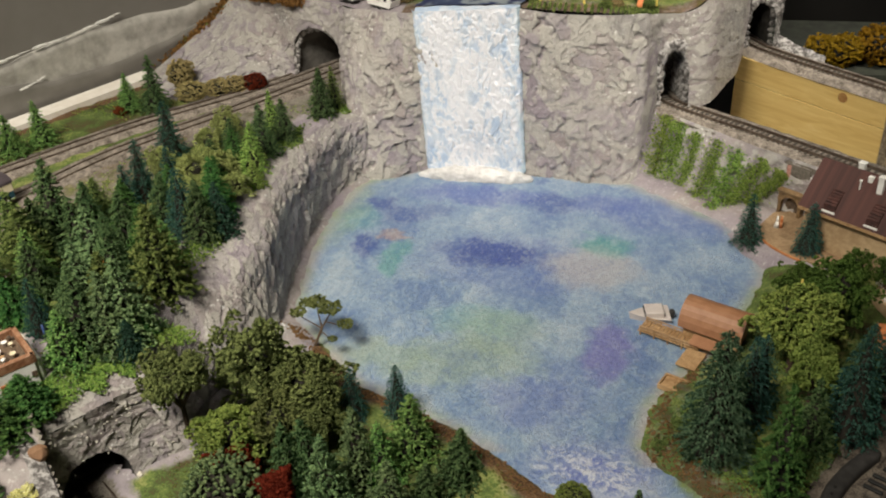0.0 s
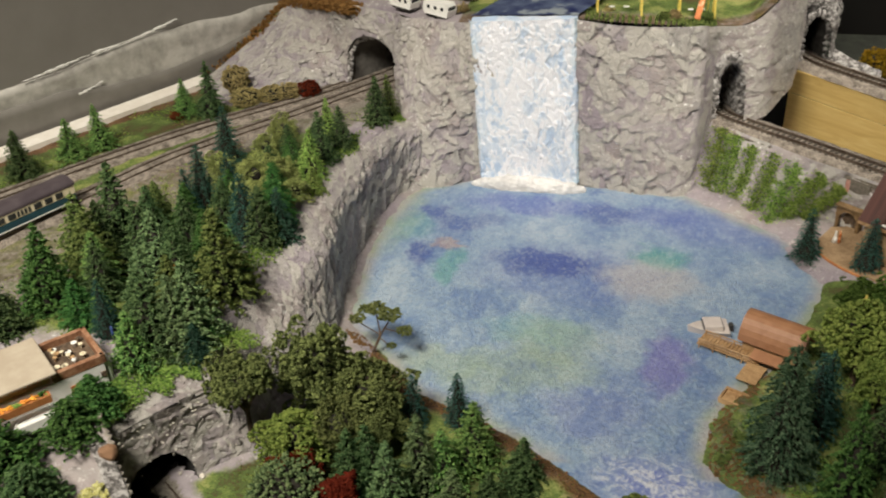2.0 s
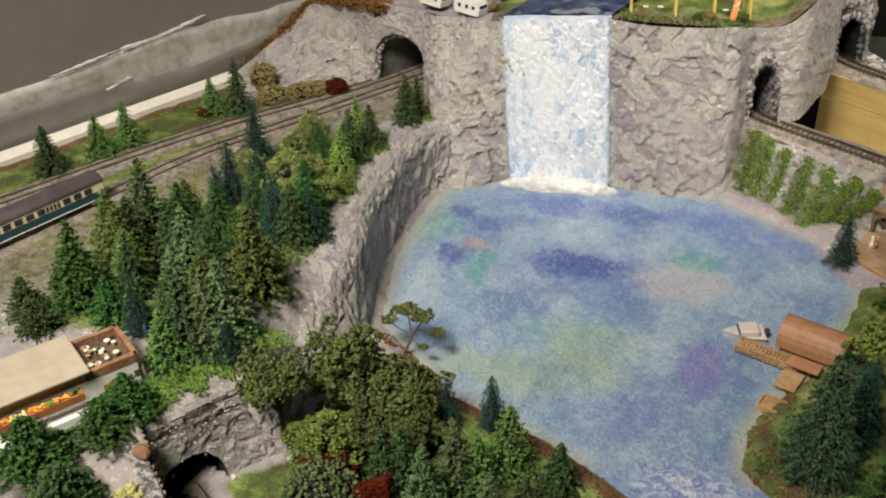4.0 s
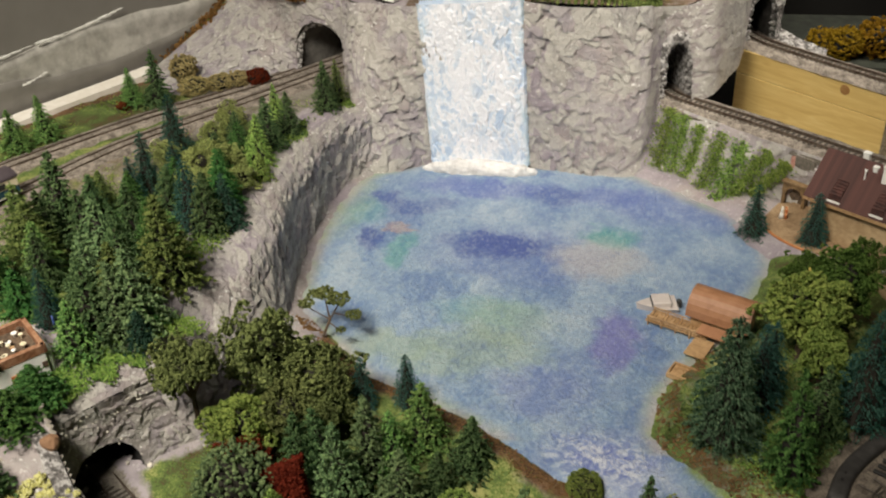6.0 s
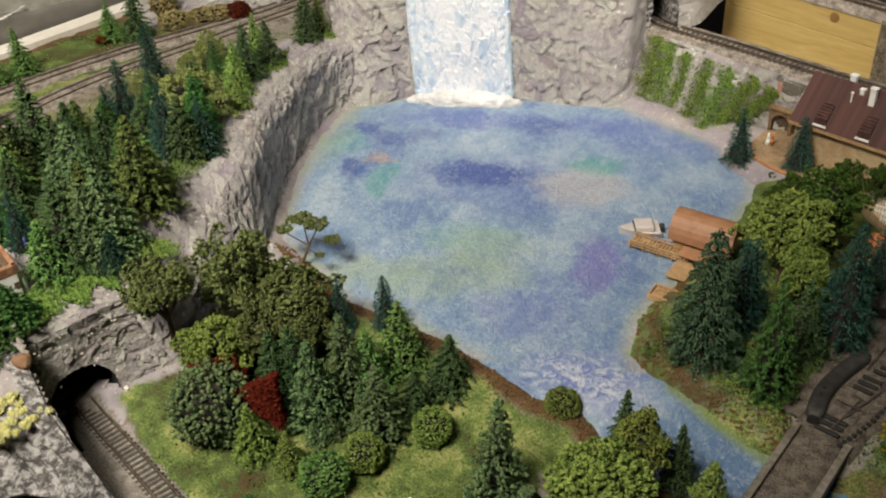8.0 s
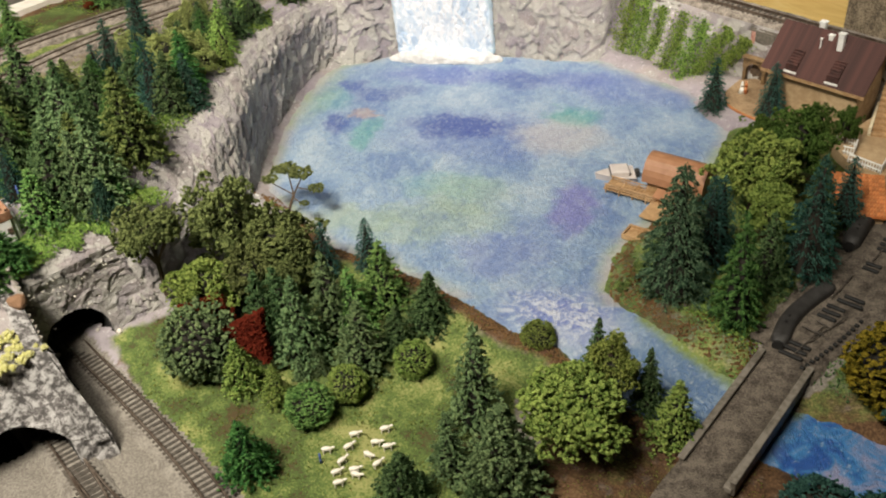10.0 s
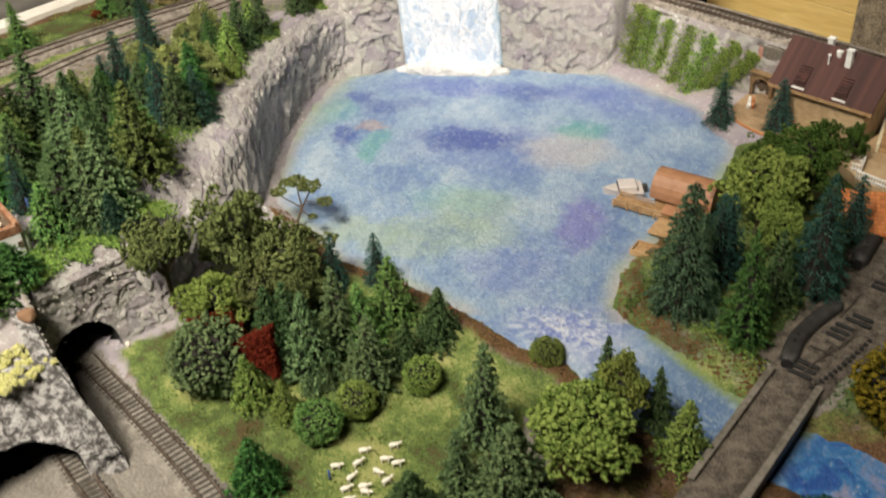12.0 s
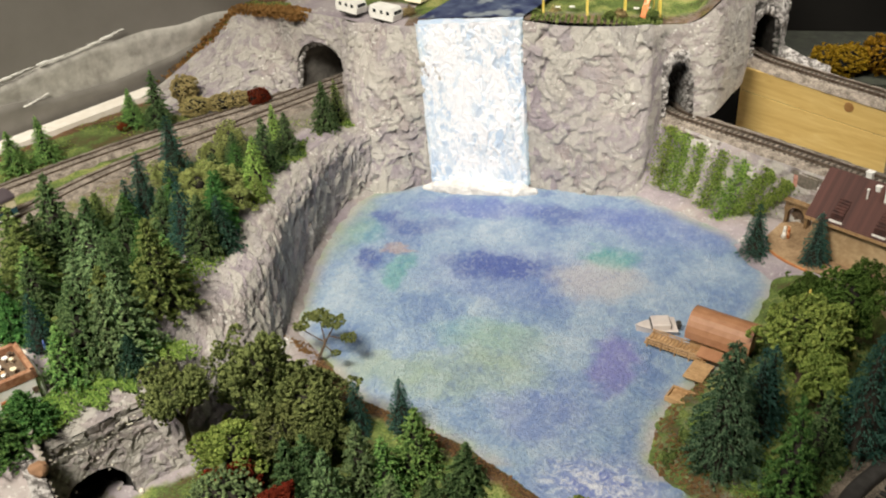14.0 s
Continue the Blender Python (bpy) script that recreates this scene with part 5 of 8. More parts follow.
def track(label, points, bed_half, z0, z1, count, material, single=True, gauge=0.009, pitch=0.0044, bed=True, sleepers=True, sunk=0.0):
    """Ballast, two rails and sleepers along a line. z0: foot of the ballast, z1: its top."""
    global SLEEPER_MESH
    t = thing("railway_track", label, "railway track", Matrix.Identity(4), "railway tracks")
    if bed:
        piece("ballast", mesh_of("ballast", *ribbon([(x, y, 0) for x, y in points], bed_half, z0, z1, count, wander=0.001), material, True), t)
    c = along([(x, y, 0) for x, y in points], 400)
    run = np.r_[0, np.cumsum(np.hypot(*np.diff(c[:, :2], axis=0).T))]
    for side in (-1, 1):
        verts, faces = [], []
        for i in range(0, 400, 4):
            d = c[min(i + 1, 399)] - c[max(i - 1, 0)]
            nn = Vector((-d[1], d[0], 0)).normalized()
            for o, z in ((-0.00055, 0.0), (-0.00045, 0.0021), (0.00045, 0.0021), (0.00055, 0.0)):
                verts.append(Vector(c[i]) + nn * (side * gauge / 2 + o) + Vector((0, 0, z1 + 0.0006 - sunk + z)))
        k = len(verts) // 4
        faces = [(i * 4 + j, i * 4 + 4 + j, i * 4 + 5 + j, i * 4 + 1 + j) for i in range(k - 1) for j in range(3)]
        piece("rail", mesh_of("rail", verts, faces, RAIL), t)
    if SLEEPER_MESH is None:
        bm = bmesh.new()
        box(bm, -0.0009, -0.0066, 0, 0.0009, 0.0066, 0.0013, 0.0003)
        SLEEPER_MESH = bpy.data.meshes.new("sleeper")
        bm.to_mesh(SLEEPER_MESH)
        bm.free()
        SLEEPER_MESH.materials.append(SLEEPER)
    for s in np.arange(0.002, run[-1] if sleepers else 0.0, pitch):
        i = int(np.searchsorted(run, s))
        d = c[min(i + 1, 399)] - c[max(i - 1, 0)]
        piece("sleeper", SLEEPER_MESH, t, "", Matrix.Translation((c[i][0], c[i][1], z1 - 0.0002 - sunk)) @ Matrix.Rotation(math.atan2(d[1], d[0]), 4, "Z"))
    return t


LEFT_A = [(-0.52, 0.445), (-0.452, 0.54), (-0.416, 0.591), (-0.384, 0.636), (-0.354, 0.674), (-0.332, 0.699), (-0.286, 0.746), (-0.256, 0.782), (-0.232, 0.815), (-0.20, 0.86)]
LEFT_B = [(-0.492, 0.355), (-0.449, 0.4305), (-0.4165, 0.4885), (-0.383, 0.557), (-0.352, 0.619), (-0.326, 0.656), (-0.281, 0.713), (-0.242, 0.765), (-0.218, 0.797), (-0.187, 0.84)]
track("far grey-brown ballasted model track leading into a tunnel", LEFT_A, 0.0105, 0.034, 0.0395, 90, BALLAST, sunk=0.0015)
track("weathered model track on brown ballast behind the firs", LEFT_B, 0.0105, 0.034, 0.0395, 90, BALLAST, sunk=0.0015)
RIGHT_T = [(0.066, 0.768), (0.0755, 0.748), (0.100, 0.728), (0.132, 0.7045), (0.190, 0.6595), (0.30, 0.575)]
track("model track on a grey ballasted shelf leaving a rock portal", RIGHT_T, 0.0135, 0.040, 0.0445, 70, BALLAST, sunk=0.0003)
FAR_T = [(0.133, 0.90), (0.150, 0.866), (0.170, 0.843), (0.235, 0.7845), (0.36, 0.676)]
track("raised far model track above pine boards", FAR_T, 0.0125, 0.045, 0.0495, 60, BALLAST, sunk=0.0003)
bm = bmesh.new()
c = along([(x, y, 0) for x, y in FAR_T[1:]], 20)
for q, w in zip(c, c[1:]):
    d = Vector(w - q).normalized()
    nn = Vector((-d.y, d.x, 0)) * 0.017
    v = [bm.verts.new(Vector(p) + s * nn + Vector((0, 0, z))) for z in (0.042, 0.047) for p, s in ((q, -0.85), (w, -0.85), (w, 1), (q, 1))]
    for f in ((0, 1, 2, 3), (4, 5, 6, 7), (0, 1, 5, 4), (2, 3, 7, 6)):
        bm.faces.new([v[i] for i in f])
tagged(part("far_trackbed", bm, CONCRETE), "grey trackbed board of the raised far line", "trackbed", kind="structure")
bm = bmesh.new()
c = along([(x, y, 0) for x, y in RIGHT_T[1:]], 30)
for q, w in zip(c, c[1:]):
    d = Vector(w - q).normalized()
    nn = Vector((-d.y, d.x, 0)) * 0.0175
    v = [bm.verts.new(Vector(p) + s * nn + Vector((0, 0, z))) for z in (0.030, 0.0415) for p, s in ((q, -1), (w, -1), (w, 1), (q, 1))]
    for f in ((0, 1, 2, 3), (4, 5, 6, 7), (0, 1, 5, 4), (2, 3, 7, 6)):
        bm.faces.new([v[i] for i in f])
tagged(part("right_trackbed", bm, CONCRETE), "grey trackbed board along the vine slope", "trackbed", kind="structure")
FRONT_T = [(-0.30, 0.40), (-0.2285, 0.3425), (-0.186, 0.3095), (-0.1395, 0.2715), (-0.105, 0.239), (-0.06, 0.192), (-0.01, 0.135)]
track("model track on pale gravel emerging from a front tunnel", FRONT_T, 0.0095, -0.016, -0.0105, 60, BALLAST_PALE, pitch=0.0035, sunk=0.0006)
WING_T = [(-0.27, 0.325), (-0.2085, 0.277), (-0.168, 0.240), (-0.13, 0.20), (-0.09, 0.15)]
track("short model track leaving a stone portal over gravel", WING_T, 0.0095, -0.016, -0.0105, 50, BALLAST_PALE, pitch=0.0035, sunk=0.0006)
WING_B = [(-0.190, 0.261), (-0.166, 0.242), (-0.148, 0.232), (-0.11, 0.215), (-0.06, 0.20)]
track("diverging turnout track on pale gravel", WING_B, 0.0095, -0.016, -0.0106, 40, BALLAST_PALE, bed=False, pitch=0.0035, sunk=0.0006)


# ---- foliage ----
def clump(verts, faces, c, size, rng, squash=0.75, spikes=0.35):
    """A small uneven lump of foliage."""
    k = len(verts)
    yaw, tip = rng.uniform(0, 6.28), rng.uniform(-0.5, 0.5)
    ca, sa, ct, st = math.cos(yaw), math.sin(yaw), math.cos(tip), math.sin(tip)
    for x, y, z in ((1, 0, 0), (0, 1, 0), (-1, 0, 0), (0, -1, 0), (0, 0, 1), (0, 0, -1)):
        s = size * rng.uniform(1 - spikes, 1 + spikes)
        x, y, z = x * s, y * s, z * s * squash
        y, z = y * ct - z * st, y * st + z * ct
        verts.append((c[0] + x * ca - y * sa, c[1] + x * sa + y * ca, c[2] + z))
    faces += [
        (k, k + 1, k + 4), (k + 1, k + 2, k + 4), (k + 2, k + 3, k + 4), (k + 3, k, k + 4),
        (k + 1, k, k + 5), (k + 2, k + 1, k + 5), (k + 3, k + 2, k + 5), (k, k + 3, k + 5)]


def needle(verts, faces, a, b, wide, rng):
    """A flat sliver from a to b."""
    k = len(verts)
    a, b = Vector(a), Vector(b)
    s = (b - a).cross(Vector((rng.uniform(-1, 1), rng.uniform(-1, 1), rng.uniform(-0.3, 1)))).normalized() * wide
    verts += [a - s * 0.5, a + s * 0.5, (a + b) / 2 + s, b, (a + b) / 2 - s]
    faces.append((k, k + 1, k + 2, k + 3, k + 4))


def fir_crown(seed, tiers=13, density=1.0, ragged=0.22, fine=1.0):
    """A pointed cone of drooping, flocked branches with gaps between them; height 1, width 1."""
    rng = random.Random(seed)
    verts, faces = [], []
    lean = [rng.uniform(-0.03, 0.03) for _ in range(2)]
    for tier in range(tiers):
        t = ((tier + 0.3) / tiers) ** 0.92
        arms = max(4, int(round((12 - 8 * t) * density)))
        turn = rng.uniform(0, 6.28)
        for arm in range(arms):
            angle = turn + 6.283 * arm / arms + rng.uniform(-0.25, 0.25)
            reach = (0.5 * (1 - t) ** 0.76 + 0.012) * rng.uniform(1 - ragged * 1.0, 1 + ragged * 0.15)
            z = 0.055 + 0.90 * t + rng.uniform(-0.018, 0.018)
            count = max(3, int(16 * (0.30 + reach * 1.5) * density))
            for k in range(count):
                q = (k + rng.random()) / count
                r = reach * (0.18 + 0.82 * q)
                side = rng.uniform(-1, 1) * (0.075 - 0.045 * q) * (0.5 + reach * 1.4)
                c = (r * math.cos(angle) - side * math.sin(angle) + lean[0] * t, r * math.sin(angle) + side * math.cos(angle) + lean[1] * t,
                     z + 0.02 - 0.16 * reach * q ** 1.4 + rng.uniform(-0.014, 0.014) * (1.2 - q))
                clump(verts, faces, c, fine * rng.uniform(0.014, 0.030) * (0.75 + 0.55 * (1 - t)) * (1.15 - 0.45 * q), rng, 0.6, 0.5)
    for k in range(10):
        clump(verts, faces, (lean[0] + rng.uniform(-0.01, 0.01), lean[1] + rng.uniform(-0.01, 0.01), 0.90 + 0.010 * k), 0.020 - 0.0014 * k, rng, 1.3)
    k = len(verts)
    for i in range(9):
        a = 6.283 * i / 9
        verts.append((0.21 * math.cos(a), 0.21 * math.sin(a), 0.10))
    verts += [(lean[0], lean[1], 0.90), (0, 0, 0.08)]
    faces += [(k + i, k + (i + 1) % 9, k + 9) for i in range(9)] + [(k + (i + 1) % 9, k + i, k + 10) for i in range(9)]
    return verts, faces


def tufted_crown(seed, tiers=13, density=1.0, droop=0.30, taper=0.72, tufts=26):
    """A full conifer of drooping needle tufts in overlapping tiers; height 1, width 1."""
    rng = random.Random(seed)
    verts, faces = [], []
    for tier in range(tiers):
        t = (tier + 0.2) / tiers
        arms = max(6, int((17 - 10 * t) * density))
        turn = rng.uniform(0, 6.28)
        for arm in range(arms):
            angle = turn + 6.283 * arm / arms + rng.uniform(-0.2, 0.2)
            reach = (0.5 * (1 - t) ** taper + 0.02) * rng.uniform(0.74, 1.05)
            z = 0.07 + 0.90 * t + rng.uniform(-0.025, 0.025)
            for k in range(max(5, int(tufts * (0.25 + reach * 1.5)))):
                q = rng.uniform(0.25, 1.0)
                r = reach * q
                side = rng.uniform(-1, 1) * (0.085 - 0.055 * q) * (0.45 + reach * 1.3)
                x, y = r * math.cos(angle) - side * math.sin(angle), r * math.sin(angle) + side * math.cos(angle)
                c = (x, y, z + 0.025 - droop * reach * q ** 1.5 + rng.uniform(-0.012, 0.012))
                clump(verts, faces, c, rng.uniform(0.010, 0.019) * (0.8 + 0.4 * (1 - t)), rng, 0.6, 0.6)
                spread = angle + rng.uniform(-0.7, 0.7)
                long = rng.uniform(0.035, 0.075) * (0.6 + 0.5 * (1 - t))
                needle(verts, faces, c, (x + long * math.cos(spread), y + long * math.sin(spread), c[2] - long * rng.uniform(0.1, 0.9) * 0.5), 0.006, rng)
    for k in range(10):
        clump(verts, faces, (rng.uniform(-0.012, 0.012), rng.uniform(-0.012, 0.012), 0.90 + 0.010 * k), 0.024 - 0.0016 * k, rng, 1.2)
    k = len(verts)
    for i in range(9):
        verts.append((0.27 * math.cos(6.283 * i / 9), 0.27 * math.sin(6.283 * i / 9), 0.09))
    verts += [(0, 0, 0.90), (0, 0, 0.07)]
    faces += [(k + i, k + (i + 1) % 9, k + 9) for i in range(9)] + [(k + (i + 1) % 9, k + i, k + 10) for i in range(9)]
    return verts, faces


def broad_crown(seed, lumps=150, depth=0.25, wave=2.0, foot=0.30, size=0.045, grains=20):
    """Foam crumbs clotted on an uneven dome round a dark heart; height 1, width 1."""
    rng = random.Random(seed)
    verts, faces, limbs = [], [], []
    middle, tall = (0.98 + foot) / 2, (0.98 - foot) / 2
    for i in range(lumps):
        inner = i % 4 == 0
        u, a = rng.uniform(-0.75, 1), rng.uniform(0, 6.28)
        q = math.sqrt(1 - u * u)
        d = Vector((q * math.cos(a), q * math.sin(a), u))
        out = 1 - depth + depth * noise.noise(d * wave + Vector((seed, 0, 0))) * 1.6
        out = max(0.58, min(1.05, out)) * (0.68 if inner else rng.uniform(0.93, 1.03))
        c = Vector((d.x * 0.47 * out, d.y * 0.47 * out, middle + d.z * tall * out))
        if i % 12 == 1:
            limbs.append((c.x * 0.8, c.y * 0.8, c.z - 0.04, 0))
        r = size * rng.uniform(0.7, 1.25)
        for _ in range(grains // 2 if inner else grains):
            w, b = rng.uniform(-0.6, 1), rng.uniform(0, 6.28)
            k = math.sqrt(1 - w * w)
            clump(verts, faces, (c.x + r * k * math.cos(b), c.y + r * k * math.sin(b), c.z + r * w * 0.9), r * rng.uniform(0.20, 0.38), rng, 0.8, 0.45)
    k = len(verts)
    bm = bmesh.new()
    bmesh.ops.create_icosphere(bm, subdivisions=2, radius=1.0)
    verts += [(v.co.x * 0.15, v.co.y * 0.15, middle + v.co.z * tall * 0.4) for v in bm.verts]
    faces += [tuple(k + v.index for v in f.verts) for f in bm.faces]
    bm.free()
    return verts, faces, limbs


def ball_crown(seed, lumps=420, coarse=1.0):
    rng = random.Random(seed)
    verts, faces = [], []
    for _ in range(lumps):
        u, a = rng.uniform(-0.95, 1), rng.uniform(0, 6.28)
        q = math.sqrt(1 - u * u)
        s = 0.5 * rng.uniform(0.82, 1.03) * (0.94 + 0.13 * coarse * noise.noise(Vector((q * math.cos(a), q * math.sin(a), u)) * 2.6 + Vector((seed, 0, 0))))
        clump(verts, faces, (s * q * math.cos(a), s * q * math.sin(a), 0.5 + s * u), coarse * rng.uniform(0.014, 0.033), rng, 0.8)
    k = len(verts)
    bm = bmesh.new()
    bmesh.ops.create_icosphere(bm, subdivisions=2, radius=0.36)
    verts += [(v.co.x, v.co.y, v.co.z + 0.5) for v in bm.verts]
    faces += [tuple(k + v.index for v in f.verts) for f in bm.faces]
    bm.free()
    return verts, faces


def trunk_mesh(name, height, r, limbs=()):
    bm = bmesh.new()
    rod(bm, (0, 0, -0.03), (0.012, 0.0, height * 0.5), r, r * 0.75, 7)
    rod(bm, (0.012, 0, height * 0.48), (0, 0.008, height), r * 0.75, r * 0.35, 7)
    for x, y, z, _ in limbs:
        rod(bm, (0.006, 0, max(0.12, z * 0.55)), (x, y, z), r * 0.5, r * 0.22, 5)
    me = bpy.data.meshes.new(name)
    bm.to_mesh(me)
    bm.free()
    me.materials.append(TRUNK)
    return me


TREE_LABEL = {
    "spruce": "slender blue-green needled spruce", "bottle": "tall dark green bushy needled spruce", "fir_dark": "dark green flocked fir", "fir_grey": "dull grey-green flocked fir",
    "fir_blue": "dark teal flocked fir", "fir_green": "mid-green flocked fir", "fir_bright": "bright green flocked fir", "fir_lime": "small lime-green flocked fir",
    "fir_pale": "small pale olive flocked fir", "fir_olive": "dark fir with pale olive tips", "olive": "broad dark olive foam tree with open limbs", "lime": "broad yellow-green foam tree",
    "green": "leafy green foam tree", "pale": "pale yellow-green foam bush tree", "red": "rust-red foam tree leaning on a pale trunk", "pad": "spreading flat-topped olive foam tree",
}
MODELS = {}
for kind_index, kind_name in enumerate(("spruce", "bottle", "fir_dark", "fir_grey", "fir_blue", "fir_green", "fir_bright", "fir_lime", "fir_pale", "fir_olive", "olive", "lime", "green", "pale", "red", "pad")):
    for variant in range(2):
        seed = 11 + kind_index * 7 + variant * 3
        limbs = ()
        if kind_name == "bottle":
            v, f = tufted_crown(seed, 15, 1.35, 0.34, 0.60)
        elif kind_name == "spruce":
            v, f = tufted_crown(seed, 14, 1.3, 0.20, 0.66, 15)
        elif kind_name.startswith("fir"):
            v, f = fir_crown(seed, 12 + variant * 3, 1.15, 0.24, 1.2)
        else:
            v, f, limbs = broad_crown(seed, *{"olive": (150, 0.42, 2.8, 0.14, 0.062, 30), "lime": (150, 0.62, 3.6, 0.12, 0.060, 30), "pad": (100, 0.40, 2.8, 0.55, 0.075, 28), "green": (140, 0.36, 2.4, 0.16, 0.062, 26), "pale": (80, 0.36, 2.2, 0.15, 0.080, 20), "red": (80, 0.3, 2.0, 0.2, 0.08, 18)}[kind_name])
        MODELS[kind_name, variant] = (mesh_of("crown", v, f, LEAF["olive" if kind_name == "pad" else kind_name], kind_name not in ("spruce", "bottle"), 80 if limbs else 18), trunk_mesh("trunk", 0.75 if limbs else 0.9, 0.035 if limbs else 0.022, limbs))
plant_count = 0


def plant(kind, x, y, z, h, w, lean=0.0, label=""):
    """A tree of that kind with its foot at x, y, z."""
    global plant_count
    plant_count += 1
    rng = random.Random(plant_count * 17)
    crown, stem = MODELS[kind, plant_count % 2]
    w *= (1.38 if h > 0.03 else 1.25) if kind.startswith("fir") else {"bottle": 1.12, "spruce": 1.25}.get(kind, 1.12)
    name = "tree" if kind in ("olive", "lime", "green", "pale", "red", "pad") else "conifer"
    m = Matrix.Translation((x, y, z)) @ Matrix.Rotation(lean, 4, "Y") @ Matrix.Rotation(rng.uniform(-0.06, 0.06), 4, "X") @ Matrix.Rotation(rng.uniform(0, 6.28), 4, "Z") @ Matrix.Diagonal((w, w, h, 1))
    t = thing(name, label or TREE_LABEL[kind] + (" on grassy ground" if h < 0.045 else " in a wood"), "tree", m, "model trees")
    piece("trunk", stem, t)
    piece("crown", crown, t)
    return t


# front wood between lake and meadow
plant("spruce", -0.0747, 0.4064, -0.001, 0.041, 0.0175)
plant("fir_bright", -0.0610, 0.3800, -0.004, 0.0500, 0.0290)
plant("spruce", -0.0984, 0.3994, -0.002, 0.0420, 0.0175)
plant("fir_grey", -0.0839, 0.3581, -0.004, 0.0580, 0.0250)
plant("fir_dark", -0.0334, 0.3677, -0.004, 0.0370, 0.0250)
plant("fir_grey", -0.0636, 0.3337, -0.006, 0.0460, 0.0270)
plant("fir_grey", -0.0953, 0.3393, -0.006, 0.0580, 0.0280)
plant("fir_bright", -0.0742, 0.3631, -0.005, 0.0450, 0.0240)
plant("fir_lime", -0.1224, 0.3180, -0.008, 0.0340, 0.0200)
plant("fir_lime", -0.1020, 0.3100, -0.008, 0.0260, 0.0170)
plant("fir_grey", -0.0866, 0.3320, -0.008, 0.0220, 0.0120)
plant("fir_grey", -0.0944, 0.3270, -0.008, 0.0160, 0.0100)
plant("fir_dark", -0.1205, 0.3510, -0.007, 0.0500, 0.0240)
plant("fir_dark", -0.1120, 0.3580, -0.006, 0.0480, 0.0260)
plant("fir_dark", -0.0480, 0.3500, -0.006, 0.0300, 0.0220)
# meadow
plant("fir_green", -0.1017, 0.2635, -0.009, 0.0360, 0.0250)
plant("fir_dark", -0.0268, 0.2536, -0.009, 0.0370, 0.0260)
plant("fir_grey", -0.0010, 0.3040, -0.008, 0.0640, 0.0270)
plant("fir_grey", 0.0160, 0.2680, -0.009, 0.0560, 0.0370)
plant("fir_grey", -0.0090, 0.2740, -0.009, 0.0400, 0.0190)
plant("fir_dark", 0.0073, 0.2480, -0.009, 0.0270, 0.0190)
plant("fir_dark", 0.0554, 0.3438, -0.008, 0.0380, 0.0150)
plant("fir_dark", 0.0808, 0.3220, -0.009, 0.0420, 0.0160)
plant("fir_lime", 0.0920, 0.3020, -0.009, 0.0430, 0.0240)
# by the boathouse and the yard
plant("bottle", 0.0945, 0.4010, 0.000, 0.0840, 0.0420)
plant("fir_green", 0.1250, 0.3800, 0.000, 0.0720, 0.0250)
plant("spruce", 0.1198, 0.4413, 0.000, 0.0560, 0.0200)
plant("spruce", 0.1132, 0.4283, 0.001, 0.0600, 0.0240)
plant("spruce", 0.1648, 0.4240, 0.001, 0.0800, 0.0300)
plant("spruce", 0.1281, 0.6095, 0.002, 0.0420, 0.0185)
plant("spruce", 0.1655, 0.6000, 0.004, 0.0420, 0.0190)
plant("spruce", 0.1936, 0.4756, 0.002, 0.0460, 0.0200)
plant("fir_dark", 0.1748, 0.4565, 0.002, 0.0550, 0.0220)
plant("fir_dark", 0.1440, 0.4130, 0.000, 0.0520, 0.0240)
# beside the far track
plant("fir_bright", -0.4241, 0.6163, 0.038, 0.0360, 0.0220)
plant("fir_bright", -0.4102, 0.6365, 0.038, 0.0400, 0.0200)
plant("fir_bright", -0.3700, 0.7051, 0.038, 0.0340, 0.0180)
plant("fir_dark", -0.3467, 0.7069, 0.038, 0.0520, 0.0230)
plant("fir_dark", -0.4478, 0.5833, 0.038, 0.0400, 0.0240)
# the wood on the rock terrace
plant("spruce", -0.2943, 0.6210, 0.041, 0.0480, 0.0220)
plant("spruce", -0.2818, 0.5469, 0.042, 0.0520, 0.0220)
plant("spruce", -0.2842, 0.5320, 0.042, 0.0420, 0.0180)
plant("fir_olive", -0.3046, 0.5271, 0.041, 0.0350, 0.0220)
plant("fir_dark", -0.3217, 0.4995, 0.041, 0.0610, 0.0340)
plant("fir_lime", -0.2127, 0.5784, 0.051, 0.0440, 0.0220)
plant("fir_dark", -0.2125, 0.6041, 0.050, 0.0490, 0.0240)
plant("fir_lime", -0.2227, 0.6504, 0.048, 0.0400, 0.0160)
plant("fir_dark", -0.2067, 0.6296, 0.050, 0.0400, 0.0220)
plant("fir_dark", -0.1925, 0.6774, 0.050, 0.0460, 0.0220)
plant("fir_olive", -0.1880, 0.6985, 0.048, 0.0410, 0.0160)
plant("fir_green", -0.2157, 0.5200, 0.050, 0.0500, 0.0260)
plant("spruce", -0.2275, 0.4967, 0.049, 0.0550, 0.0260)
plant("fir_dark", -0.2142, 0.4895, 0.050, 0.0500, 0.0260)
plant("fir_blue", -0.2060, 0.5000, 0.052, 0.0420, 0.0220)
plant("fir_olive", -0.2150, 0.4336, 0.053, 0.0650, 0.0340)
plant("fir_dark", -0.2383, 0.4223, 0.052, 0.0500, 0.0260)
plant("fir_grey", -0.2170, 0.3920, 0.053, 0.0550, 0.0340)
plant("fir_dark", -0.2362, 0.3789, 0.053, 0.0500, 0.0300)
plant("spruce", -0.2663, 0.3874, 0.053, 0.0400, 0.0160)
plant("fir_bright", -0.2403, 0.3680, 0.053, 0.0360, 0.0240)
plant("fir_grey", -0.2237, 0.3840, 0.053, 0.0500, 0.0260)
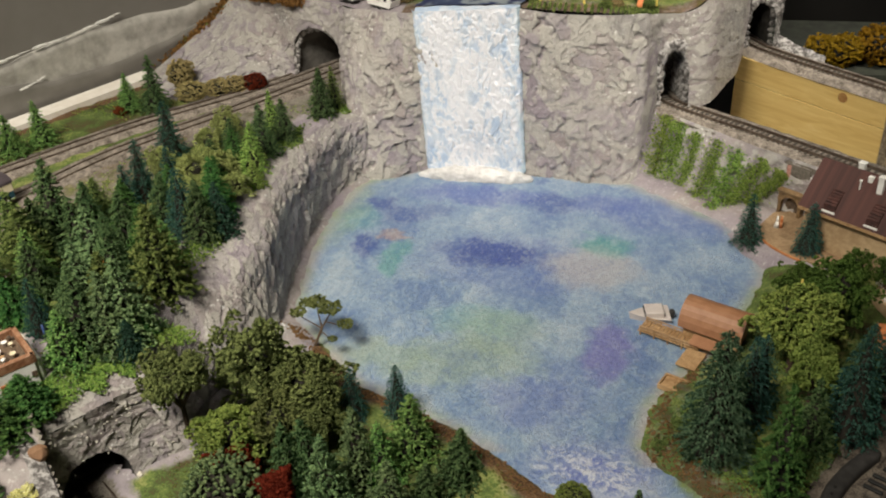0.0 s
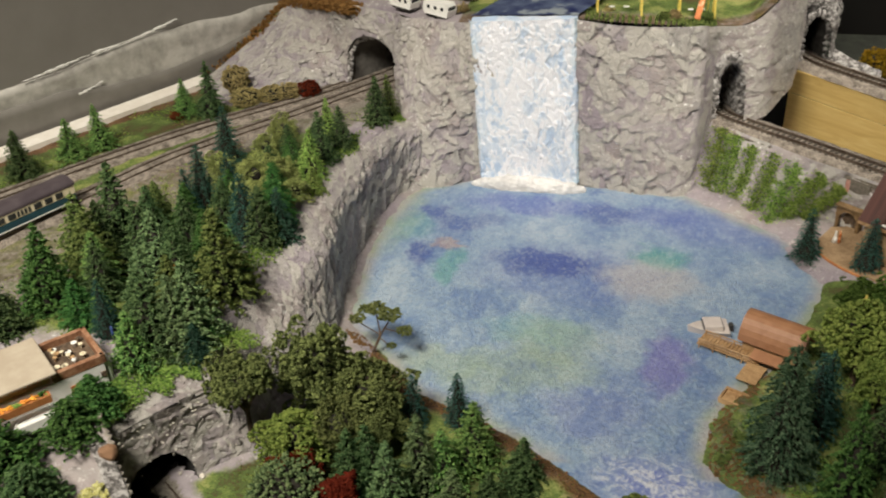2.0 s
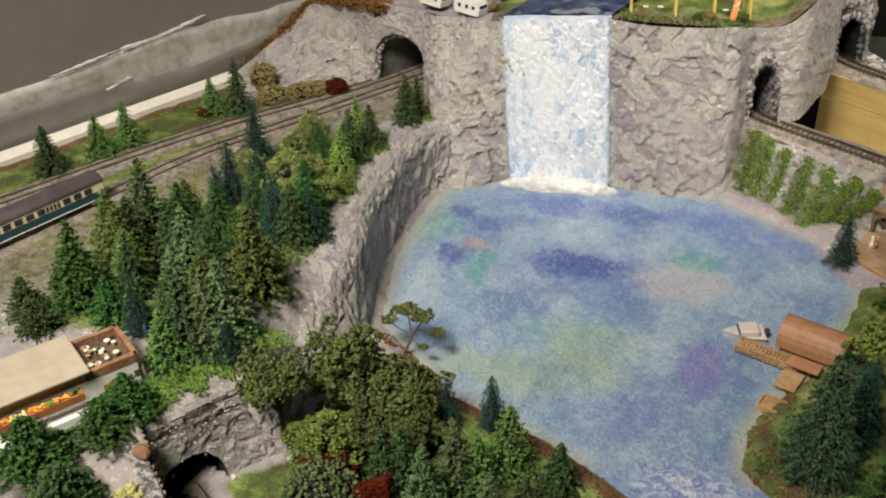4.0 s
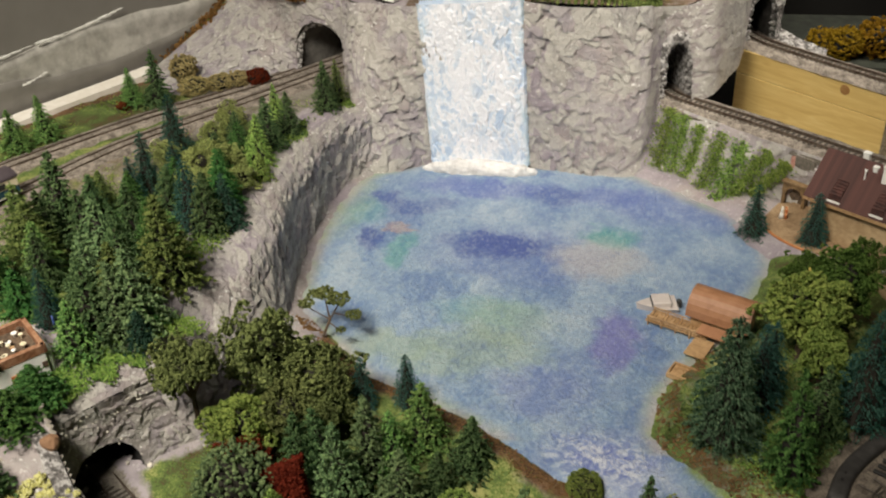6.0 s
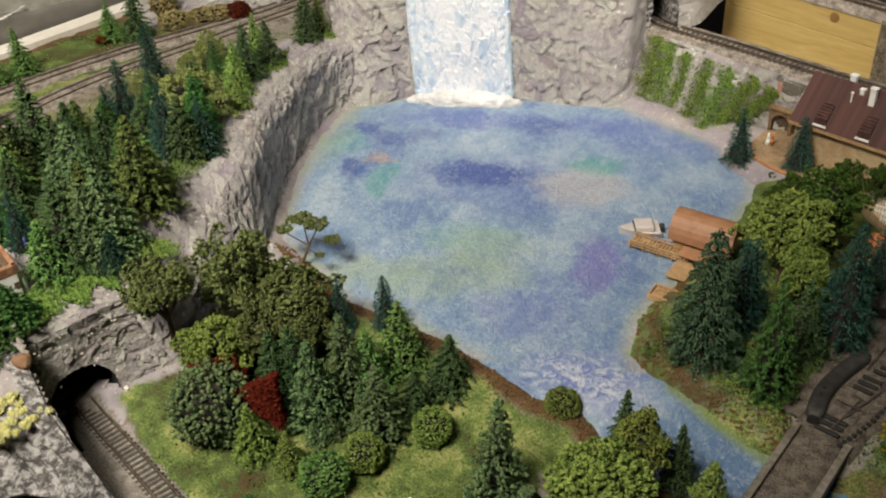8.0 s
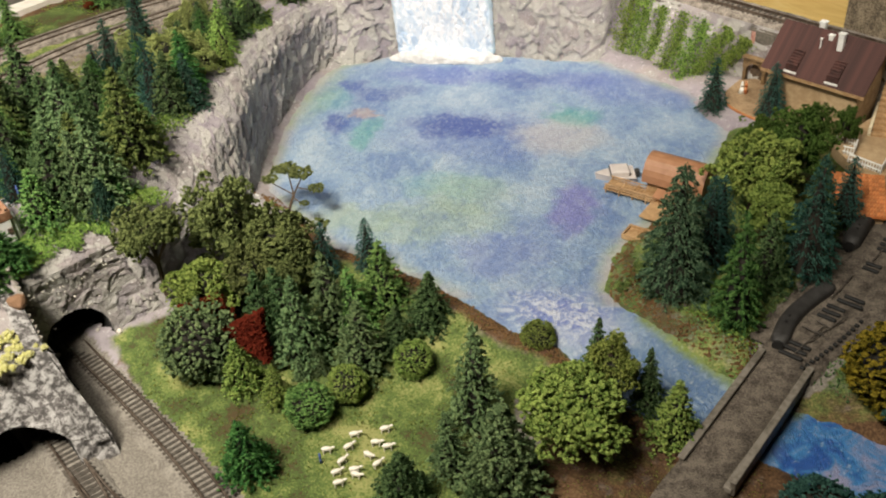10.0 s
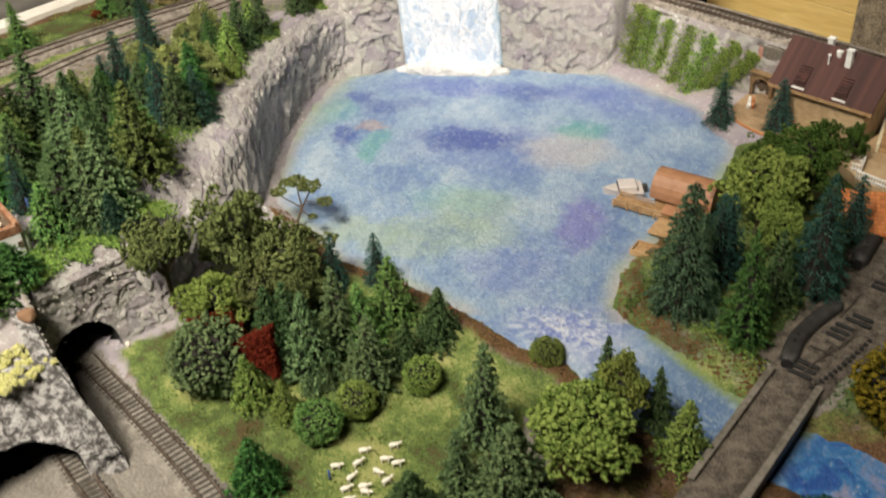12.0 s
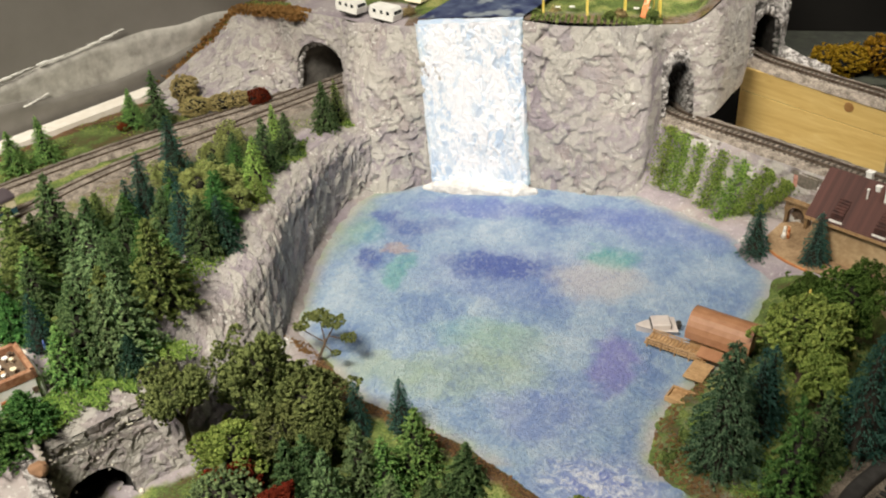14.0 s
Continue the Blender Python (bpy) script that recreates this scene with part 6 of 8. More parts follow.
plant("fir_olive", -0.3111, 0.4497, 0.044, 0.0520, 0.0340)
plant("fir_green", -0.3175, 0.4126, 0.046, 0.0610, 0.0340)
plant("fir_olive", -0.3253, 0.4677, 0.042, 0.0560, 0.0340)
plant("fir_dark", -0.3203, 0.4814, 0.041, 0.0460, 0.0240)
plant("fir_green", -0.2120, 0.3930, 0.053, 0.0310, 0.0220)
plant("fir_blue", -0.2100, 0.3800, 0.053, 0.0240, 0.0180)
plant("fir_dark", -0.2500, 0.4450, 0.050, 0.0500, 0.0260)
plant("fir_dark", -0.2600, 0.4800, 0.047, 0.0480, 0.0260)
plant("fir_dark", -0.2900, 0.4250, 0.050, 0.0420, 0.0260)
plant("fir_dark", -0.3247, 0.3811, 0.048, 0.0300, 0.0300)
# fillers of the terrace wood
plant("fir_green", -0.2330, 0.5960, 0.048, 0.0328, 0.0221)
plant("fir_dark", -0.2480, 0.5880, 0.045, 0.0312, 0.0238)
plant("fir_green", -0.2550, 0.5350, 0.045, 0.0390, 0.0238)
plant("fir_green", -0.2420, 0.4700, 0.049, 0.0406, 0.0255)
plant("fir_bright", -0.2250, 0.4620, 0.052, 0.0359, 0.0238)
plant("fir_green", -0.2280, 0.5500, 0.049, 0.0343, 0.0221)
plant("fir_lime", -0.2050, 0.5600, 0.053, 0.0234, 0.0187)
plant("fir_bright", -0.2750, 0.3990, 0.052, 0.0281, 0.0204)
plant("fir_dark", -0.2250, 0.6250, 0.046, 0.0328, 0.0204)
plant("fir_green", -0.3380, 0.4360, 0.043, 0.0343, 0.0272)
plant("fir_dark", -0.3450, 0.4000, 0.045, 0.0312, 0.0272)
plant("fir_dark", -0.2990, 0.5050, 0.041, 0.0440, 0.0260)
plant("fir_dark", -0.2880, 0.4720, 0.044, 0.0500, 0.0280)
plant("fir_green", -0.2730, 0.5080, 0.045, 0.0420, 0.0250)
plant("fir_grey", -0.2690, 0.4560, 0.047, 0.0500, 0.0280)
plant("fir_dark", -0.2480, 0.5080, 0.048, 0.0430, 0.0250)
plant("fir_bright", -0.2980, 0.4380, 0.047, 0.0440, 0.0270)
plant("fir_dark", -0.2480, 0.3960, 0.052, 0.0450, 0.0270)
plant("fir_grey", -0.2580, 0.4180, 0.051, 0.0460, 0.0260)
plant("fir_green", -0.2870, 0.3980, 0.050, 0.0360, 0.0260)
plant("fir_dark", -0.2440, 0.6180, 0.045, 0.0330, 0.0220)
plant("fir_olive", -0.2300, 0.4020, 0.053, 0.0520, 0.0280)
plant("spruce", -0.2640, 0.5580, 0.044, 0.0420, 0.0200)
# bushes round the cottage
plant("fir_green", -0.2470, 0.3350, 0.050, 0.0220, 0.0300)
plant("fir_green", -0.2500, 0.3190, 0.048, 0.0220, 0.0340)
plant("fir_dark", -0.2500, 0.2780, 0.035, 0.0340, 0.0360)
plant("fir_green", -0.2750, 0.2957, 0.044, 0.0320, 0.0360)
# broad trees
plant("olive", -0.1526, 0.4030, 0.000, 0.0675, 0.0560)
plant("olive", -0.1211, 0.3941, -0.001, 0.0540, 0.0540)
plant("pad", -0.1800, 0.3660, 0.012, 0.0550, 0.0420)
plant("lime", -0.1530, 0.3590, -0.003, 0.0470, 0.0440)
plant("olive", -0.1320, 0.3719, -0.003, 0.0450, 0.0440)
plant("olive", -0.1122, 0.3788, -0.003, 0.0440, 0.0360)
plant("red", -0.1495, 0.3442, -0.006, 0.0340, 0.0320)
plant("lime", 0.0450, 0.2890, -0.009, 0.0620, 0.0600)
plant("lime", 0.0614, 0.3200, -0.008, 0.0500, 0.0360)
plant("lime", 0.1405, 0.4750, 0.001, 0.0670, 0.0590)
plant("lime", 0.1466, 0.4412, 0.000, 0.0580, 0.0340)
plant("green", 0.1670, 0.5100, 0.003, 0.0590, 0.0480)
plant("green", 0.1500, 0.5230, 0.003, 0.0440, 0.0400)
plant("green", 0.1860, 0.5520, 0.003, 0.0400, 0.0270)
plant("green", 0.2060, 0.5530, 0.003, 0.0380, 0.0200)
plant("pale", -0.2581, 0.6442, 0.041, 0.0330, 0.0280)
plant("pale", -0.2606, 0.6166, 0.041, 0.0320, 0.0240)
plant("pale", -0.2817, 0.5807, 0.041, 0.0330, 0.0260)
plant("pale", -0.2477, 0.5591, 0.045, 0.0370, 0.0340)
plant("pale", -0.2317, 0.5686, 0.047, 0.0330, 0.0300)
plant("pale", -0.2346, 0.5244, 0.046, 0.0380, 0.0320)
plant("pale", -0.2120, 0.5421, 0.050, 0.0280, 0.0260)

# lone spreading tree at the water's edge
lone = thing("tree", "lone spreading tree with bare trunk and flat olive pads", "tree", Matrix.Translation((-0.1415, 0.461, 0.001)), "model trees")
bm = bmesh.new()
rod(bm, (0, 0, -0.003), (0.007, 0.002, 0.014), 0.0010, 0.0008)
for a, b, r in (((0.007, 0.002, 0.014), (0.004, 0.006, 0.027), 0.0006), ((0.007, 0.002, 0.014), (0.015, 0.0, 0.029), 0.0006), ((0.007, 0.002, 0.014), (-0.006, 0.002, 0.022), 0.0005), ((0.01, 0.001, 0.02), (0.023, -0.003, 0.021), 0.0004), ((0.006, 0.002, 0.012), (0.017, -0.009, 0.014), 0.0004)):
    rod(bm, a, b, r, r * 0.6)
part("trunk", bm, TRUNK, lone, "thin bare branching trunk")
v, f = [], []
rng = random.Random(77)
for cx, cy, cz, r in ((0.004, 0.007, 0.030, 0.0062), (0.014, 0.001, 0.031, 0.0072), (-0.007, 0.002, 0.025, 0.005), (0.024, -0.003, 0.023, 0.0048), (0.017, -0.009, 0.0155, 0.003), (-0.003, 0.008, 0.028, 0.0045)):
    for _ in range(90):
        a, q = rng.uniform(0, 6.28), math.sqrt(rng.random())
        clump(v, f, (cx + r * q * math.cos(a), cy + r * q * math.sin(a), cz + rng.uniform(-0.3, 0.4) * r * (1 - q * 0.6)), r * 0.2, rng)
piece("crown", mesh_of("crown", [Vector(p) / 0.03 for p in v], f, LEAF["olive"]), lone, m=Matrix.Scale(0.03, 4))

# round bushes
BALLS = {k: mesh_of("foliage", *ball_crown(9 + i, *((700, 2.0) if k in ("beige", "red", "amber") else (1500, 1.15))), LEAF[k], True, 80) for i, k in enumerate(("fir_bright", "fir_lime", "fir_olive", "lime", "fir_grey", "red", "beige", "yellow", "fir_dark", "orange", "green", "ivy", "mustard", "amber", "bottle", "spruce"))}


SMALL_BALLS = {k: mesh_of("foliage", *ball_crown(70 + i, 130, 3.6), LEAF[k], True) for i, k in enumerate(("red", "yellow", "orange", "ivy", "fir_olive", "beige"))}
STUMP = trunk_mesh("stem", 0.5, 0.05)


def bush(kind, x, y, z, w, h, label):
    t = thing("bush", label, "bush", Matrix.Translation((x, y, z - 0.06 * h)) @ Matrix.Rotation(x * 900, 4, "Z") @ Matrix.Diagonal((w, w, h, 1)), "model bushes")
    piece("foliage", SMALL_BALLS[kind] if w < 0.0145 and kind in SMALL_BALLS else BALLS[kind], t)
    piece("stem", STUMP, t)
    return t


bush("fir_lime", -0.0666, 0.3159, -0.008, 0.0215, 0.021, "round yellow-green clipped bush on the meadow")
bush("fir_lime", -0.0370, 0.3366, -0.008, 0.0215, 0.021, "round olive-green clipped bush on the meadow")
bush("fir_bright", -0.0820, 0.3000, -0.009, 0.0260, 0.022, "round dark green bush beside the sheep meadow")
bush("fir_grey", -0.1467, 0.3286, -0.008, 0.0440, 0.044, "large round grey-green bush beside the front tunnel")
bush("lime", 0.0249, 0.3600, -0.007, 0.0200, 0.018, "round olive bush at the stream mouth")
red_tree = thing("tree", "rust-red wedge of foam leaning on a pale trunk", "tree", Matrix.Translation((-0.1285, 0.3270, -0.0055)), "model trees")
bm = bmesh.new()
rod(bm, (-0.006, -0.002, -0.002), (-0.008, 0.0, 0.012), 0.0008, 0.0007)
rod(bm, (-0.008, 0.0, 0.012), (-0.004, 0.003, 0.024), 0.0007, 0.0005)
rod(bm, (-0.004, 0.003, 0.024), (0.008, 0.003, 0.0245), 0.0005, 0.0004)
part("trunk", bm, WOOD_TAN, red_tree, "pale bent trunk")
v, f = [], []
rng = random.Random(41)
tip, top, foot = Vector((-0.0100, 0.003, 0.0225)), Vector((0.0165, 0.006, 0.0365)), Vector((0.0195, 0.0, 0.0075))
for _ in range(1900):
    a, b = rng.random(), rng.random()
    if a + b > 1:
        a, b = 1 - a, 1 - b
    p = tip + (top - tip) * a + (foot - tip) * b + Vector((rng.uniform(-0.5, 0.5), rng.uniform(-3.5, 3.5) * (a + b), rng.uniform(-0.5, 0.5))) * 0.001
    clump(v, f, p, rng.uniform(0.0006, 0.0013), rng, 0.8)
piece("crown", mesh_of("crown", [Vector(p) / 0.03 for p in v], f, LEAF["red"]), red_tree, m=Matrix.Scale(0.03, 4))
bush("red", -0.3757, 0.6981, 0.037, 0.0100, 0.009, "small dark red bush beside the far track")
bush("red", -0.2781, 0.7600, 0.037, 0.0210, 0.016, "dark red bush beside the tunnel track")
bush("beige", -0.3279, 0.7379, 0.036, 0.0280, 0.016, "dry beige lichen bush at the hill foot")
bush("beige", -0.3080, 0.7470, 0.036, 0.0240, 0.016, "dry beige lichen bush at the hill foot")
bush("beige", -0.2950, 0.7550, 0.036, 0.0220, 0.016, "dry beige lichen bush at the hill foot")
bush("beige", -0.3440, 0.7560, 0.040, 0.0240, 0.026, "tall dry beige lichen bush at the hill foot")
bush("fir_olive", 0.0690, 0.4030, -0.001, 0.0130, 0.007, "low olive scrub on the stream bank")
bush("fir_olive", 0.0780, 0.4180, 0.000, 0.0120, 0.008, "low olive scrub beside the tall spruce")
bush("mustard", 0.2010, 0.3400, -0.008, 0.0600, 0.044, "large mustard-yellow bush beside the blue river")
bush("spruce", 0.2050, 0.3150, -0.008, 0.0400, 0.036, "dark green bush beside the blue river")
bush("spruce", 0.1500, 0.2600, -0.009, 0.0360, 0.024, "dark green bush on the river bank")
bush("spruce", 0.1740, 0.2480, -0.009, 0.0440, 0.026, "dark green bush on the river bank")
bush("orange", -0.2330, 0.4120, 0.074, 0.0100, 0.016, "orange autumn lichen tuft between firs")
blossom = random.Random(5)
for k in range(62):
    u, v = blossom.uniform(0, 1), blossom.uniform(0, 1)
    x, y, s = -0.2050 - 0.024 * u - 0.013 * v, 0.2915 + 0.005 * u - 0.024 * v, blossom.uniform(0.0034, 0.0058)
    bush("yellow", x, y, max(0.0348, min(0.041, ground_z(x, y))) + 0.0008, s, s * 0.75, "yellow flowering bush above the stone portal")

# ---- grass, vines and loose turf ----
def scatter(name, count, spot, size, material, label, category, seed, tall=1.2):
    rng = random.Random(seed)
    verts, faces = [], []
    while count:
        p = spot(rng)
        if p is None:
            continue
        count -= 1
        s = size * rng.uniform(0.6, 1.4)
        clump(verts, faces, p, s, rng, tall, 0.5)
    return tagged(piece(name, mesh_of(name, [Vector(p) / 0.04 for p in verts], faces, material), m=Matrix.Scale(0.04, 4)), label, category, kind="stuff")


def meadow_spot(rng):
    x, y = rng.uniform(-0.19, 0.13), rng.uniform(0.20, 0.44)
    if (y - 0.2875) + 0.80 * (x + 0.172) < 0.020:
        return None
    z, dw, dr = spot_at(x, y)
    if dw < 0.006 or dr < 0.03 or noise.noise(Vector((x * 45, y * 45, 2))) < rng.uniform(-0.5, 0.45):
        return None
    return x, y, z + 0.0003


def bank_spot(rng):
    x, y = rng.uniform(0.06, 0.24), rng.uniform(0.30, 0.52)
    z, dw, dr = spot_at(x, y)
    away = abs((y - 0.36) - 1.62 * (x - 0.149)) / 1.9
    if dw < 0.013 or away < 0.017 or y - 0.36 < 1.62 * (x - 0.149) - 0.10:
        return None
    return x, y, z + 0.0004


def terrace_spot(rng):
    x, y = rng.uniform(-0.46, -0.19), rng.uniform(0.34, 0.74)
    z, dw, dr = spot_at(x, y)
    gap = abs((y - 0.590) - 1.27 * (x + 0.400)) / 1.62
    if dr > -0.003 or gap < 0.028 or noise.noise(Vector((x * 30, y * 30, 8))) < 0.0:
        return None
    return x, y, z + 0.0002


scatter("meadow_grass", 7000, meadow_spot, 0.0004, LEAF["grass"], "short flocked meadow grass in mixed greens", "grass", 31, 0.9)
scatter("bank_grass", 4200, bank_spot, 0.0006, LEAF["fir_dark"], "coarse green turf on the lake bank", "grass", 32)
FACE_LOW, FACE_HIGH = along(FRONT_HIGH, 200), along(LEDGE_BACK, 200)


def ridge_spot(rng):
    s, t = rng.uniform(0.02, 1.0), rng.uniform(0.20, 1.06)
    if t < 0.50 - 0.22 * noise.noise(Vector((s * 9, 2, 5))) - 0.14 * s + rng.uniform(-0.06, 0.06) or noise.noise(Vector((s * 14, t * 14, 5))) < rng.uniform(-0.9, 0.2):
        return None
    i = int(199 * s)
    p = FACE_LOW[i] * (1 - t) + FACE_HIGH[i] * t
    return p[0], p[1], p[2] + 0.0008


scatter("ridge_grass", 4200, ridge_spot, 0.0006, LEAF["ivy"], "bright yellow-green turf on the ridge above the tunnel", "grass", 38)
scatter("terrace_grass", 5200, terrace_spot, 0.0006, LEAF["ivy"], "bright green scatter turf on the rock terrace", "grass", 33)


def shore_spot(rng):
    x, y = rng.uniform(-0.17, 0.14), rng.uniform(0.29, 0.48)
    z, dw, dr = spot_at(x, y)
    if not 0.001 < dw < 0.010 or dr < 0.03:
        return None
    return x, y, z


scatter("shore_soil", 2600, shore_spot, 0.0009, BRUSH, "loose rust-brown soil along the shore", "soil", 34, 0.6)


def rust_spot(rng):
    x, y = rng.uniform(0.07, 0.15), rng.uniform(0.33, 0.42)
    z, dw, dr = spot_at(x, y)
    if not 0.010 < dw < 0.026 or (y - 0.36) < 1.62 * (x - 0.149) + 0.0:
        return None
    return x, y, z + 0.0003


RUST = foliage("rust_scatter", (0.04, 0.016, 0.007), (0.095, 0.040, 0.016), (0.16, 0.075, 0.03))
scatter("rust_turf", 1300, rust_spot, 0.00045, RUST, "orange-brown turf between stream and firs", "turf", 35, 0.8)


def fir_bank_spot(rng):
    x, y = rng.uniform(0.06, 0.17), rng.uniform(0.32, 0.44)
    z, dw, dr = spot_at(x, y)
    if not 0.016 < dw < 0.05 or (y - 0.36) < 1.62 * (x - 0.149) or noise.noise(Vector((x * 70, y * 70, 5))) < rng.uniform(-0.5, 0.3):
        return None
    return x, y, z + 0.0003


scatter("bank_turf", 2200, fir_bank_spot, 0.0008, LEAF["ivy"], "dark green turf under the firs beside the stream", "turf", 38, 0.7)


def edge_spot(rng):
    i = rng.randrange(2, 152)
    x, y = edge[i][0], edge[i][1] + rng.uniform(-0.001, 0.012)
    if -0.26 < x < -0.038 or x > 0.06:
        return None
    return x, y, EDGE_Z[i] + rng.uniform(0, 0.002)


scatter("edge_turf", 1900, edge_spot, 0.0011, LEAF["fir_olive"], "olive and brown turf along the cliff top", "turf", 36)


def dry_spot(rng):
    i = rng.randrange(0, 40)
    return edge[i][0] + rng.uniform(-0.010, 0.006), edge[i][1] + rng.uniform(-0.009, 0.006), EDGE_Z[i] + rng.uniform(-0.005, 0.002)


DRY = foliage("dry_brown_scatter", (0.06, 0.03, 0.012), (0.15, 0.080, 0.034), (0.25, 0.145, 0.066))
scatter("dry_turf", 3600, dry_spot, 0.0012, DRY, "dry orange-brown turf along the hill ridge", "turf", 37)


def vine(x0, y0, z0, x1, y1, z1, wide, seed):
    """One strip of leaves climbing the bank."""
    rng = random.Random(seed)
    verts, faces = [], []
    a, b = Vector((x0, y0, z0)), Vector((x1, y1, z1))
    d = (b - a).normalized()
    side = d.cross(Vector((0, -0.7, 0.7))).normalized()
    for _ in range(1100):
        t = rng.random() ** 0.9 * 1.06 - 0.03
        v = a + (b - a) * t + side * (rng.gauss(0, wide * 0.52) + wide * 0.5 * noise.noise(Vector((t * 6, seed, 0)))) + Vector((rng.uniform(-1, 1), -0.6 + rng.uniform(-1, 1), rng.uniform(0, 1.6))) * 0.0014
        clump(verts, faces, v, rng.uniform(0.0004, 0.0010), rng, 0.9, 0.4)
    t = thing("vine", "green climbing vine on the grey plaster bank", "plant", Matrix.Identity(4), "vines on the bank")
    piece("leaves", mesh_of("leaves", [Vector(p) / 0.04 for p in verts], faces, LEAF["ivy"]), t, m=Matrix.Scale(0.04, 4))
    bm = bmesh.new()
    rod(bm, a, b + Vector((0, 0.001, 0)), 0.0006)
    part("stem", bm, TRUNK, t)


vine(0.064, 0.6985, 0.006, 0.073, 0.727, 0.041, 0.010, 1)
vine(0.075, 0.693, 0.005, 0.082, 0.718, 0.040, 0.009, 2)
vine(0.085, 0.685, 0.005, 0.097, 0.707, 0.036, 0.007, 3)
vine(0.096, 0.670, 0.004, 0.112, 0.695, 0.037, 0.008, 4)
vine(0.105, 0.657, 0.003, 0.125, 0.683, 0.036, 0.008, 5)
vine(0.116, 0.663, 0.002, 0.141, 0.671, 0.034, 0.006, 6)
vine(0.131, 0.664, 0.004, 0.154, 0.662, 0.030, 0.005, 7)


def crumb_spot(rng):
    """Round the vines, on the lip above the front tunnel, along the shelf and at the cliff foot."""
    pick = rng.random()
    if pick < 0.34:
        line, k, t = (BANK_LOW, BANK_HIGH), rng.choice((0.36, 0.47, 0.30)) + rng.gauss(0, 0.022), rng.uniform(0.05, 0.95)
    elif pick < 0.72:
        line, k, t = (FRONT_LOW, FRONT_HIGH), rng.uniform(0.05, 0.95), rng.gauss(0.93, 0.06) if rng.random() < 0.6 else rng.uniform(0.3, 0.95)
    elif pick < 0.86:
        line, k, t = (EMB_LOW, EMB_HIGH), rng.random(), rng.gauss(0.27, 0.05)
    else:
        line, k, t = (CLIFF_LOW, CLIFF_HIGH), rng.gauss(0.95, 0.03), rng.uniform(0.02, 0.35)
    low, high = (along(side, 60)[int(59 * min(1, max(0, k)))] for side in line)
    up = float(np.interp(t, EMB_BOW[1], EMB_BOW[2])) if line[0] is EMB_LOW else t
    p = low * (1 - t) + high * t
    if any(in_arch(p, arch) for arch in ARCHES):
        return None
    return p[0] + 0.0012, p[1] - 0.0012, low[2] + (high[2] - low[2]) * up + 0.0008


scatter("plaster_crumbs", 170, crumb_spot, 0.0006, PALE_STONE, "loose white plaster crumbs on grey rock", "crumbs", 39, 0.8)


def shelf_spot(rng):
    k, deep = rng.random(), rng.uniform(0.40, 1.0)
    if noise.noise(Vector((k * 9, 4, 1))) * 0.9 + deep - 0.95 < rng.uniform(-0.12, 0.12):
        return None
    low, high = EMB_LINES[0][int(199 * k)], EMB_LINES[1][int(199 * k)]
    p = low * (1 - deep) + high * deep
    return p[0], p[1], low[2] + (high[2] - low[2]) * float(np.interp(deep, EMB_BOW[1], EMB_BOW[2])) + 0.0012


EMB_LINES = along(EMB_LOW, 200), along(EMB_HIGH, 200)
scatter("shelf_turf", 2600, shelf_spot, 0.0007, LEAF["ivy"], "bright green turf along the back of the rock shelf", "turf", 40)


# ---- right-hand railway: bridge, turnouts and motors ----
def frame_at(x, y, z, dx, dy):
    """A pose whose x axis runs along (dx, dy)."""
    return Matrix.Translation((x, y, z)) @ Matrix.Rotation(math.atan2(dy, dx), 4, "Z")


MAIN_R = [(0.055, 0.185), (0.078, 0.235), (0.106, 0.2835), (0.1455, 0.352), (0.170, 0.3915), (0.200, 0.436), (0.225, 0.478), (0.262, 0.55)]
track("main track over a concrete bridge buried in brown ballast", MAIN_R, 0.0105, -0.011, 0.0010, 90, BALLAST_DARK, sleepers=False, sunk=0.0036)
BRANCH_R = [(0.1455, 0.350), (0.163, 0.3735), (0.186, 0.394), (0.215, 0.412), (0.28, 0.44)]
track("diverging turnout track with black sleepers on sandy ballast", BRANCH_R, 0.0145, -0.011, 0.0004, 50, BALLAST_DARK, sleepers=False, sunk=0.0036)
APRON = [(0.146, 0.362, 0), (0.160, 0.383, 0), (0.178, 0.410, 0), (0.200, 0.445, 0), (0.222, 0.485, 0), (0.255, 0.545, 0)]
tagged(piece("ballast_apron", mesh_of("ballast_apron", *ribbon(APRON, 0.0185, -0.009, -0.0012, 80, 0.006, 0.0008, 0.004), BALLAST_DARK, True)), "brown ballast apron under the turnouts", "ballast", kind="structure")
bridge = thing("railway_bridge", "low grey concrete railway bridge over a blue stream", "bridge", frame_at(0.1065, 0.2795, 0, 0.49, 0.872))
boxed("deck", (-0.004, -0.0125, -0.0045, 0.084, 0.0125, -0.0012), CONCRETE, bridge, bevel=0.0005)
for side in (-1, 1):
    bm = bmesh.new()
    y = side * 0.0122
    box(bm, -0.003, y - 0.0013, -0.006, 0.083, y + 0.0013, 0.0032, 0.0004)
    box(bm, -0.004, y - 0.0017, 0.0026, 0.084, y + 0.0017, 0.0036, 0.0003)
    part("parapet", bm, CONCRETE, bridge)
    boxed("abutment", (0.0, side * 0.0105 - 0.002, -0.018, 0.006, side * 0.0105 + 0.002, -0.004), CONCRETE, bridge)
    boxed("abutment", (0.074, side * 0.0105 - 0.002, -0.018, 0.080, side * 0.0105 + 0.002, -0.004), CONCRETE, bridge)


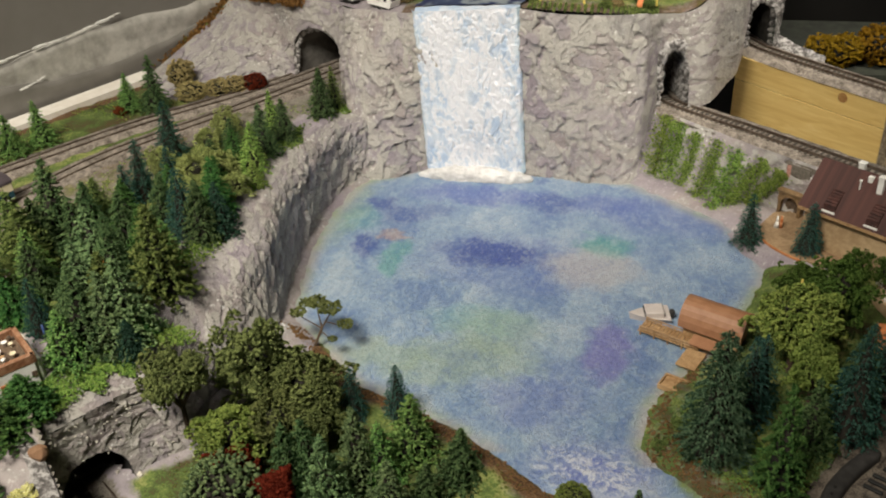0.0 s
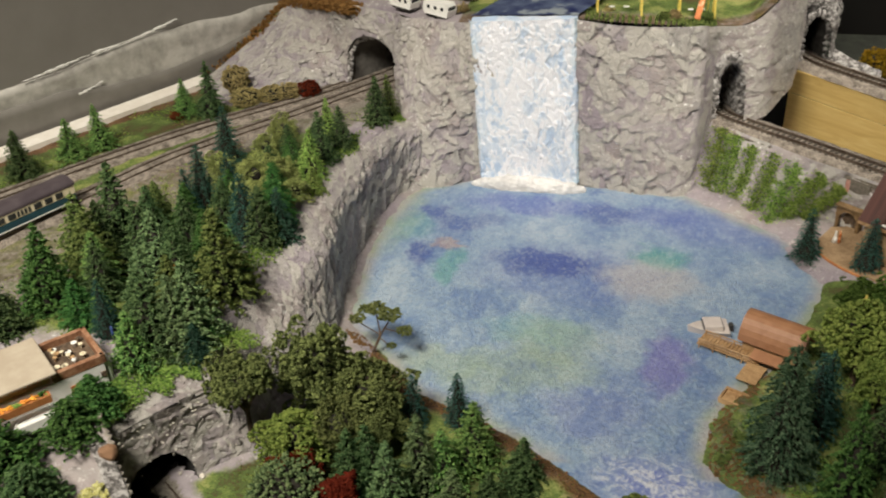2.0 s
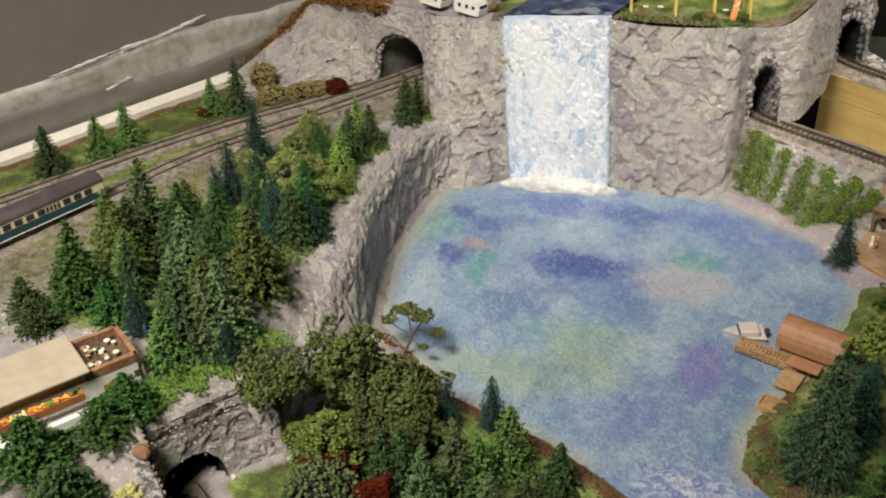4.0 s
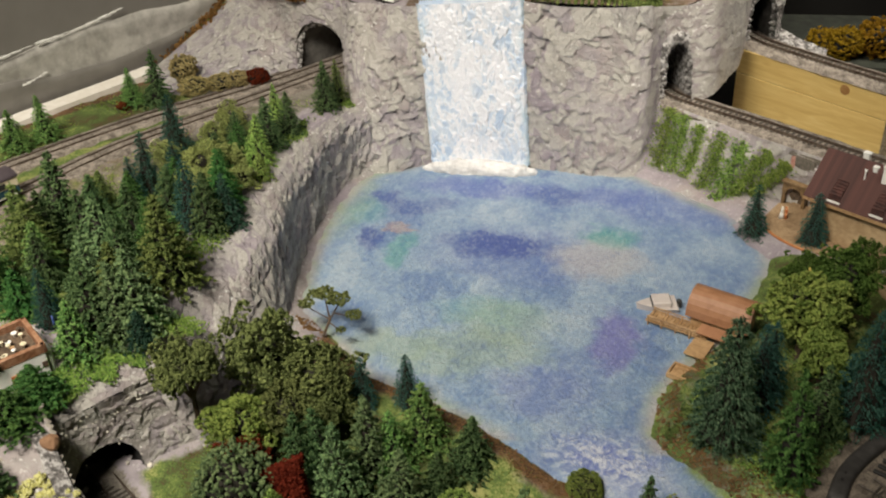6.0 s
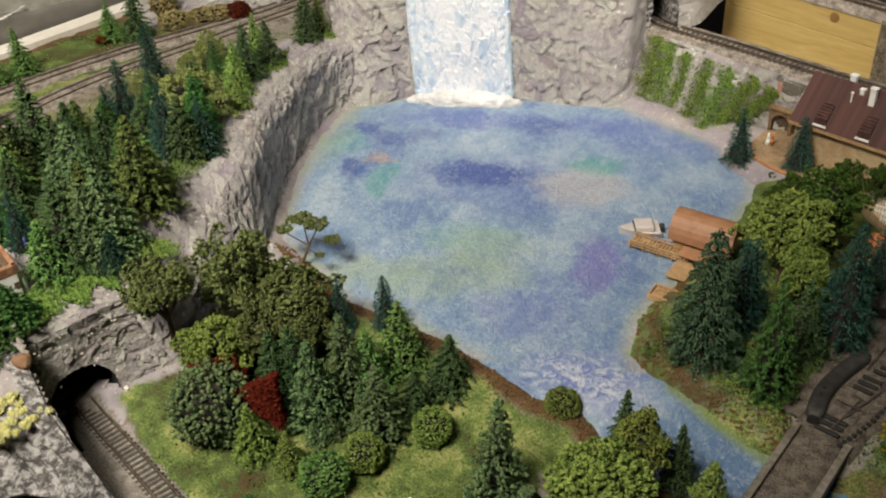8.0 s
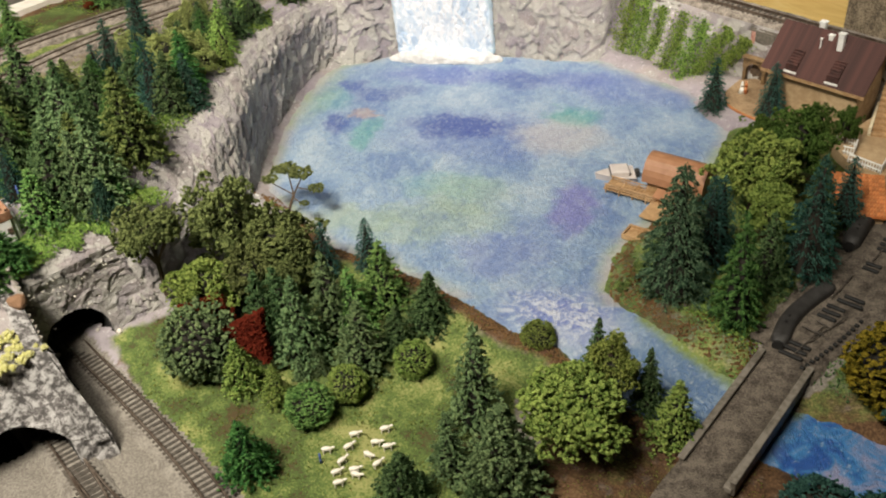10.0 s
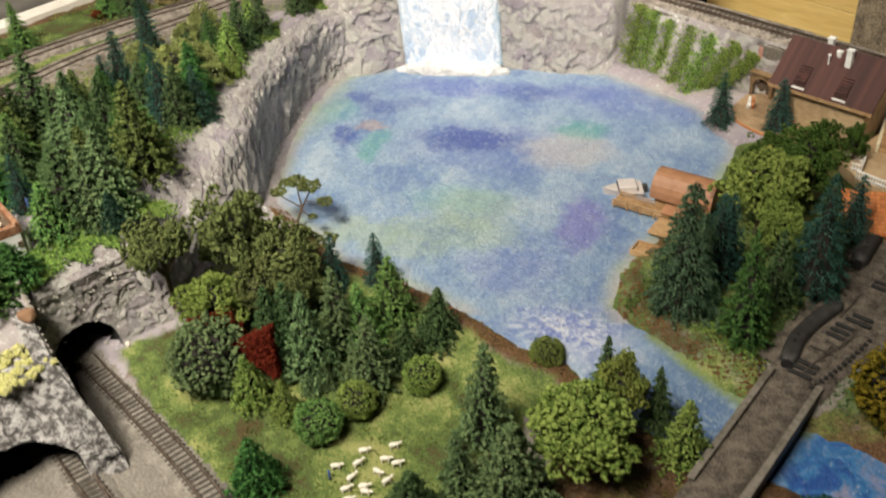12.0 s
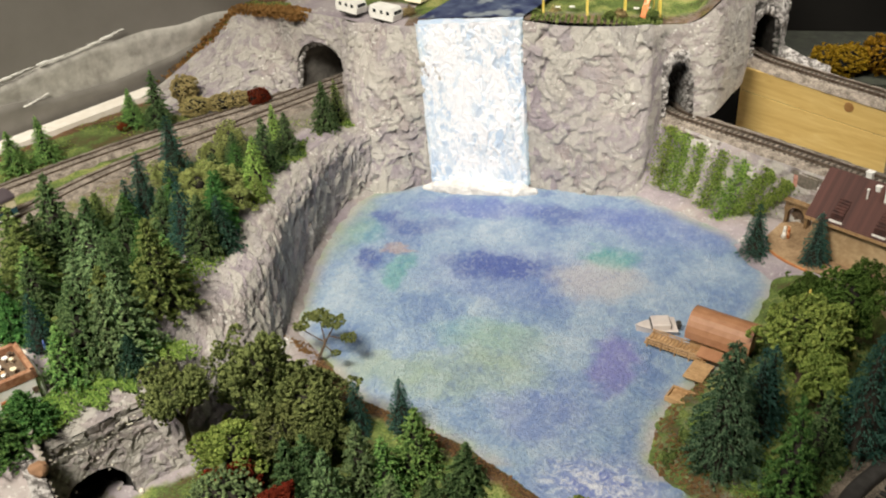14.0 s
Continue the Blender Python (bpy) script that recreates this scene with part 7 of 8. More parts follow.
def turnout_motor(points, half, tall, label):
    """A long housing with rounded ends beside the track."""
    t = thing("turnout_motor", label, "turnout motor", Matrix.Identity(4), "turnout motors")
    c = along([(x, y, 0) for x, y in points], 24)
    verts, faces, k = [], [], 10
    for i, q in enumerate(c):
        d = c[min(i + 1, 23)] - c[max(i - 1, 0)]
        nn = Vector((-d[1], d[0], 0)).normalized()
        end = min(1.0, 0.45 + 0.3 * min(i, 23 - i))
        for j in range(k):
            a = math.pi * j / (k - 1)
            verts.append(Vector(q) - nn * half * end * math.copysign(abs(math.cos(a)) ** 0.6, math.cos(a)) + Vector((0, 0, 0.0005 + tall * end * math.sin(a) ** 0.55)))
    faces = [(i * k + j, (i + 1) * k + j, (i + 1) * k + j + 1, i * k + j + 1) for i in range(23) for j in range(k - 1)]
    faces += [tuple(range(k)), tuple(reversed(range(23 * k, 24 * k)))]
    piece("housing", mesh_of("housing", verts, faces, DARK_GREY, True), t)
    d = (c[1] - c[0]) / np.linalg.norm(c[1] - c[0])
    bm = bmesh.new()
    rod(bm, Vector(c[0]) + Vector((0, 0, 0.003)), Vector(c[0]) - Vector(d) * 0.0016 + Vector((0, 0, 0.003)), half * 0.62, sides=10)
    part("end_cap", bm, BLACK_PLASTIC, t, "black round end cap")
    bm = bmesh.new()
    for s in (0.3, 0.36):
        q = Vector(c[int(23 * s)]) + Vector((0, 0, tall + 0.0006))
        rod(bm, q - Vector((0, 0, 0.0004)), q + Vector((0, 0, 0.0004)), 0.0008, sides=8)
    part("screw", bm, BLACK_PLASTIC, t)
    return t


turnout_motor([(0.1445, 0.3625), (0.1520, 0.3820), (0.1640, 0.3990), (0.1790, 0.4150)], 0.0046, 0.0048, "long dark grey turnout motor housing beside the track")
turnout_motor([(0.1930, 0.4500), (0.2040, 0.4720), (0.2180, 0.4980)], 0.0050, 0.0070, "dark grey cylindrical turnout motor on the ballast")
TIE = bpy.data.meshes.new("tie")
bm = bmesh.new()
box(bm, -0.0011, -0.006, 0, 0.0011, 0.006, 0.0016, 0.0003)
bm.to_mesh(TIE)
bm.free()
TIE.materials.append(BLACK_PLASTIC)
ties = thing("turnout", "model turnout with black plastic ties and rails", "turnout", Matrix.Identity(4))
for x, y, s in ((0.1500, 0.3560, 1.0), (0.1525, 0.3600, 1.0), (0.1550, 0.3640, 1.0), (0.1715, 0.3870, 0.8), (0.1745, 0.3910, 0.8), (0.1775, 0.3950, 0.8), (0.1850, 0.3990, 1.1), (0.1880, 0.4030, 0.9), (0.2010, 0.4300, 0.7), (0.2035, 0.4340, 0.7), (0.2130, 0.4480, 0.9), (0.2155, 0.4525, 0.9), (0.2180, 0.4570, 0.9)):
    piece("tie", TIE, ties, "", frame_at(x, y, 0.0012, 0.53, 0.85) @ Matrix.Diagonal((1, s, 1, 1)))
for k in range(14):
    q = Vector((0.1545 + k * 0.0026, 0.3475 + k * 0.0024 + 0.00004 * k * k, 0.001))
    piece("tie_end", TIE, ties, "", Matrix.Translation(q) @ Matrix.Rotation(0.9, 4, "Z") @ Matrix.Diagonal((0.8, 0.16, 0.9, 1)))
bm = bmesh.new()
for a, b in (((0.152, 0.357), (0.170, 0.380)), ((0.160, 0.366), (0.182, 0.388)), ((0.166, 0.383), (0.172, 0.377)), ((0.176, 0.402), (0.190, 0.423)), ((0.203, 0.437), (0.214, 0.453)), ((0.158, 0.378), (0.168, 0.371))):
    rod(bm, (*a, 0.0028), (*b, 0.0028), 0.00035, sides=5)
part("point_rod", bm, SLEEPER, ties, "dark thin point rods")


# ---- house by the vine slope ----
def gable_roof(name, parent, x0, x1, y0, y1, yr, z_eave, z_ridge, thick, material, over=0.0015):
    bm = bmesh.new()
    pts = [(y0, z_eave), (yr, z_ridge), (y1, z_eave + (z_ridge - z_eave) * 0.25)]
    v = [[bm.verts.new((x, y, z + o)) for y, z in pts] for x in (x0 - over, x1 + over) for o in (0, -thick)]
    tl, bl, tr, br = v
    for i in range(2):
        bm.faces.new((tl[i], tl[i + 1], tr[i + 1], tr[i]))
        bm.faces.new((bl[i], br[i], br[i + 1], bl[i + 1]))
        bm.faces.new((tl[i], bl[i], bl[i + 1], tl[i + 1]))
        bm.faces.new((tr[i], tr[i + 1], br[i + 1], br[i]))
    bm.faces.new((tl[0], tr[0], br[0], bl[0]))
    bm.faces.new((tl[2], bl[2], br[2], tr[2]))
    return part(name, bm, material, parent)


house = thing("house", "ochre model house with maroon tiled roof and dormers", "house", frame_at(0.1562, 0.6082, 0.002, 0.81, -0.586))
HL, HR = 0.068, 0.0305
bm = bmesh.new()
box(bm, 0.002, 0.0085, 0, HL - 0.002, 0.046, 0.0335)
gable = [bm.verts.new((x, y, z)) for x in (0.002, HL - 0.002) for y, z in ((0.0085, 0.033), (HR, 0.055), (0.046, 0.040), (0.046, 0.033))]
bm.faces.new(gable[:4]), bm.faces.new(gable[4:])
part("wall", bm, WALL_TAN, house)
roof = gable_roof("roof", house, 0, HL + 0.002, 0.0042, 0.050, HR, 0.0330, 0.0586, 0.0012, ROOF_RED)
slope = math.atan2(0.0306, HR + 0.001)
ROW = bpy.data.meshes.new("tile_course")
bm = bmesh.new()
box(bm, 0, -0.0016, 0, HL + 0.0045, 0.0, 0.0005)
bm.to_mesh(ROW)
bm.free()
ROW.materials.append(ROOF_RED)
for k in range(24):
    t = 0.17 + 0.83 * (k + 0.5) / 24
    piece("tile_course", ROW, roof, "", Matrix.Translation((-0.0013, -0.001 + (HR + 0.001) * t, 0.0281 + 0.0306 * t)) @ Matrix.Rotation(slope, 4, "X"))
for dx in (0.0190, 0.0480):
    dormer = piece("dormer", mesh_of("dormer", [(dx - 0.004, 0.006, 0.0350), (dx + 0.004, 0.006, 0.0350), (dx + 0.004, 0.006, 0.0390), (dx - 0.004, 0.006, 0.0390), (dx - 0.0032, 0.0165, 0.0462), (dx + 0.0032, 0.0165, 0.0462)],
                   [(0, 1, 2, 3), (3, 2, 5, 4), (0, 3, 4), (1, 5, 2)], ROOF_RED), house)
    boxed("sill", (dx - 0.0045, 0.0045, 0.0342, dx + 0.0045, 0.0063, 0.0352), WHITE, dormer, "white window sill")
    bm = bmesh.new()
    for k in range(6):
        t = k / 5.5
        box(bm, dx - 0.0038, 0.0058 + 0.0105 * t, 0.0391 + 0.0072 * t, dx + 0.0038, 0.0070 + 0.0105 * t, 0.0398 + 0.0072 * t)
    part("roof_tiles", bm, ROOF_RED, dormer)
for x, y, z, w, h in ((0.0240, 0.0335, 0.0530, 0.0040, 0.0085), (0.0425, 0.0230, 0.0485, 0.0038, 0.0130), (0.0340, 0.0265, 0.0530, 0.0030, 0.0040)):
    bm = bmesh.new()
    box(bm, x - w / 2, y - w / 2, z, x + w / 2, y + w / 2, z + h, 0.0003)
    box(bm, x - w * 0.6, y - w * 0.6, z + h, x + w * 0.6, y + w * 0.6, z + h + 0.0008)
    part("chimney", bm, WHITE, house, "white chimney")
bm = bmesh.new()
rod(bm, (0.0300, 0.0205, 0.046), (0.0300, 0.0205, 0.0560), 0.0005)
rod(bm, (0.0300, 0.0205, 0.0555), (0.0300, 0.0205, 0.0565), 0.0010)
part("vent_pipe", bm, WHITE, house, "thin white vent pipe")
boxed("fascia", (-0.0015, 0.0034, 0.0305, HL + 0.0035, 0.0044, 0.0328), WOOD_TAN, house)

ARCH_WOOD = surface("dark_gateway_wood", (0.10, 0.06, 0.025), (0.24, 0.15, 0.07), 400, 0.6, 0.3)
arch = thing("archway", "brown wooden arched gateway beside the house", "gateway", frame_at(0.1525, 0.6560, 0.002, 0.80, -0.60))
for x in (0.0, 0.0155):
    bm = bmesh.new()
    box(bm, x, -0.0015, 0, x + 0.0025, 0.0015, 0.019, 0.0003)
    part("post", bm, ARCH_WOOD, arch)
verts, faces = [], []
for i in range(13):
    a = math.pi * i / 12
    for y in (-0.0014, 0.0014):
        verts += [(0.009 - 0.0066 * math.cos(a), y, 0.0095 + 0.0072 * math.sin(a)), (0.009 - 0.0095 * math.cos(a), y, 0.0200 if 0 < i < 12 else 0.012)]
for i in range(12):
    k = i * 4
    faces += [(k, k + 4, k + 5, k + 1), (k + 2, k + 3, k + 7, k + 6), (k, k + 2, k + 6, k + 4)]
piece("arch_board", mesh_of("arch_board", verts, faces, ARCH_WOOD), arch)
boxed("lintel", (-0.0012, -0.0028, 0.0195, 0.0195, 0.0028, 0.0212), ARCH_WOOD, arch, bevel=0.0003)
boxed("back_wall", (0.0, 0.004, 0.0, 0.018, 0.0048, 0.018), TRUNK, arch, "dark wooden back wall")
panel = thing("wall_panel", "small grey wall panel with a faded red poster", "panel", frame_at(0.1555, 0.6625, 0.028, 0.80, -0.60))
boxed("board", (0, 0, 0, 0.018, 0.0015, 0.012), CONCRETE, panel)
boxed("poster", (0.0005, -0.0006, 0.001, 0.0035, -0.0001, 0.011), surface("faded_red_print", (0.38, 0.14, 0.10), (0.55, 0.32, 0.26), 600, 0.6), panel, "faded red poster")

# sandy yard with its rounded plaster toe
YARD = [(0.1385, 0.615), (0.1440, 0.606), (0.1520, 0.597), (0.1610, 0.590), (0.175, 0.585), (0.20, 0.60), (0.19, 0.645), (0.165, 0.655), (0.150, 0.652), (0.138, 0.632)]
bm = bmesh.new()
top = [bm.verts.new((x, y, 0.0052)) for x, y in YARD]
low = [bm.verts.new((x + (x - 0.158) * 0.03, y + (y - 0.62) * 0.03, -0.004)) for x, y in YARD]
bm.faces.new(top)
for i in range(len(YARD)):
    j = (i + 1) % len(YARD)
    bm.faces.new((top[i], low[i], low[j], top[j]))
tagged(part("yard", bm, SAND), "sandy brown yard beside the lake", "yard", kind="structure")
curve = along([(0.1375, 0.6145, 0.0050), (0.1430, 0.6050, 0.0052), (0.1512, 0.5960, 0.0052), (0.1605, 0.5888, 0.0050)], 30)
bm = bmesh.new()
for a, b in zip(curve, curve[1:]):
    rod(bm, a, b, 0.0010, sides=6)
tagged(part("kerb", bm, ORANGE_WOOD), "thin rust-brown kerb round the yard", "kerb", kind="structure")
TOE_LOW = [(0.1090, 0.625, -0.002), (0.1130, 0.610, -0.002), (0.1200, 0.595, -0.002), (0.1310, 0.578, -0.002), (0.1410, 0.562, -0.002), (0.1460, 0.546, -0.002), (0.1450, 0.532, -0.002)]
TOE_HIGH = [(0.1370, 0.632, 0.0050), (0.1385, 0.616, 0.0051), (0.1435, 0.606, 0.0051), (0.1520, 0.597, 0.0051), (0.1630, 0.589, 0.0050), (0.1760, 0.570, 0.0065), (0.1720, 0.548, 0.0075)]
tagged(piece("yard_toe", loft("yard_toe", TOE_LOW, TOE_HIGH, 40, 12, ROCK, 0.0012)), "grey plaster slope from the yard into the lake", "slope", kind="structure")


def figurine(x, y, z, h, material, hat, label, wide=0.0):
    """A tiny plain standing shape."""
    bm = bmesh.new()
    rod(bm, (0, 0, 0), (0, 0, h * 0.6), h * (0.12 + wide), h * 0.09, 8)
    rod(bm, (0, 0, h * 0.55), (0, 0, h * 0.82), h * 0.12, h * 0.08, 8)
    s = bmesh.ops.create_icosphere(bm, subdivisions=2, radius=h * 0.095)["verts"]
    bmesh.ops.translate(bm, vec=(0, 0, h * 0.91), verts=s)
    bmesh.ops.translate(bm, vec=(x, y, z), verts=bm.verts)
    return tagged(part("figurine", bm, material, smooth=True), label, "figurine", "tiny figurines")


figurine(0.1494, 0.6310, 0.0052, 0.0092, WHITE, WHITE, "tiny white plastic figurine standing in the yard", 0.12)
figurine(0.1522, 0.6305, 0.0052, 0.0098, ORANGE, WHITE, "tiny orange and yellow plastic figurine in the yard")
figurine(-0.0705, 0.2735, -0.0095, 0.0062, BLUE_PAINT, WHITE, "tiny blue plastic figurine beside the sheep")
lamp_post = thing("lamp_post", "thin dark lamp post with a yellow-green globe among trees", "lamp post", Matrix.Translation((0.1450, 0.5020, 0.002)))
bm = bmesh.new()
rod(bm, (0, 0, -0.002), (0, 0, 0.042), 0.0006)
part("pole", bm, DARK_GREY, lamp_post)
bm = bmesh.new()
rod(bm, (0, 0, 0.041), (0, 0, 0.046), 0.0012, 0.0006, 8)
part("globe", bm, YELLOW, lamp_post)

# ---- terrace, orange roof and stairs ----
terrace = thing("terrace", "brown raised terrace with white picket railing", "terrace", Matrix.Identity(4))
bm = bmesh.new()
plan = [(0.1985, 0.5500), (0.2060, 0.5275), (0.2230, 0.5150), (0.262, 0.520), (0.285, 0.560), (0.262, 0.590), (0.232, 0.592), (0.212, 0.568)]
a, b = [bm.verts.new((x, y, 0.0105)) for x, y in plan], [bm.verts.new((x, y, -0.004)) for x, y in plan]
bm.faces.new(a)
for i in range(len(plan)):
    j = (i + 1) % len(plan)
    bm.faces.new((a[i], b[i], b[j], a[j]))
part("platform", bm, WALL_TAN, terrace)
for line in ([(0.2020, 0.5580), (0.2125, 0.5480), (0.2085, 0.5370), (0.2025, 0.5400)], [(0.2045, 0.5305), (0.2210, 0.5170), (0.2290, 0.5330)]):
    for (ax, ay), (bx, by) in zip(line, line[1:]):
        length = math.hypot(bx - ax, by - ay)
        fence = piece("railing", None, terrace)
        for z in (0.0125, 0.0160):
            bm = bmesh.new()
            rod(bm, (ax, ay, z), (bx, by, z), 0.0005, sides=5)
            part("bar", bm, WHITE, fence)
        bm = bmesh.new()
        for k in range(int(length / 0.0018) + 1):
            q = k * 0.0018 / length
            rod(bm, (ax + (bx - ax) * q, ay + (by - ay) * q, 0.0104), (ax + (bx - ax) * q, ay + (by - ay) * q, 0.0165), 0.0004, sides=4)
        part("pickets", bm, WHITE, fence)
stairs = thing("stairs", "tan model staircase beside the house", "stairs", frame_at(0.2290, 0.5620, 0.010, 0.32, 0.95))
for k in range(14):
    boxed("step", (k * 0.0042, -0.0055, 0.0, k * 0.0042 + 0.0044, 0.0055, 0.0022 + k * 0.0021), WOOD_TAN, stairs)
boxed("stringer", (0, -0.0075, 0.0, 0.062, -0.0056, 0.006), CREAM, stairs)
boxed("stringer", (0, 0.0056, 0.0, 0.062, 0.0075, 0.006), CREAM, stairs)
shed = thing("low_building", "low building with a bright orange tiled roof", "building", frame_at(0.1900, 0.5010, 0.0, 0.93, -0.10))
boxed("wall", (0.001, -0.022, 0, 0.029, 0.008, 0.008), WALL_TAN, shed)
bm = bmesh.new()
v = [bm.verts.new(p) for p in ((0, -0.025, 0.0075), (0.030, -0.025, 0.0075), (0.030, 0.010, 0.0150), (0, 0.010, 0.0150), (0, -0.025, 0.0062), (0.030, -0.025, 0.0062), (0.030, 0.010, 0.0135), (0, 0.010, 0.0135))]
for f in ((0, 1, 2, 3), (4, 7, 6, 5), (0, 4, 5, 1), (1, 5, 6, 2), (2, 6, 7, 3), (3, 7, 4, 0)):
    bm.faces.new([v[i] for i in f])
shed_roof = part("roof", bm, ORANGE, shed, "bright orange tiled roof")
TILE = bpy.data.meshes.new("tile")
bm = bmesh.new()
box(bm, 0, 0, 0, 0.0017, 0.0034, 0.0006, 0.0001)
bm.to_mesh(TILE)
bm.free()
TILE.materials.append(surface("orange_tile", (0.42, 0.13, 0.04), (0.62, 0.25, 0.09), 700, 0.55, 0.3, spread=0.5))
rng = random.Random(4)
for i in range(16):
    for j in range(10):
        piece("tile", TILE, shed_roof, "", Matrix.Translation((0.0005 + i * 0.00184, -0.0248 + j * 0.0034, 0.0077 + j * 0.00073)) @ Matrix.Rotation(0.211 + rng.uniform(-0.05, 0.05), 4, "X"))
kiosk = thing("kiosk", "small red and white kiosk on the terrace", "kiosk", frame_at(0.2390, 0.5640, 0.0105, 0.9, -0.3))
boxed("body", (0, 0, 0, 0.010, 0.008, 0.005), RED_PAINT, kiosk)
boxed("upper", (0, 0, 0.005, 0.010, 0.008, 0.009), WHITE, kiosk)
boxed("roof", (-0.001, -0.001, 0.009, 0.011, 0.009, 0.010), DARK_GREY, kiosk)

# ---- boathouse, jetty and boat ----
BX = frame_at(0.0795, 0.4985, 0.0, 0.905, -0.425)
boathouse = thing("boathouse", "tan wooden boathouse with a curved brown roof at the lake", "boathouse", BX)
bm = bmesh.new()
box(bm, 0.002, 0.001, 0.0035, 0.0350, 0.0185, 0.0135)
part("wall", bm, WOOD_TAN, boathouse)
verts, faces = [], []
for x in (-0.001, 0.0378):
    for r in (0.0, -0.0009):
        for i in range(13):
            a = math.pi * i / 12
            verts.append((x, 0.0098 - (0.0118 + r) * math.cos(a), 0.0118 + (0.0148 + r) * math.sin(a) ** 0.85))
for i in range(12):
    faces += [(i, i + 1, 27 + i, 26 + i), (13 + i, 39 + i, 40 + i, 14 + i), (i, 13 + i, 14 + i, i + 1), (26 + i, 27 + i, 40 + i, 39 + i)]
faces += [(0, 26, 39, 13), (12, 25, 51, 38)]
piece("roof", mesh_of("roof", verts, faces, ROOF_BROWN, False), boathouse, "curved tan-brown roof")
for x in (0.0022, 0.0348):
    verts = [(x, 0.0098 - 0.0098 * math.cos(math.pi * i / 12), 0.013 + 0.0125 * math.sin(math.pi * i / 12)) for i in range(13)]
    piece("gable", mesh_of("gable", verts, [tuple(range(13))], WOOD_TAN), boathouse)
boxed("lean_to_roof", (0.010, -0.0075, 0.0095, 0.028, 0.0005, 0.0105), ROOF_BROWN, boathouse, "small lower brown roof", m=Matrix.Rotation(0.25, 4, "X"))
boxed("door", (0.0005, 0.004, 0.0035, 0.0021, 0.015, 0.0125), ORANGE_WOOD, boathouse)
jetty = thing("jetty", "tan plank jetty with a low rail on the lake", "jetty", BX @ Matrix.Translation((0.005, -0.0012, 0)))
for k in range(17):
    boxed("plank", (-0.0285 + k * 0.0023, -0.0070, 0.0028, -0.0285 + k * 0.0023 + 0.0019, 0.0045, 0.0036), WOOD_TAN, jetty)
for x in (-0.027, -0.018, -0.009, 0.0, 0.008):
    for y in (-0.0062, 0.0038):
        bm = bmesh.new()
        rod(bm, (x, y, -0.003), (x, y, 0.0070), 0.0005, sides=5)
        part("post", bm, WOOD_TAN, jetty)
for y in (-0.0062, 0.0038):
    for z in (0.0048, 0.0066):
        bm = bmesh.new()
        rod(bm, (-0.028, y, z), (0.009, y, z), 0.00045, sides=5)
        part("rail", bm, WOOD_TAN, jetty)
for k in range(8):
    boxed("plank", (0.004, -0.0085 - k * 0.0023, 0.0028, 0.016, -0.0085 - k * 0.0023 + 0.0019, 0.0036), WOOD_TAN, jetty)
raft = thing("raft", "small tan wooden raft with raised rims on the lake", "raft", frame_at(0.0690, 0.4570, 0.0, 0.905, -0.425))
boxed("deck", (0, -0.006, 0.0005, 0.017, 0.006, 0.0022), WOOD_TAN, raft)
for y in (-0.006, 0.005):
    boxed("rim", (0, y, 0.0022, 0.017, y + 0.001, 0.0038), WOOD_TAN, raft)
for x in (0, 0.016):
    boxed("rim", (x, -0.005, 0.0022, x + 0.001, 0.005, 0.0038), WOOD_TAN, raft)
boat = thing("boat", "small pinkish-white motor boat moored beside the jetty", "boat", frame_at(0.0490, 0.5165, 0.0, 0.99, 0.16))
verts, faces = [], []
for i in range(11):
    t = i / 10
    w = 0.0082 * (1 - (1 - t) ** 2.2)
    verts += [(t * 0.0255, -w, 0.0052 - 0.0012 * t), (t * 0.0255 + 0.001, -w * 0.7, 0.0), (t * 0.0255 + 0.001, w * 0.7, 0.0), (t * 0.0255, w, 0.0052 - 0.0012 * t), (t * 0.0255, w * 0.86, 0.0050 - 0.0012 * t), (t * 0.0255, -w * 0.86, 0.0050 - 0.0012 * t)]
for i in range(10):
    k = i * 6
    faces += [(k + j, k + 6 + j, k + 7 + j, k + 1 + j) for j in range(5)] + [(k + 5, k + 11, k + 6, k)]
faces.append((60, 61, 62, 63, 64, 65))
HULL = surface("pinkish_white_hull", (0.50, 0.44, 0.42), (0.60, 0.54, 0.51), 120, 0.4, 0.05)
piece("hull", mesh_of("hull", verts, faces, HULL), boat)
boxed("cabin", (0.0100, -0.0055, 0.0040, 0.0215, 0.0055, 0.0078), HULL, boat, "boxy pale cabin", 0.0006)
boxed("windscreen", (0.0094, -0.005, 0.0045, 0.0100, 0.005, 0.0068), GLASS_DARK, boat)
boxed("outboard", (0.0255, -0.0018, 0.001, 0.0285, 0.0018, 0.006), DARK_GREY, boat, "dark outboard motor", 0.0005)

# ---- sheep ----
bm = bmesh.new()
s = bmesh.ops.create_icosphere(bm, subdivisions=2, radius=1.0)["verts"]
for v in s:
    v.co = Vector((v.co.x * 0.0036, v.co.y * 0.0016, v.co.z * 0.0017 + 0.0040)) * (1 + 0.06 * noise.noise(v.co * 4))
s = bmesh.ops.create_icosphere(bm, subdivisions=2, radius=1.0)["verts"]
for v in s:
    v.co = Vector((v.co.x * 0.0014 + 0.0042, v.co.y * 0.0008, v.co.z * 0.0009 + 0.0050))
SHEEP_BODY = bpy.data.meshes.new("body")
bm.to_mesh(SHEEP_BODY)
bm.free()
SHEEP_BODY.materials.append(SHEEP)
LEG = bpy.data.meshes.new("leg")
bm = bmesh.new()
rod(bm, (0, 0, 0), (0, 0, 0.0032), 0.0004, 0.0005, 5)
bm.to_mesh(LEG)
bm.free()
LEG.materials.append(SHEEP)
first = None
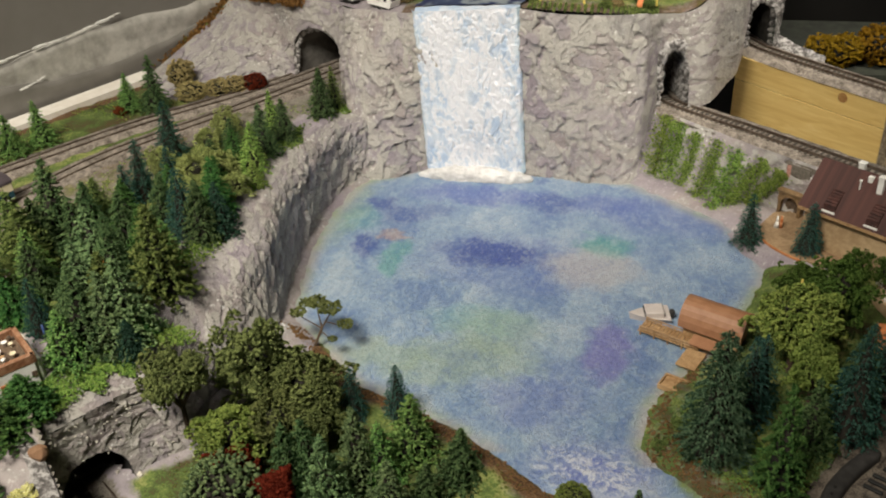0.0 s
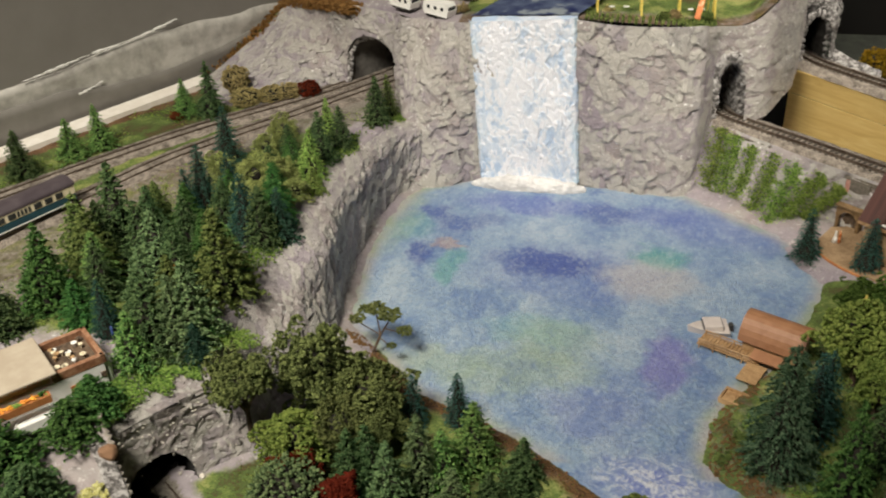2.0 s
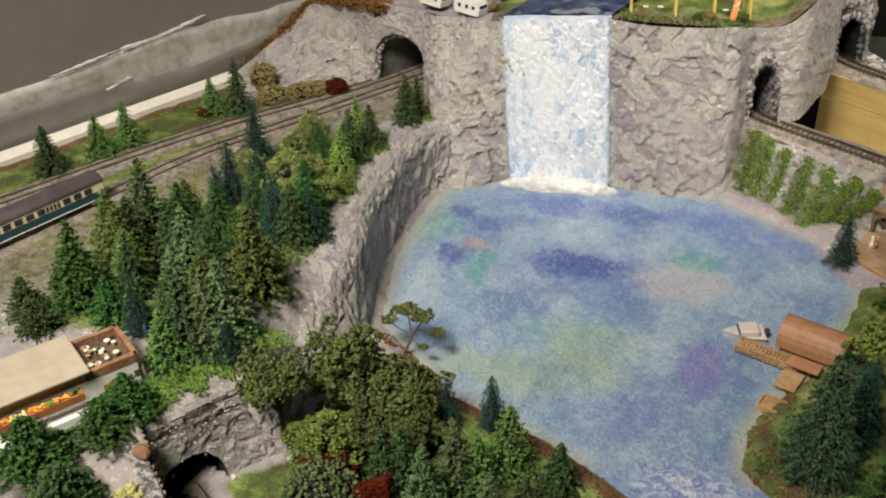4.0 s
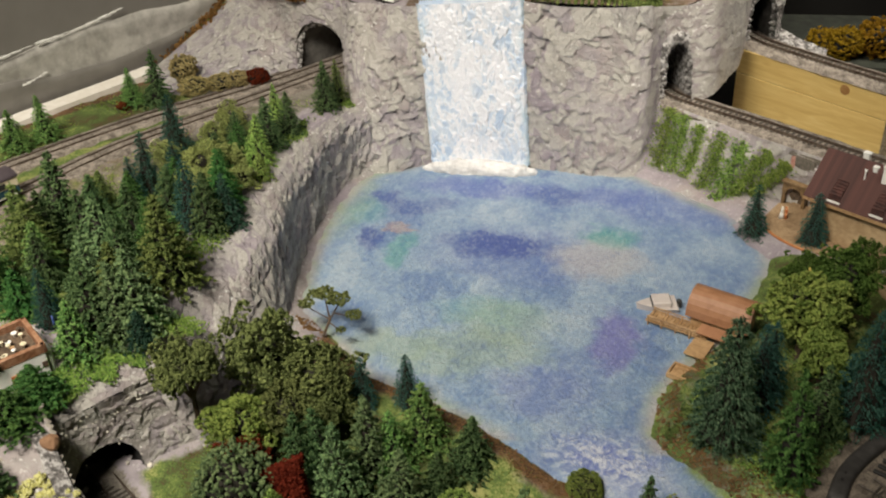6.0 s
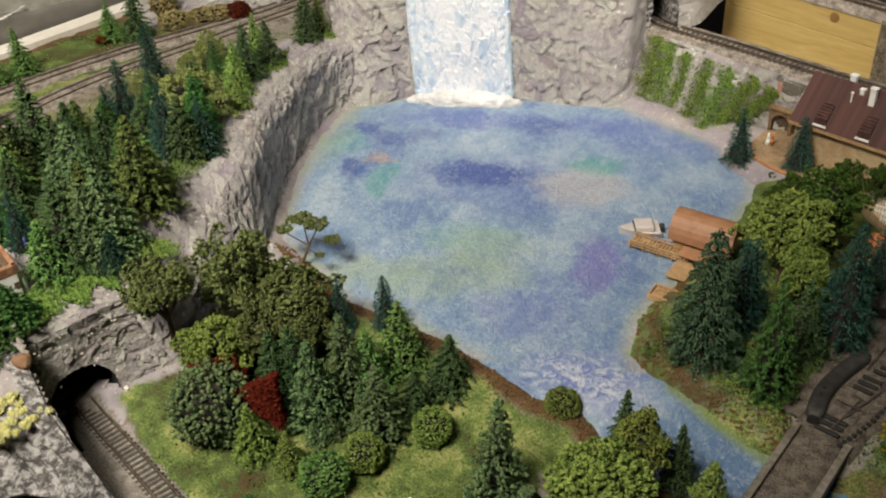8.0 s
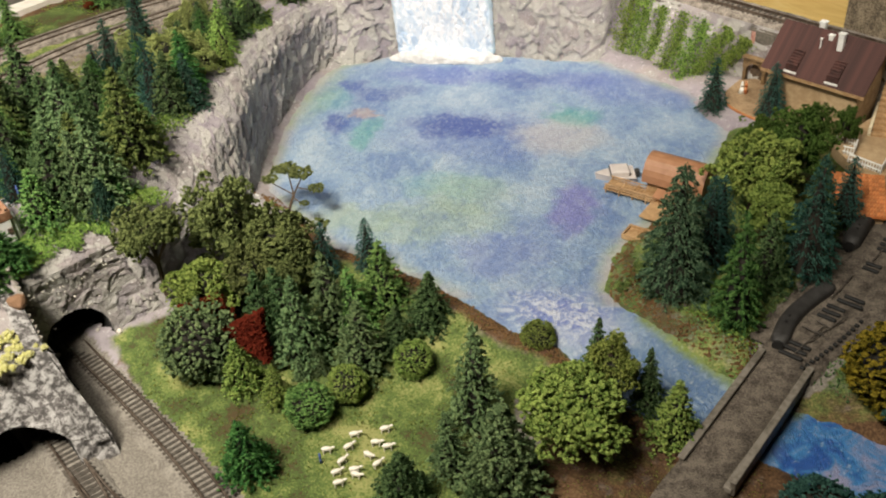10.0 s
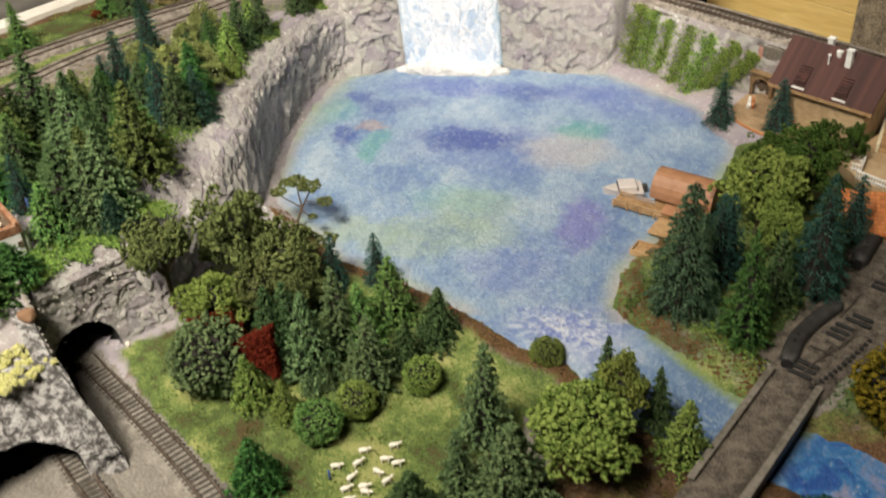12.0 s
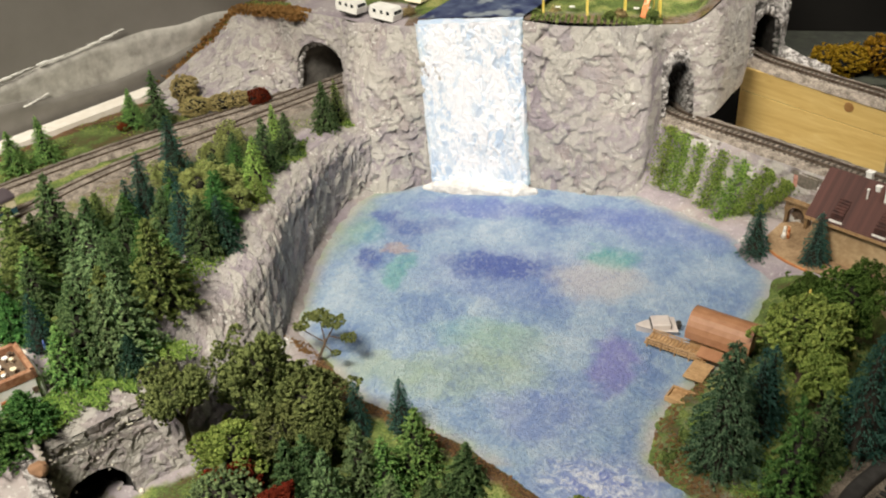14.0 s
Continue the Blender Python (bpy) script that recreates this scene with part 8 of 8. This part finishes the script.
for k, (x, y, a) in enumerate(((-0.0690, 0.2795, 10), (-0.0580, 0.2905, 15), (-0.0440, 0.2955, 20), (-0.0465, 0.2865, 5), (-0.0590, 0.2825, 40), (-0.0405, 0.2845, 15), (-0.0600, 0.2735, 50), (-0.0485, 0.2785, -25), (-0.0430, 0.2735, 45), (-0.0610, 0.2665, 30), (-0.0530, 0.2690, 15), (-0.0585, 0.2605, 20), (-0.0515, 0.2660, -10))):
    m = Matrix.Translation((x, y, -0.0095)) @ Matrix.Rotation(radians(a), 4, "Z")
    if first is None:
        first = thing("toy_sheep", "tiny cream-white plastic sheep grazing on the meadow", "toy sheep", m @ Matrix.Diagonal((0.76, 0.76, 0.76, 1)), "flock of sheep")
        piece("body", SHEEP_BODY, first)
        for lx in (-0.0022, 0.0022):
            for ly in (-0.0008, 0.0008):
                piece("leg", LEG, first, "", Matrix.Translation((lx, ly, 0)))
    else:
        copy_thing(first, m)

# ---- coach on the terrace track ----
coach = thing("railway_coach", "cream and teal model railway coach with dark roof", "railway coach", frame_at(-0.3865, 0.5488, 0.0412, -0.455, -0.890) @ Matrix.Diagonal((1, 1, 0.85, 1)))
CL = 0.145
for z0, z1, mat, name in ((0.0045, 0.0105, TEAL_PAINT, "lower_side"), (0.0105, 0.0185, CREAM, "upper_side")):
    boxed(name, (0, -0.0088, z0, CL, 0.0088, z1), mat, coach, bevel=0.0006)
boxed("stripe", (0.0005, -0.00905, 0.0040, CL - 0.0005, 0.00905, 0.0047), WHITE, coach, "thin white stripe")
verts, faces = [], []
for x in (-0.0005, CL + 0.0005):
    for i in range(11):
        a = math.pi * i / 10
        verts.append((x, -0.0092 * math.cos(a), 0.0184 + 0.0052 * math.sin(a) ** 0.8))
faces = [(i, i + 1, 12 + i, 11 + i) for i in range(10)] + [tuple(range(11)), tuple(range(11, 22)), (0, 11, 21, 10)]
piece("roof", mesh_of("roof", verts, faces, surface("dark_violet_roof", (0.05, 0.038, 0.045), (0.085, 0.068, 0.075), 80, 0.5, 0.05), False), coach, "dull dark violet roof")
for side in (-1, 1):
    x = 0.010
    for k in range(16):
        wide = 0.0016 if k in (3, 4, 5, 6) else 0.0055
        boxed("window", (x, side * 0.0089 - 0.0003, 0.0122, x + wide, side * 0.0089 + 0.0003, 0.0168), GLASS_DARK, coach)
        x += wide + (0.0012 if wide < 0.002 else 0.0028)
for x in (0.022, 0.123):
    boxed("bogie", (x - 0.011, -0.006, 0.0005, x + 0.011, 0.006, 0.0045), BLACK_PLASTIC, coach)
    for wx in (-0.0075, 0.0075):
        bm = bmesh.new()
        rod(bm, (x + wx, -0.0055, 0.003), (x + wx, 0.0055, 0.003), 0.0030, sides=14)
        part("wheelset", bm, BLACK_PLASTIC, coach)
boxed("end_door", (-0.0006, -0.0035, 0.0050, 0.0, 0.0035, 0.0175), CREAM, coach)
for y in (-0.0062, 0.0040):
    boxed("end_window", (-0.0009, y, 0.0125, -0.0003, y + 0.0022, 0.0165), GLASS_DARK, coach)

# ---- cottage above the front tunnel ----
cott = thing("cottage", "white cottage with pale flat roof and open roof terrace", "cottage", frame_at(-0.3027, 0.2939, 0.052, 0.655, 0.755))
boxed("wall", (0.0, -0.006, 0.0, 0.080, 0.024, 0.0165), WHITE, cott, bevel=0.0005)
boxed("roof", (-0.002, -0.010, 0.0235, 0.056, 0.027, 0.0250), GREY_ROOF, cott, "flat pale beige roof", 0.0004)
boxed("upper_wall", (0.0, -0.004, 0.0165, 0.053, 0.023, 0.0235), CREAM, cott)
boxed("terrace_floor", (0.0555, -0.003, 0.0165, 0.079, 0.0235, 0.0172), TRUNK, cott)
PARAPET = surface("worn_brown_parapet", (0.20, 0.085, 0.04), (0.36, 0.20, 0.12), 500, 0.6, 0.4)
for dims in ((0.0540, -0.0062, 0.0160, 0.0810, -0.0035, 0.0215), (0.0785, -0.0062, 0.0160, 0.0812, 0.0245, 0.0215), (0.0540, 0.0222, 0.0160, 0.0810, 0.0245, 0.0215)):
    boxed("terrace_rail", dims, PARAPET, cott, "orange-brown wooden parapet", 0.0004)
boxed("end_wall", (0.0800, -0.004, 0.0, 0.0835, 0.018, 0.0160), WHITE, cott, "rounded white end wall", 0.0012)
boxed("end_window", (0.0768, -0.00655, 0.0085, 0.0795, -0.0060, 0.0115), TRUNK, cott)
boxed("door", (0.0610, -0.0068, 0.0005, 0.0665, -0.0060, 0.0105), ORANGE_WOOD, cott, "orange-brown wooden door")
boxed("porch", (0.0, -0.0150, 0.0, 0.055, -0.0062, 0.0060), WHITE, cott, "white rendered porch", 0.0005)
box_planter = boxed("planter", (0.006, -0.0140, 0.0125, 0.050, -0.0095, 0.0165), ORANGE_WOOD, cott, "orange wooden flower box")
rng = random.Random(8)
for k in range(10):
    v, f = [], []
    for _ in range(14):
        clump(v, f, (0.009 + k * 0.0042 + rng.uniform(-0.0018, 0.0018), -0.0118 + rng.uniform(-0.0016, 0.0016), 0.0168 + rng.uniform(0, 0.0012)), 0.0008, rng)
    piece("flowers", mesh_of("flowers", v, f, LEAF["yellow" if k in (2, 3) else "orange" if k % 3 else "green"]), box_planter)
rng = random.Random(21)
CLUTTER = (CREAM, WHITE, WOOD_TAN, TRUNK, CREAM)
clutter = thing("terrace_furniture", "jumble of cream tables, chairs and parasols on the roof terrace", "furniture", frame_at(-0.3027, 0.2939, 0.0695, 0.655, 0.755))
for k in range(20):
    bm = bmesh.new()
    x, y = rng.uniform(0.058, 0.077), rng.uniform(-0.001, 0.021)
    rod(bm, (x, y, 0), (x, y, 0.0022 + rng.uniform(0, 0.001)), 0.0004, sides=5)
    rod(bm, (x, y, 0.0022), (x, y, 0.0026), rng.uniform(0.0010, 0.0018), sides=8)
    part("table", bm, CLUTTER[k % 5], clutter)
figurine(-0.2517, 0.3709, 0.0695, 0.0060, BLUE_PAINT, WHITE, "tiny blue plastic figurine on the roof terrace")

# ---- caravans and playground on the plateau ----
def caravan(x, y, z, dx, dy):
    t = thing("caravan", "white model caravan with dark windows on the cliff top", "caravan", frame_at(x, y, z, dx, dy), "caravans")
    verts, faces, prof = [], [], ((-0.0120, 0.0030), (-0.0135, 0.0075), (-0.0115, 0.0128), (0.0110, 0.0132), (0.0135, 0.0080), (0.0120, 0.0030))
    for y0 in (-0.0055, 0.0055):
        verts += [(px, y0, pz) for px, pz in prof]
    faces = [(i, (i + 1) % 6, 6 + (i + 1) % 6, 6 + i) for i in range(6)] + [tuple(range(6)), tuple(reversed(range(6, 12)))]
    piece("body", mesh_of("body", verts, faces, WHITE), t)
    for y0 in (-0.0057, 0.0052):
        for wx in (-0.0085, -0.0010, 0.0060):
            boxed("window", (wx, y0, 0.0078, wx + 0.0030, y0 + 0.0005, 0.0105), GLASS_DARK, t)
    boxed("front_window", (0.0128, -0.004, 0.0085, 0.0134, 0.004, 0.0110), GLASS_DARK, t)
    boxed("skirt", (-0.010, -0.0045, 0.0010, 0.010, 0.0045, 0.0032), DARK_GREY, t)
    for y0 in (-0.0050, 0.0036):
        bm = bmesh.new()
        rod(bm, (0.0, y0, 0.0018), (0.0, y0 + 0.0014, 0.0018), 0.0018, sides=12)
        part("wheel", bm, BLACK_PLASTIC, t)


caravan(-0.1530, 0.7395, 0.1200, 0.86, -0.51)
caravan(-0.1880, 0.7640, 0.1175, 0.83, -0.56)


def swing(x, y, z, wide, tall, label):
    t = thing("swing_frame", label, "swing", frame_at(x, y, z, 0.98, 0.1), "playground frames")
    for sx in (0, wide):
        for sy in (-0.006, 0.006):
            bm = bmesh.new()
            rod(bm, (sx, sy, -0.001), (sx, 0, tall), 0.0009, sides=6)
            part("leg", bm, YELLOW, t)
    bm = bmesh.new()
    rod(bm, (-0.001, 0, tall), (wide + 0.001, 0, tall), 0.0009, sides=6)
    part("crossbar", bm, YELLOW, t)
    for k in (0.33, 0.66):
        boxed("seat", (wide * k - 0.002, -0.001, 0.004, wide * k + 0.002, 0.001, 0.0048), WHITE, t)


swing(-0.0300, 0.7420, 0.1275, 0.033, 0.026, "yellow plastic swing frame on the grassy cliff top")
swing(0.0310, 0.7520, 0.1240, 0.026, 0.022, "small yellow plastic climbing frame on grass")
slide = thing("slide", "orange plastic playground slide on the cliff top", "slide", frame_at(0.0445, 0.7400, 0.1235, 0.25, 0.97))
verts = [(0.0, -0.0022, 0.001), (0.0, 0.0022, 0.001), (0.024, 0.0022, 0.021), (0.024, -0.0022, 0.021)]
verts += [(x, y, z + 0.0012) for x, y, z in verts]
piece("chute", mesh_of("chute", verts, [(0, 1, 2, 3), (4, 7, 6, 5), (0, 4, 5, 1), (1, 5, 6, 2), (2, 6, 7, 3), (3, 7, 4, 0)], ORANGE), slide)
bm = bmesh.new()
rod(bm, (0.024, -0.002, -0.001), (0.024, -0.002, 0.021), 0.0006)
rod(bm, (0.024, 0.002, -0.001), (0.024, 0.002, 0.021), 0.0006)
part("ladder", bm, YELLOW, slide)
for x, y, w, kind in ((-0.036, 0.736, 0.012, "fir_olive"), (-0.022, 0.745, 0.010, "beige"), (0.020, 0.737, 0.010, "fir_olive"), (0.028, 0.741, 0.010, "beige"), (-0.135, 0.742, 0.010, "beige"), (0.052, 0.742, 0.010, "fir_olive")):
    bush(kind, x, y, 0.1245, w, w * 0.7, "low olive scrub on the cliff top")
tent = thing("tent", "pale model tent on the grassy cliff top", "tent", frame_at(-0.1350, 0.7720, 0.1270, 0.9, -0.4))
piece("canvas", mesh_of("canvas", [(-0.008, -0.006, 0), (0.008, -0.006, 0), (0.008, 0.006, 0), (-0.008, 0.006, 0), (-0.008, 0, 0.011), (0.008, 0, 0.011)], [(0, 1, 5, 4), (2, 3, 4, 5), (0, 4, 3), (1, 2, 5)], CREAM), tent)

# ---- beyond the far right track ----
for x, y, w, h in ((0.210, 0.884, 0.034, 0.026), (0.225, 0.878, 0.036, 0.030), (0.255, 0.885, 0.040, 0.036), (0.290, 0.865, 0.044, 0.040), (0.330, 0.84, 0.044, 0.04)):
    bush("amber", x, y, 0.030, w, h, "orange-yellow autumn bush behind the far track")
bm = bmesh.new()
box(bm, 0.165, 0.855, -0.11, 0.47, 0.99, 0.030)
tagged(part("far_table", bm, surface("dark_green_felt", (0.012, 0.014, 0.010), (0.03, 0.034, 0.024), 120, 0.9)), "dark green scenery board behind the far track", "board", kind="structure")
rock_bank = loft("rubble_bank", [(0.166, 0.868, 0.040), (0.185, 0.858, 0.040), (0.205, 0.842, 0.040)], [(0.166, 0.880, 0.056), (0.186, 0.872, 0.050), (0.208, 0.858, 0.044)], 30, 10, BRUSHED, 0.003, 0.0, (), 3.0, 2.0)
tagged(piece("rubble_bank", rock_bank), "white-brushed rubble beside the far portal", "rock", kind="structure")

# ---- loose stones ----
STONE = bpy.data.meshes.new("stone")
bm = bmesh.new()
bmesh.ops.create_icosphere(bm, subdivisions=2, radius=1.0)
for v in bm.verts:
    v.co *= 1 + 0.3 * noise.noise(v.co * 1.6)
bm.to_mesh(STONE)
bm.free()
STONE.materials.append(surface("pale_stone", (0.42, 0.38, 0.33), (0.68, 0.63, 0.56), 500, 0.7, 0.5, spread=0.5))
rng = random.Random(55)
for x, y, r in ((-0.2025, 0.3640, 0.0030), (-0.2080, 0.3590, 0.0018), (-0.2300, 0.3380, 0.0024), (-0.2355, 0.3330, 0.0028), (-0.2400, 0.3280, 0.0024), (-0.2450, 0.3220, 0.0022), (-0.2180, 0.3500, 0.0018), (-0.2050, 0.3500, 0.0026), (-0.1985, 0.4010, 0.0016), (-0.2040, 0.4630, 0.0020), (-0.1900, 0.6480, 0.0016), (-0.1790, 0.6760, 0.0018), (-0.3330, 0.7120, 0.0020), (-0.3180, 0.7240, 0.0018), (-0.2860, 0.3650, 0.0020), (-0.2760, 0.3840, 0.0024), (-0.2700, 0.3920, 0.0020), (-0.2450, 0.4080, 0.0016), (-0.2550, 0.4240, 0.0022)):
    z, r = ground_z(x, y), r * 0.62
    if z > -0.02:
        tagged(piece("stone", STONE, None, "", Matrix.Translation((x, y, z + r * 0.3)) @ Matrix.Rotation(rng.uniform(0, 6), 4, "Z") @ Matrix.Diagonal((r * 1.3, r, r * 0.8, 1))), "small pale stone lying on grey plaster ground", "stone", "loose stones")
RUSTY = STONE.copy()
RUSTY.materials[0] = surface("rusty_boulder", (0.16, 0.075, 0.035), (0.36, 0.21, 0.12), 400, 0.7, 0.5)
tagged(piece("boulder", RUSTY, None, "", Matrix.Translation((-0.2260, 0.3095, 0.0480)) @ Matrix.Diagonal((0.0052, 0.0040, 0.0040, 1))), "rust-brown boulder at the cutting corner", "boulder")


# ---- pale stones along the ridge above the front tunnel ----
rng = random.Random(63)
for x, y, z, s in ((-0.2473, 0.3376, 0.0304, 0.0040), (-0.2394, 0.3474, 0.0332, 0.0034), (-0.2363, 0.3523, 0.037, 0.0028), (-0.2282, 0.3662, 0.0483, 0.0030), (-0.2123, 0.3808, 0.0415, 0.0042), (-0.2520, 0.4010, 0.0535, 0.004), (-0.2640, 0.3930, 0.0535, 0.0045), (-0.2730, 0.3985, 0.0525, 0.004)):
    bm = bmesh.new()
    bmesh.ops.create_icosphere(bm, subdivisions=2, radius=1.0)
    for v in bm.verts:
        v.co *= 1 + 0.45 * noise.noise(v.co * 1.6 + Vector((x * 700, y * 700, 0)))
    bmesh.ops.transform(bm, matrix=Matrix.Translation((x, y, z + s * 0.1)) @ Matrix.Rotation(rng.uniform(0, 3), 4, "Z") @ Matrix.Diagonal((s, s * 0.7, s * 0.55, 1)), verts=bm.verts)
    tagged(part("stone", bm, PALE_STONE, smooth=True), "rough cream-white stone on the grassy ridge", "stone", "pale stones")


# ---- point motor box beside the front turnout ----
motor_box = thing("switch_box", "small black plastic point motor box on the gravel", "switch box", frame_at(-0.1815, 0.2370, -0.0125, 0.80, -0.60))
boxed("housing", (0.0, -0.0045, 0.0, 0.0150, 0.0045, 0.0050), BLACK_PLASTIC, motor_box, bevel=0.0006)
boxed("lid", (0.0010, -0.0036, 0.0050, 0.0140, 0.0036, 0.0058), DARK_GREY, motor_box, bevel=0.0004)
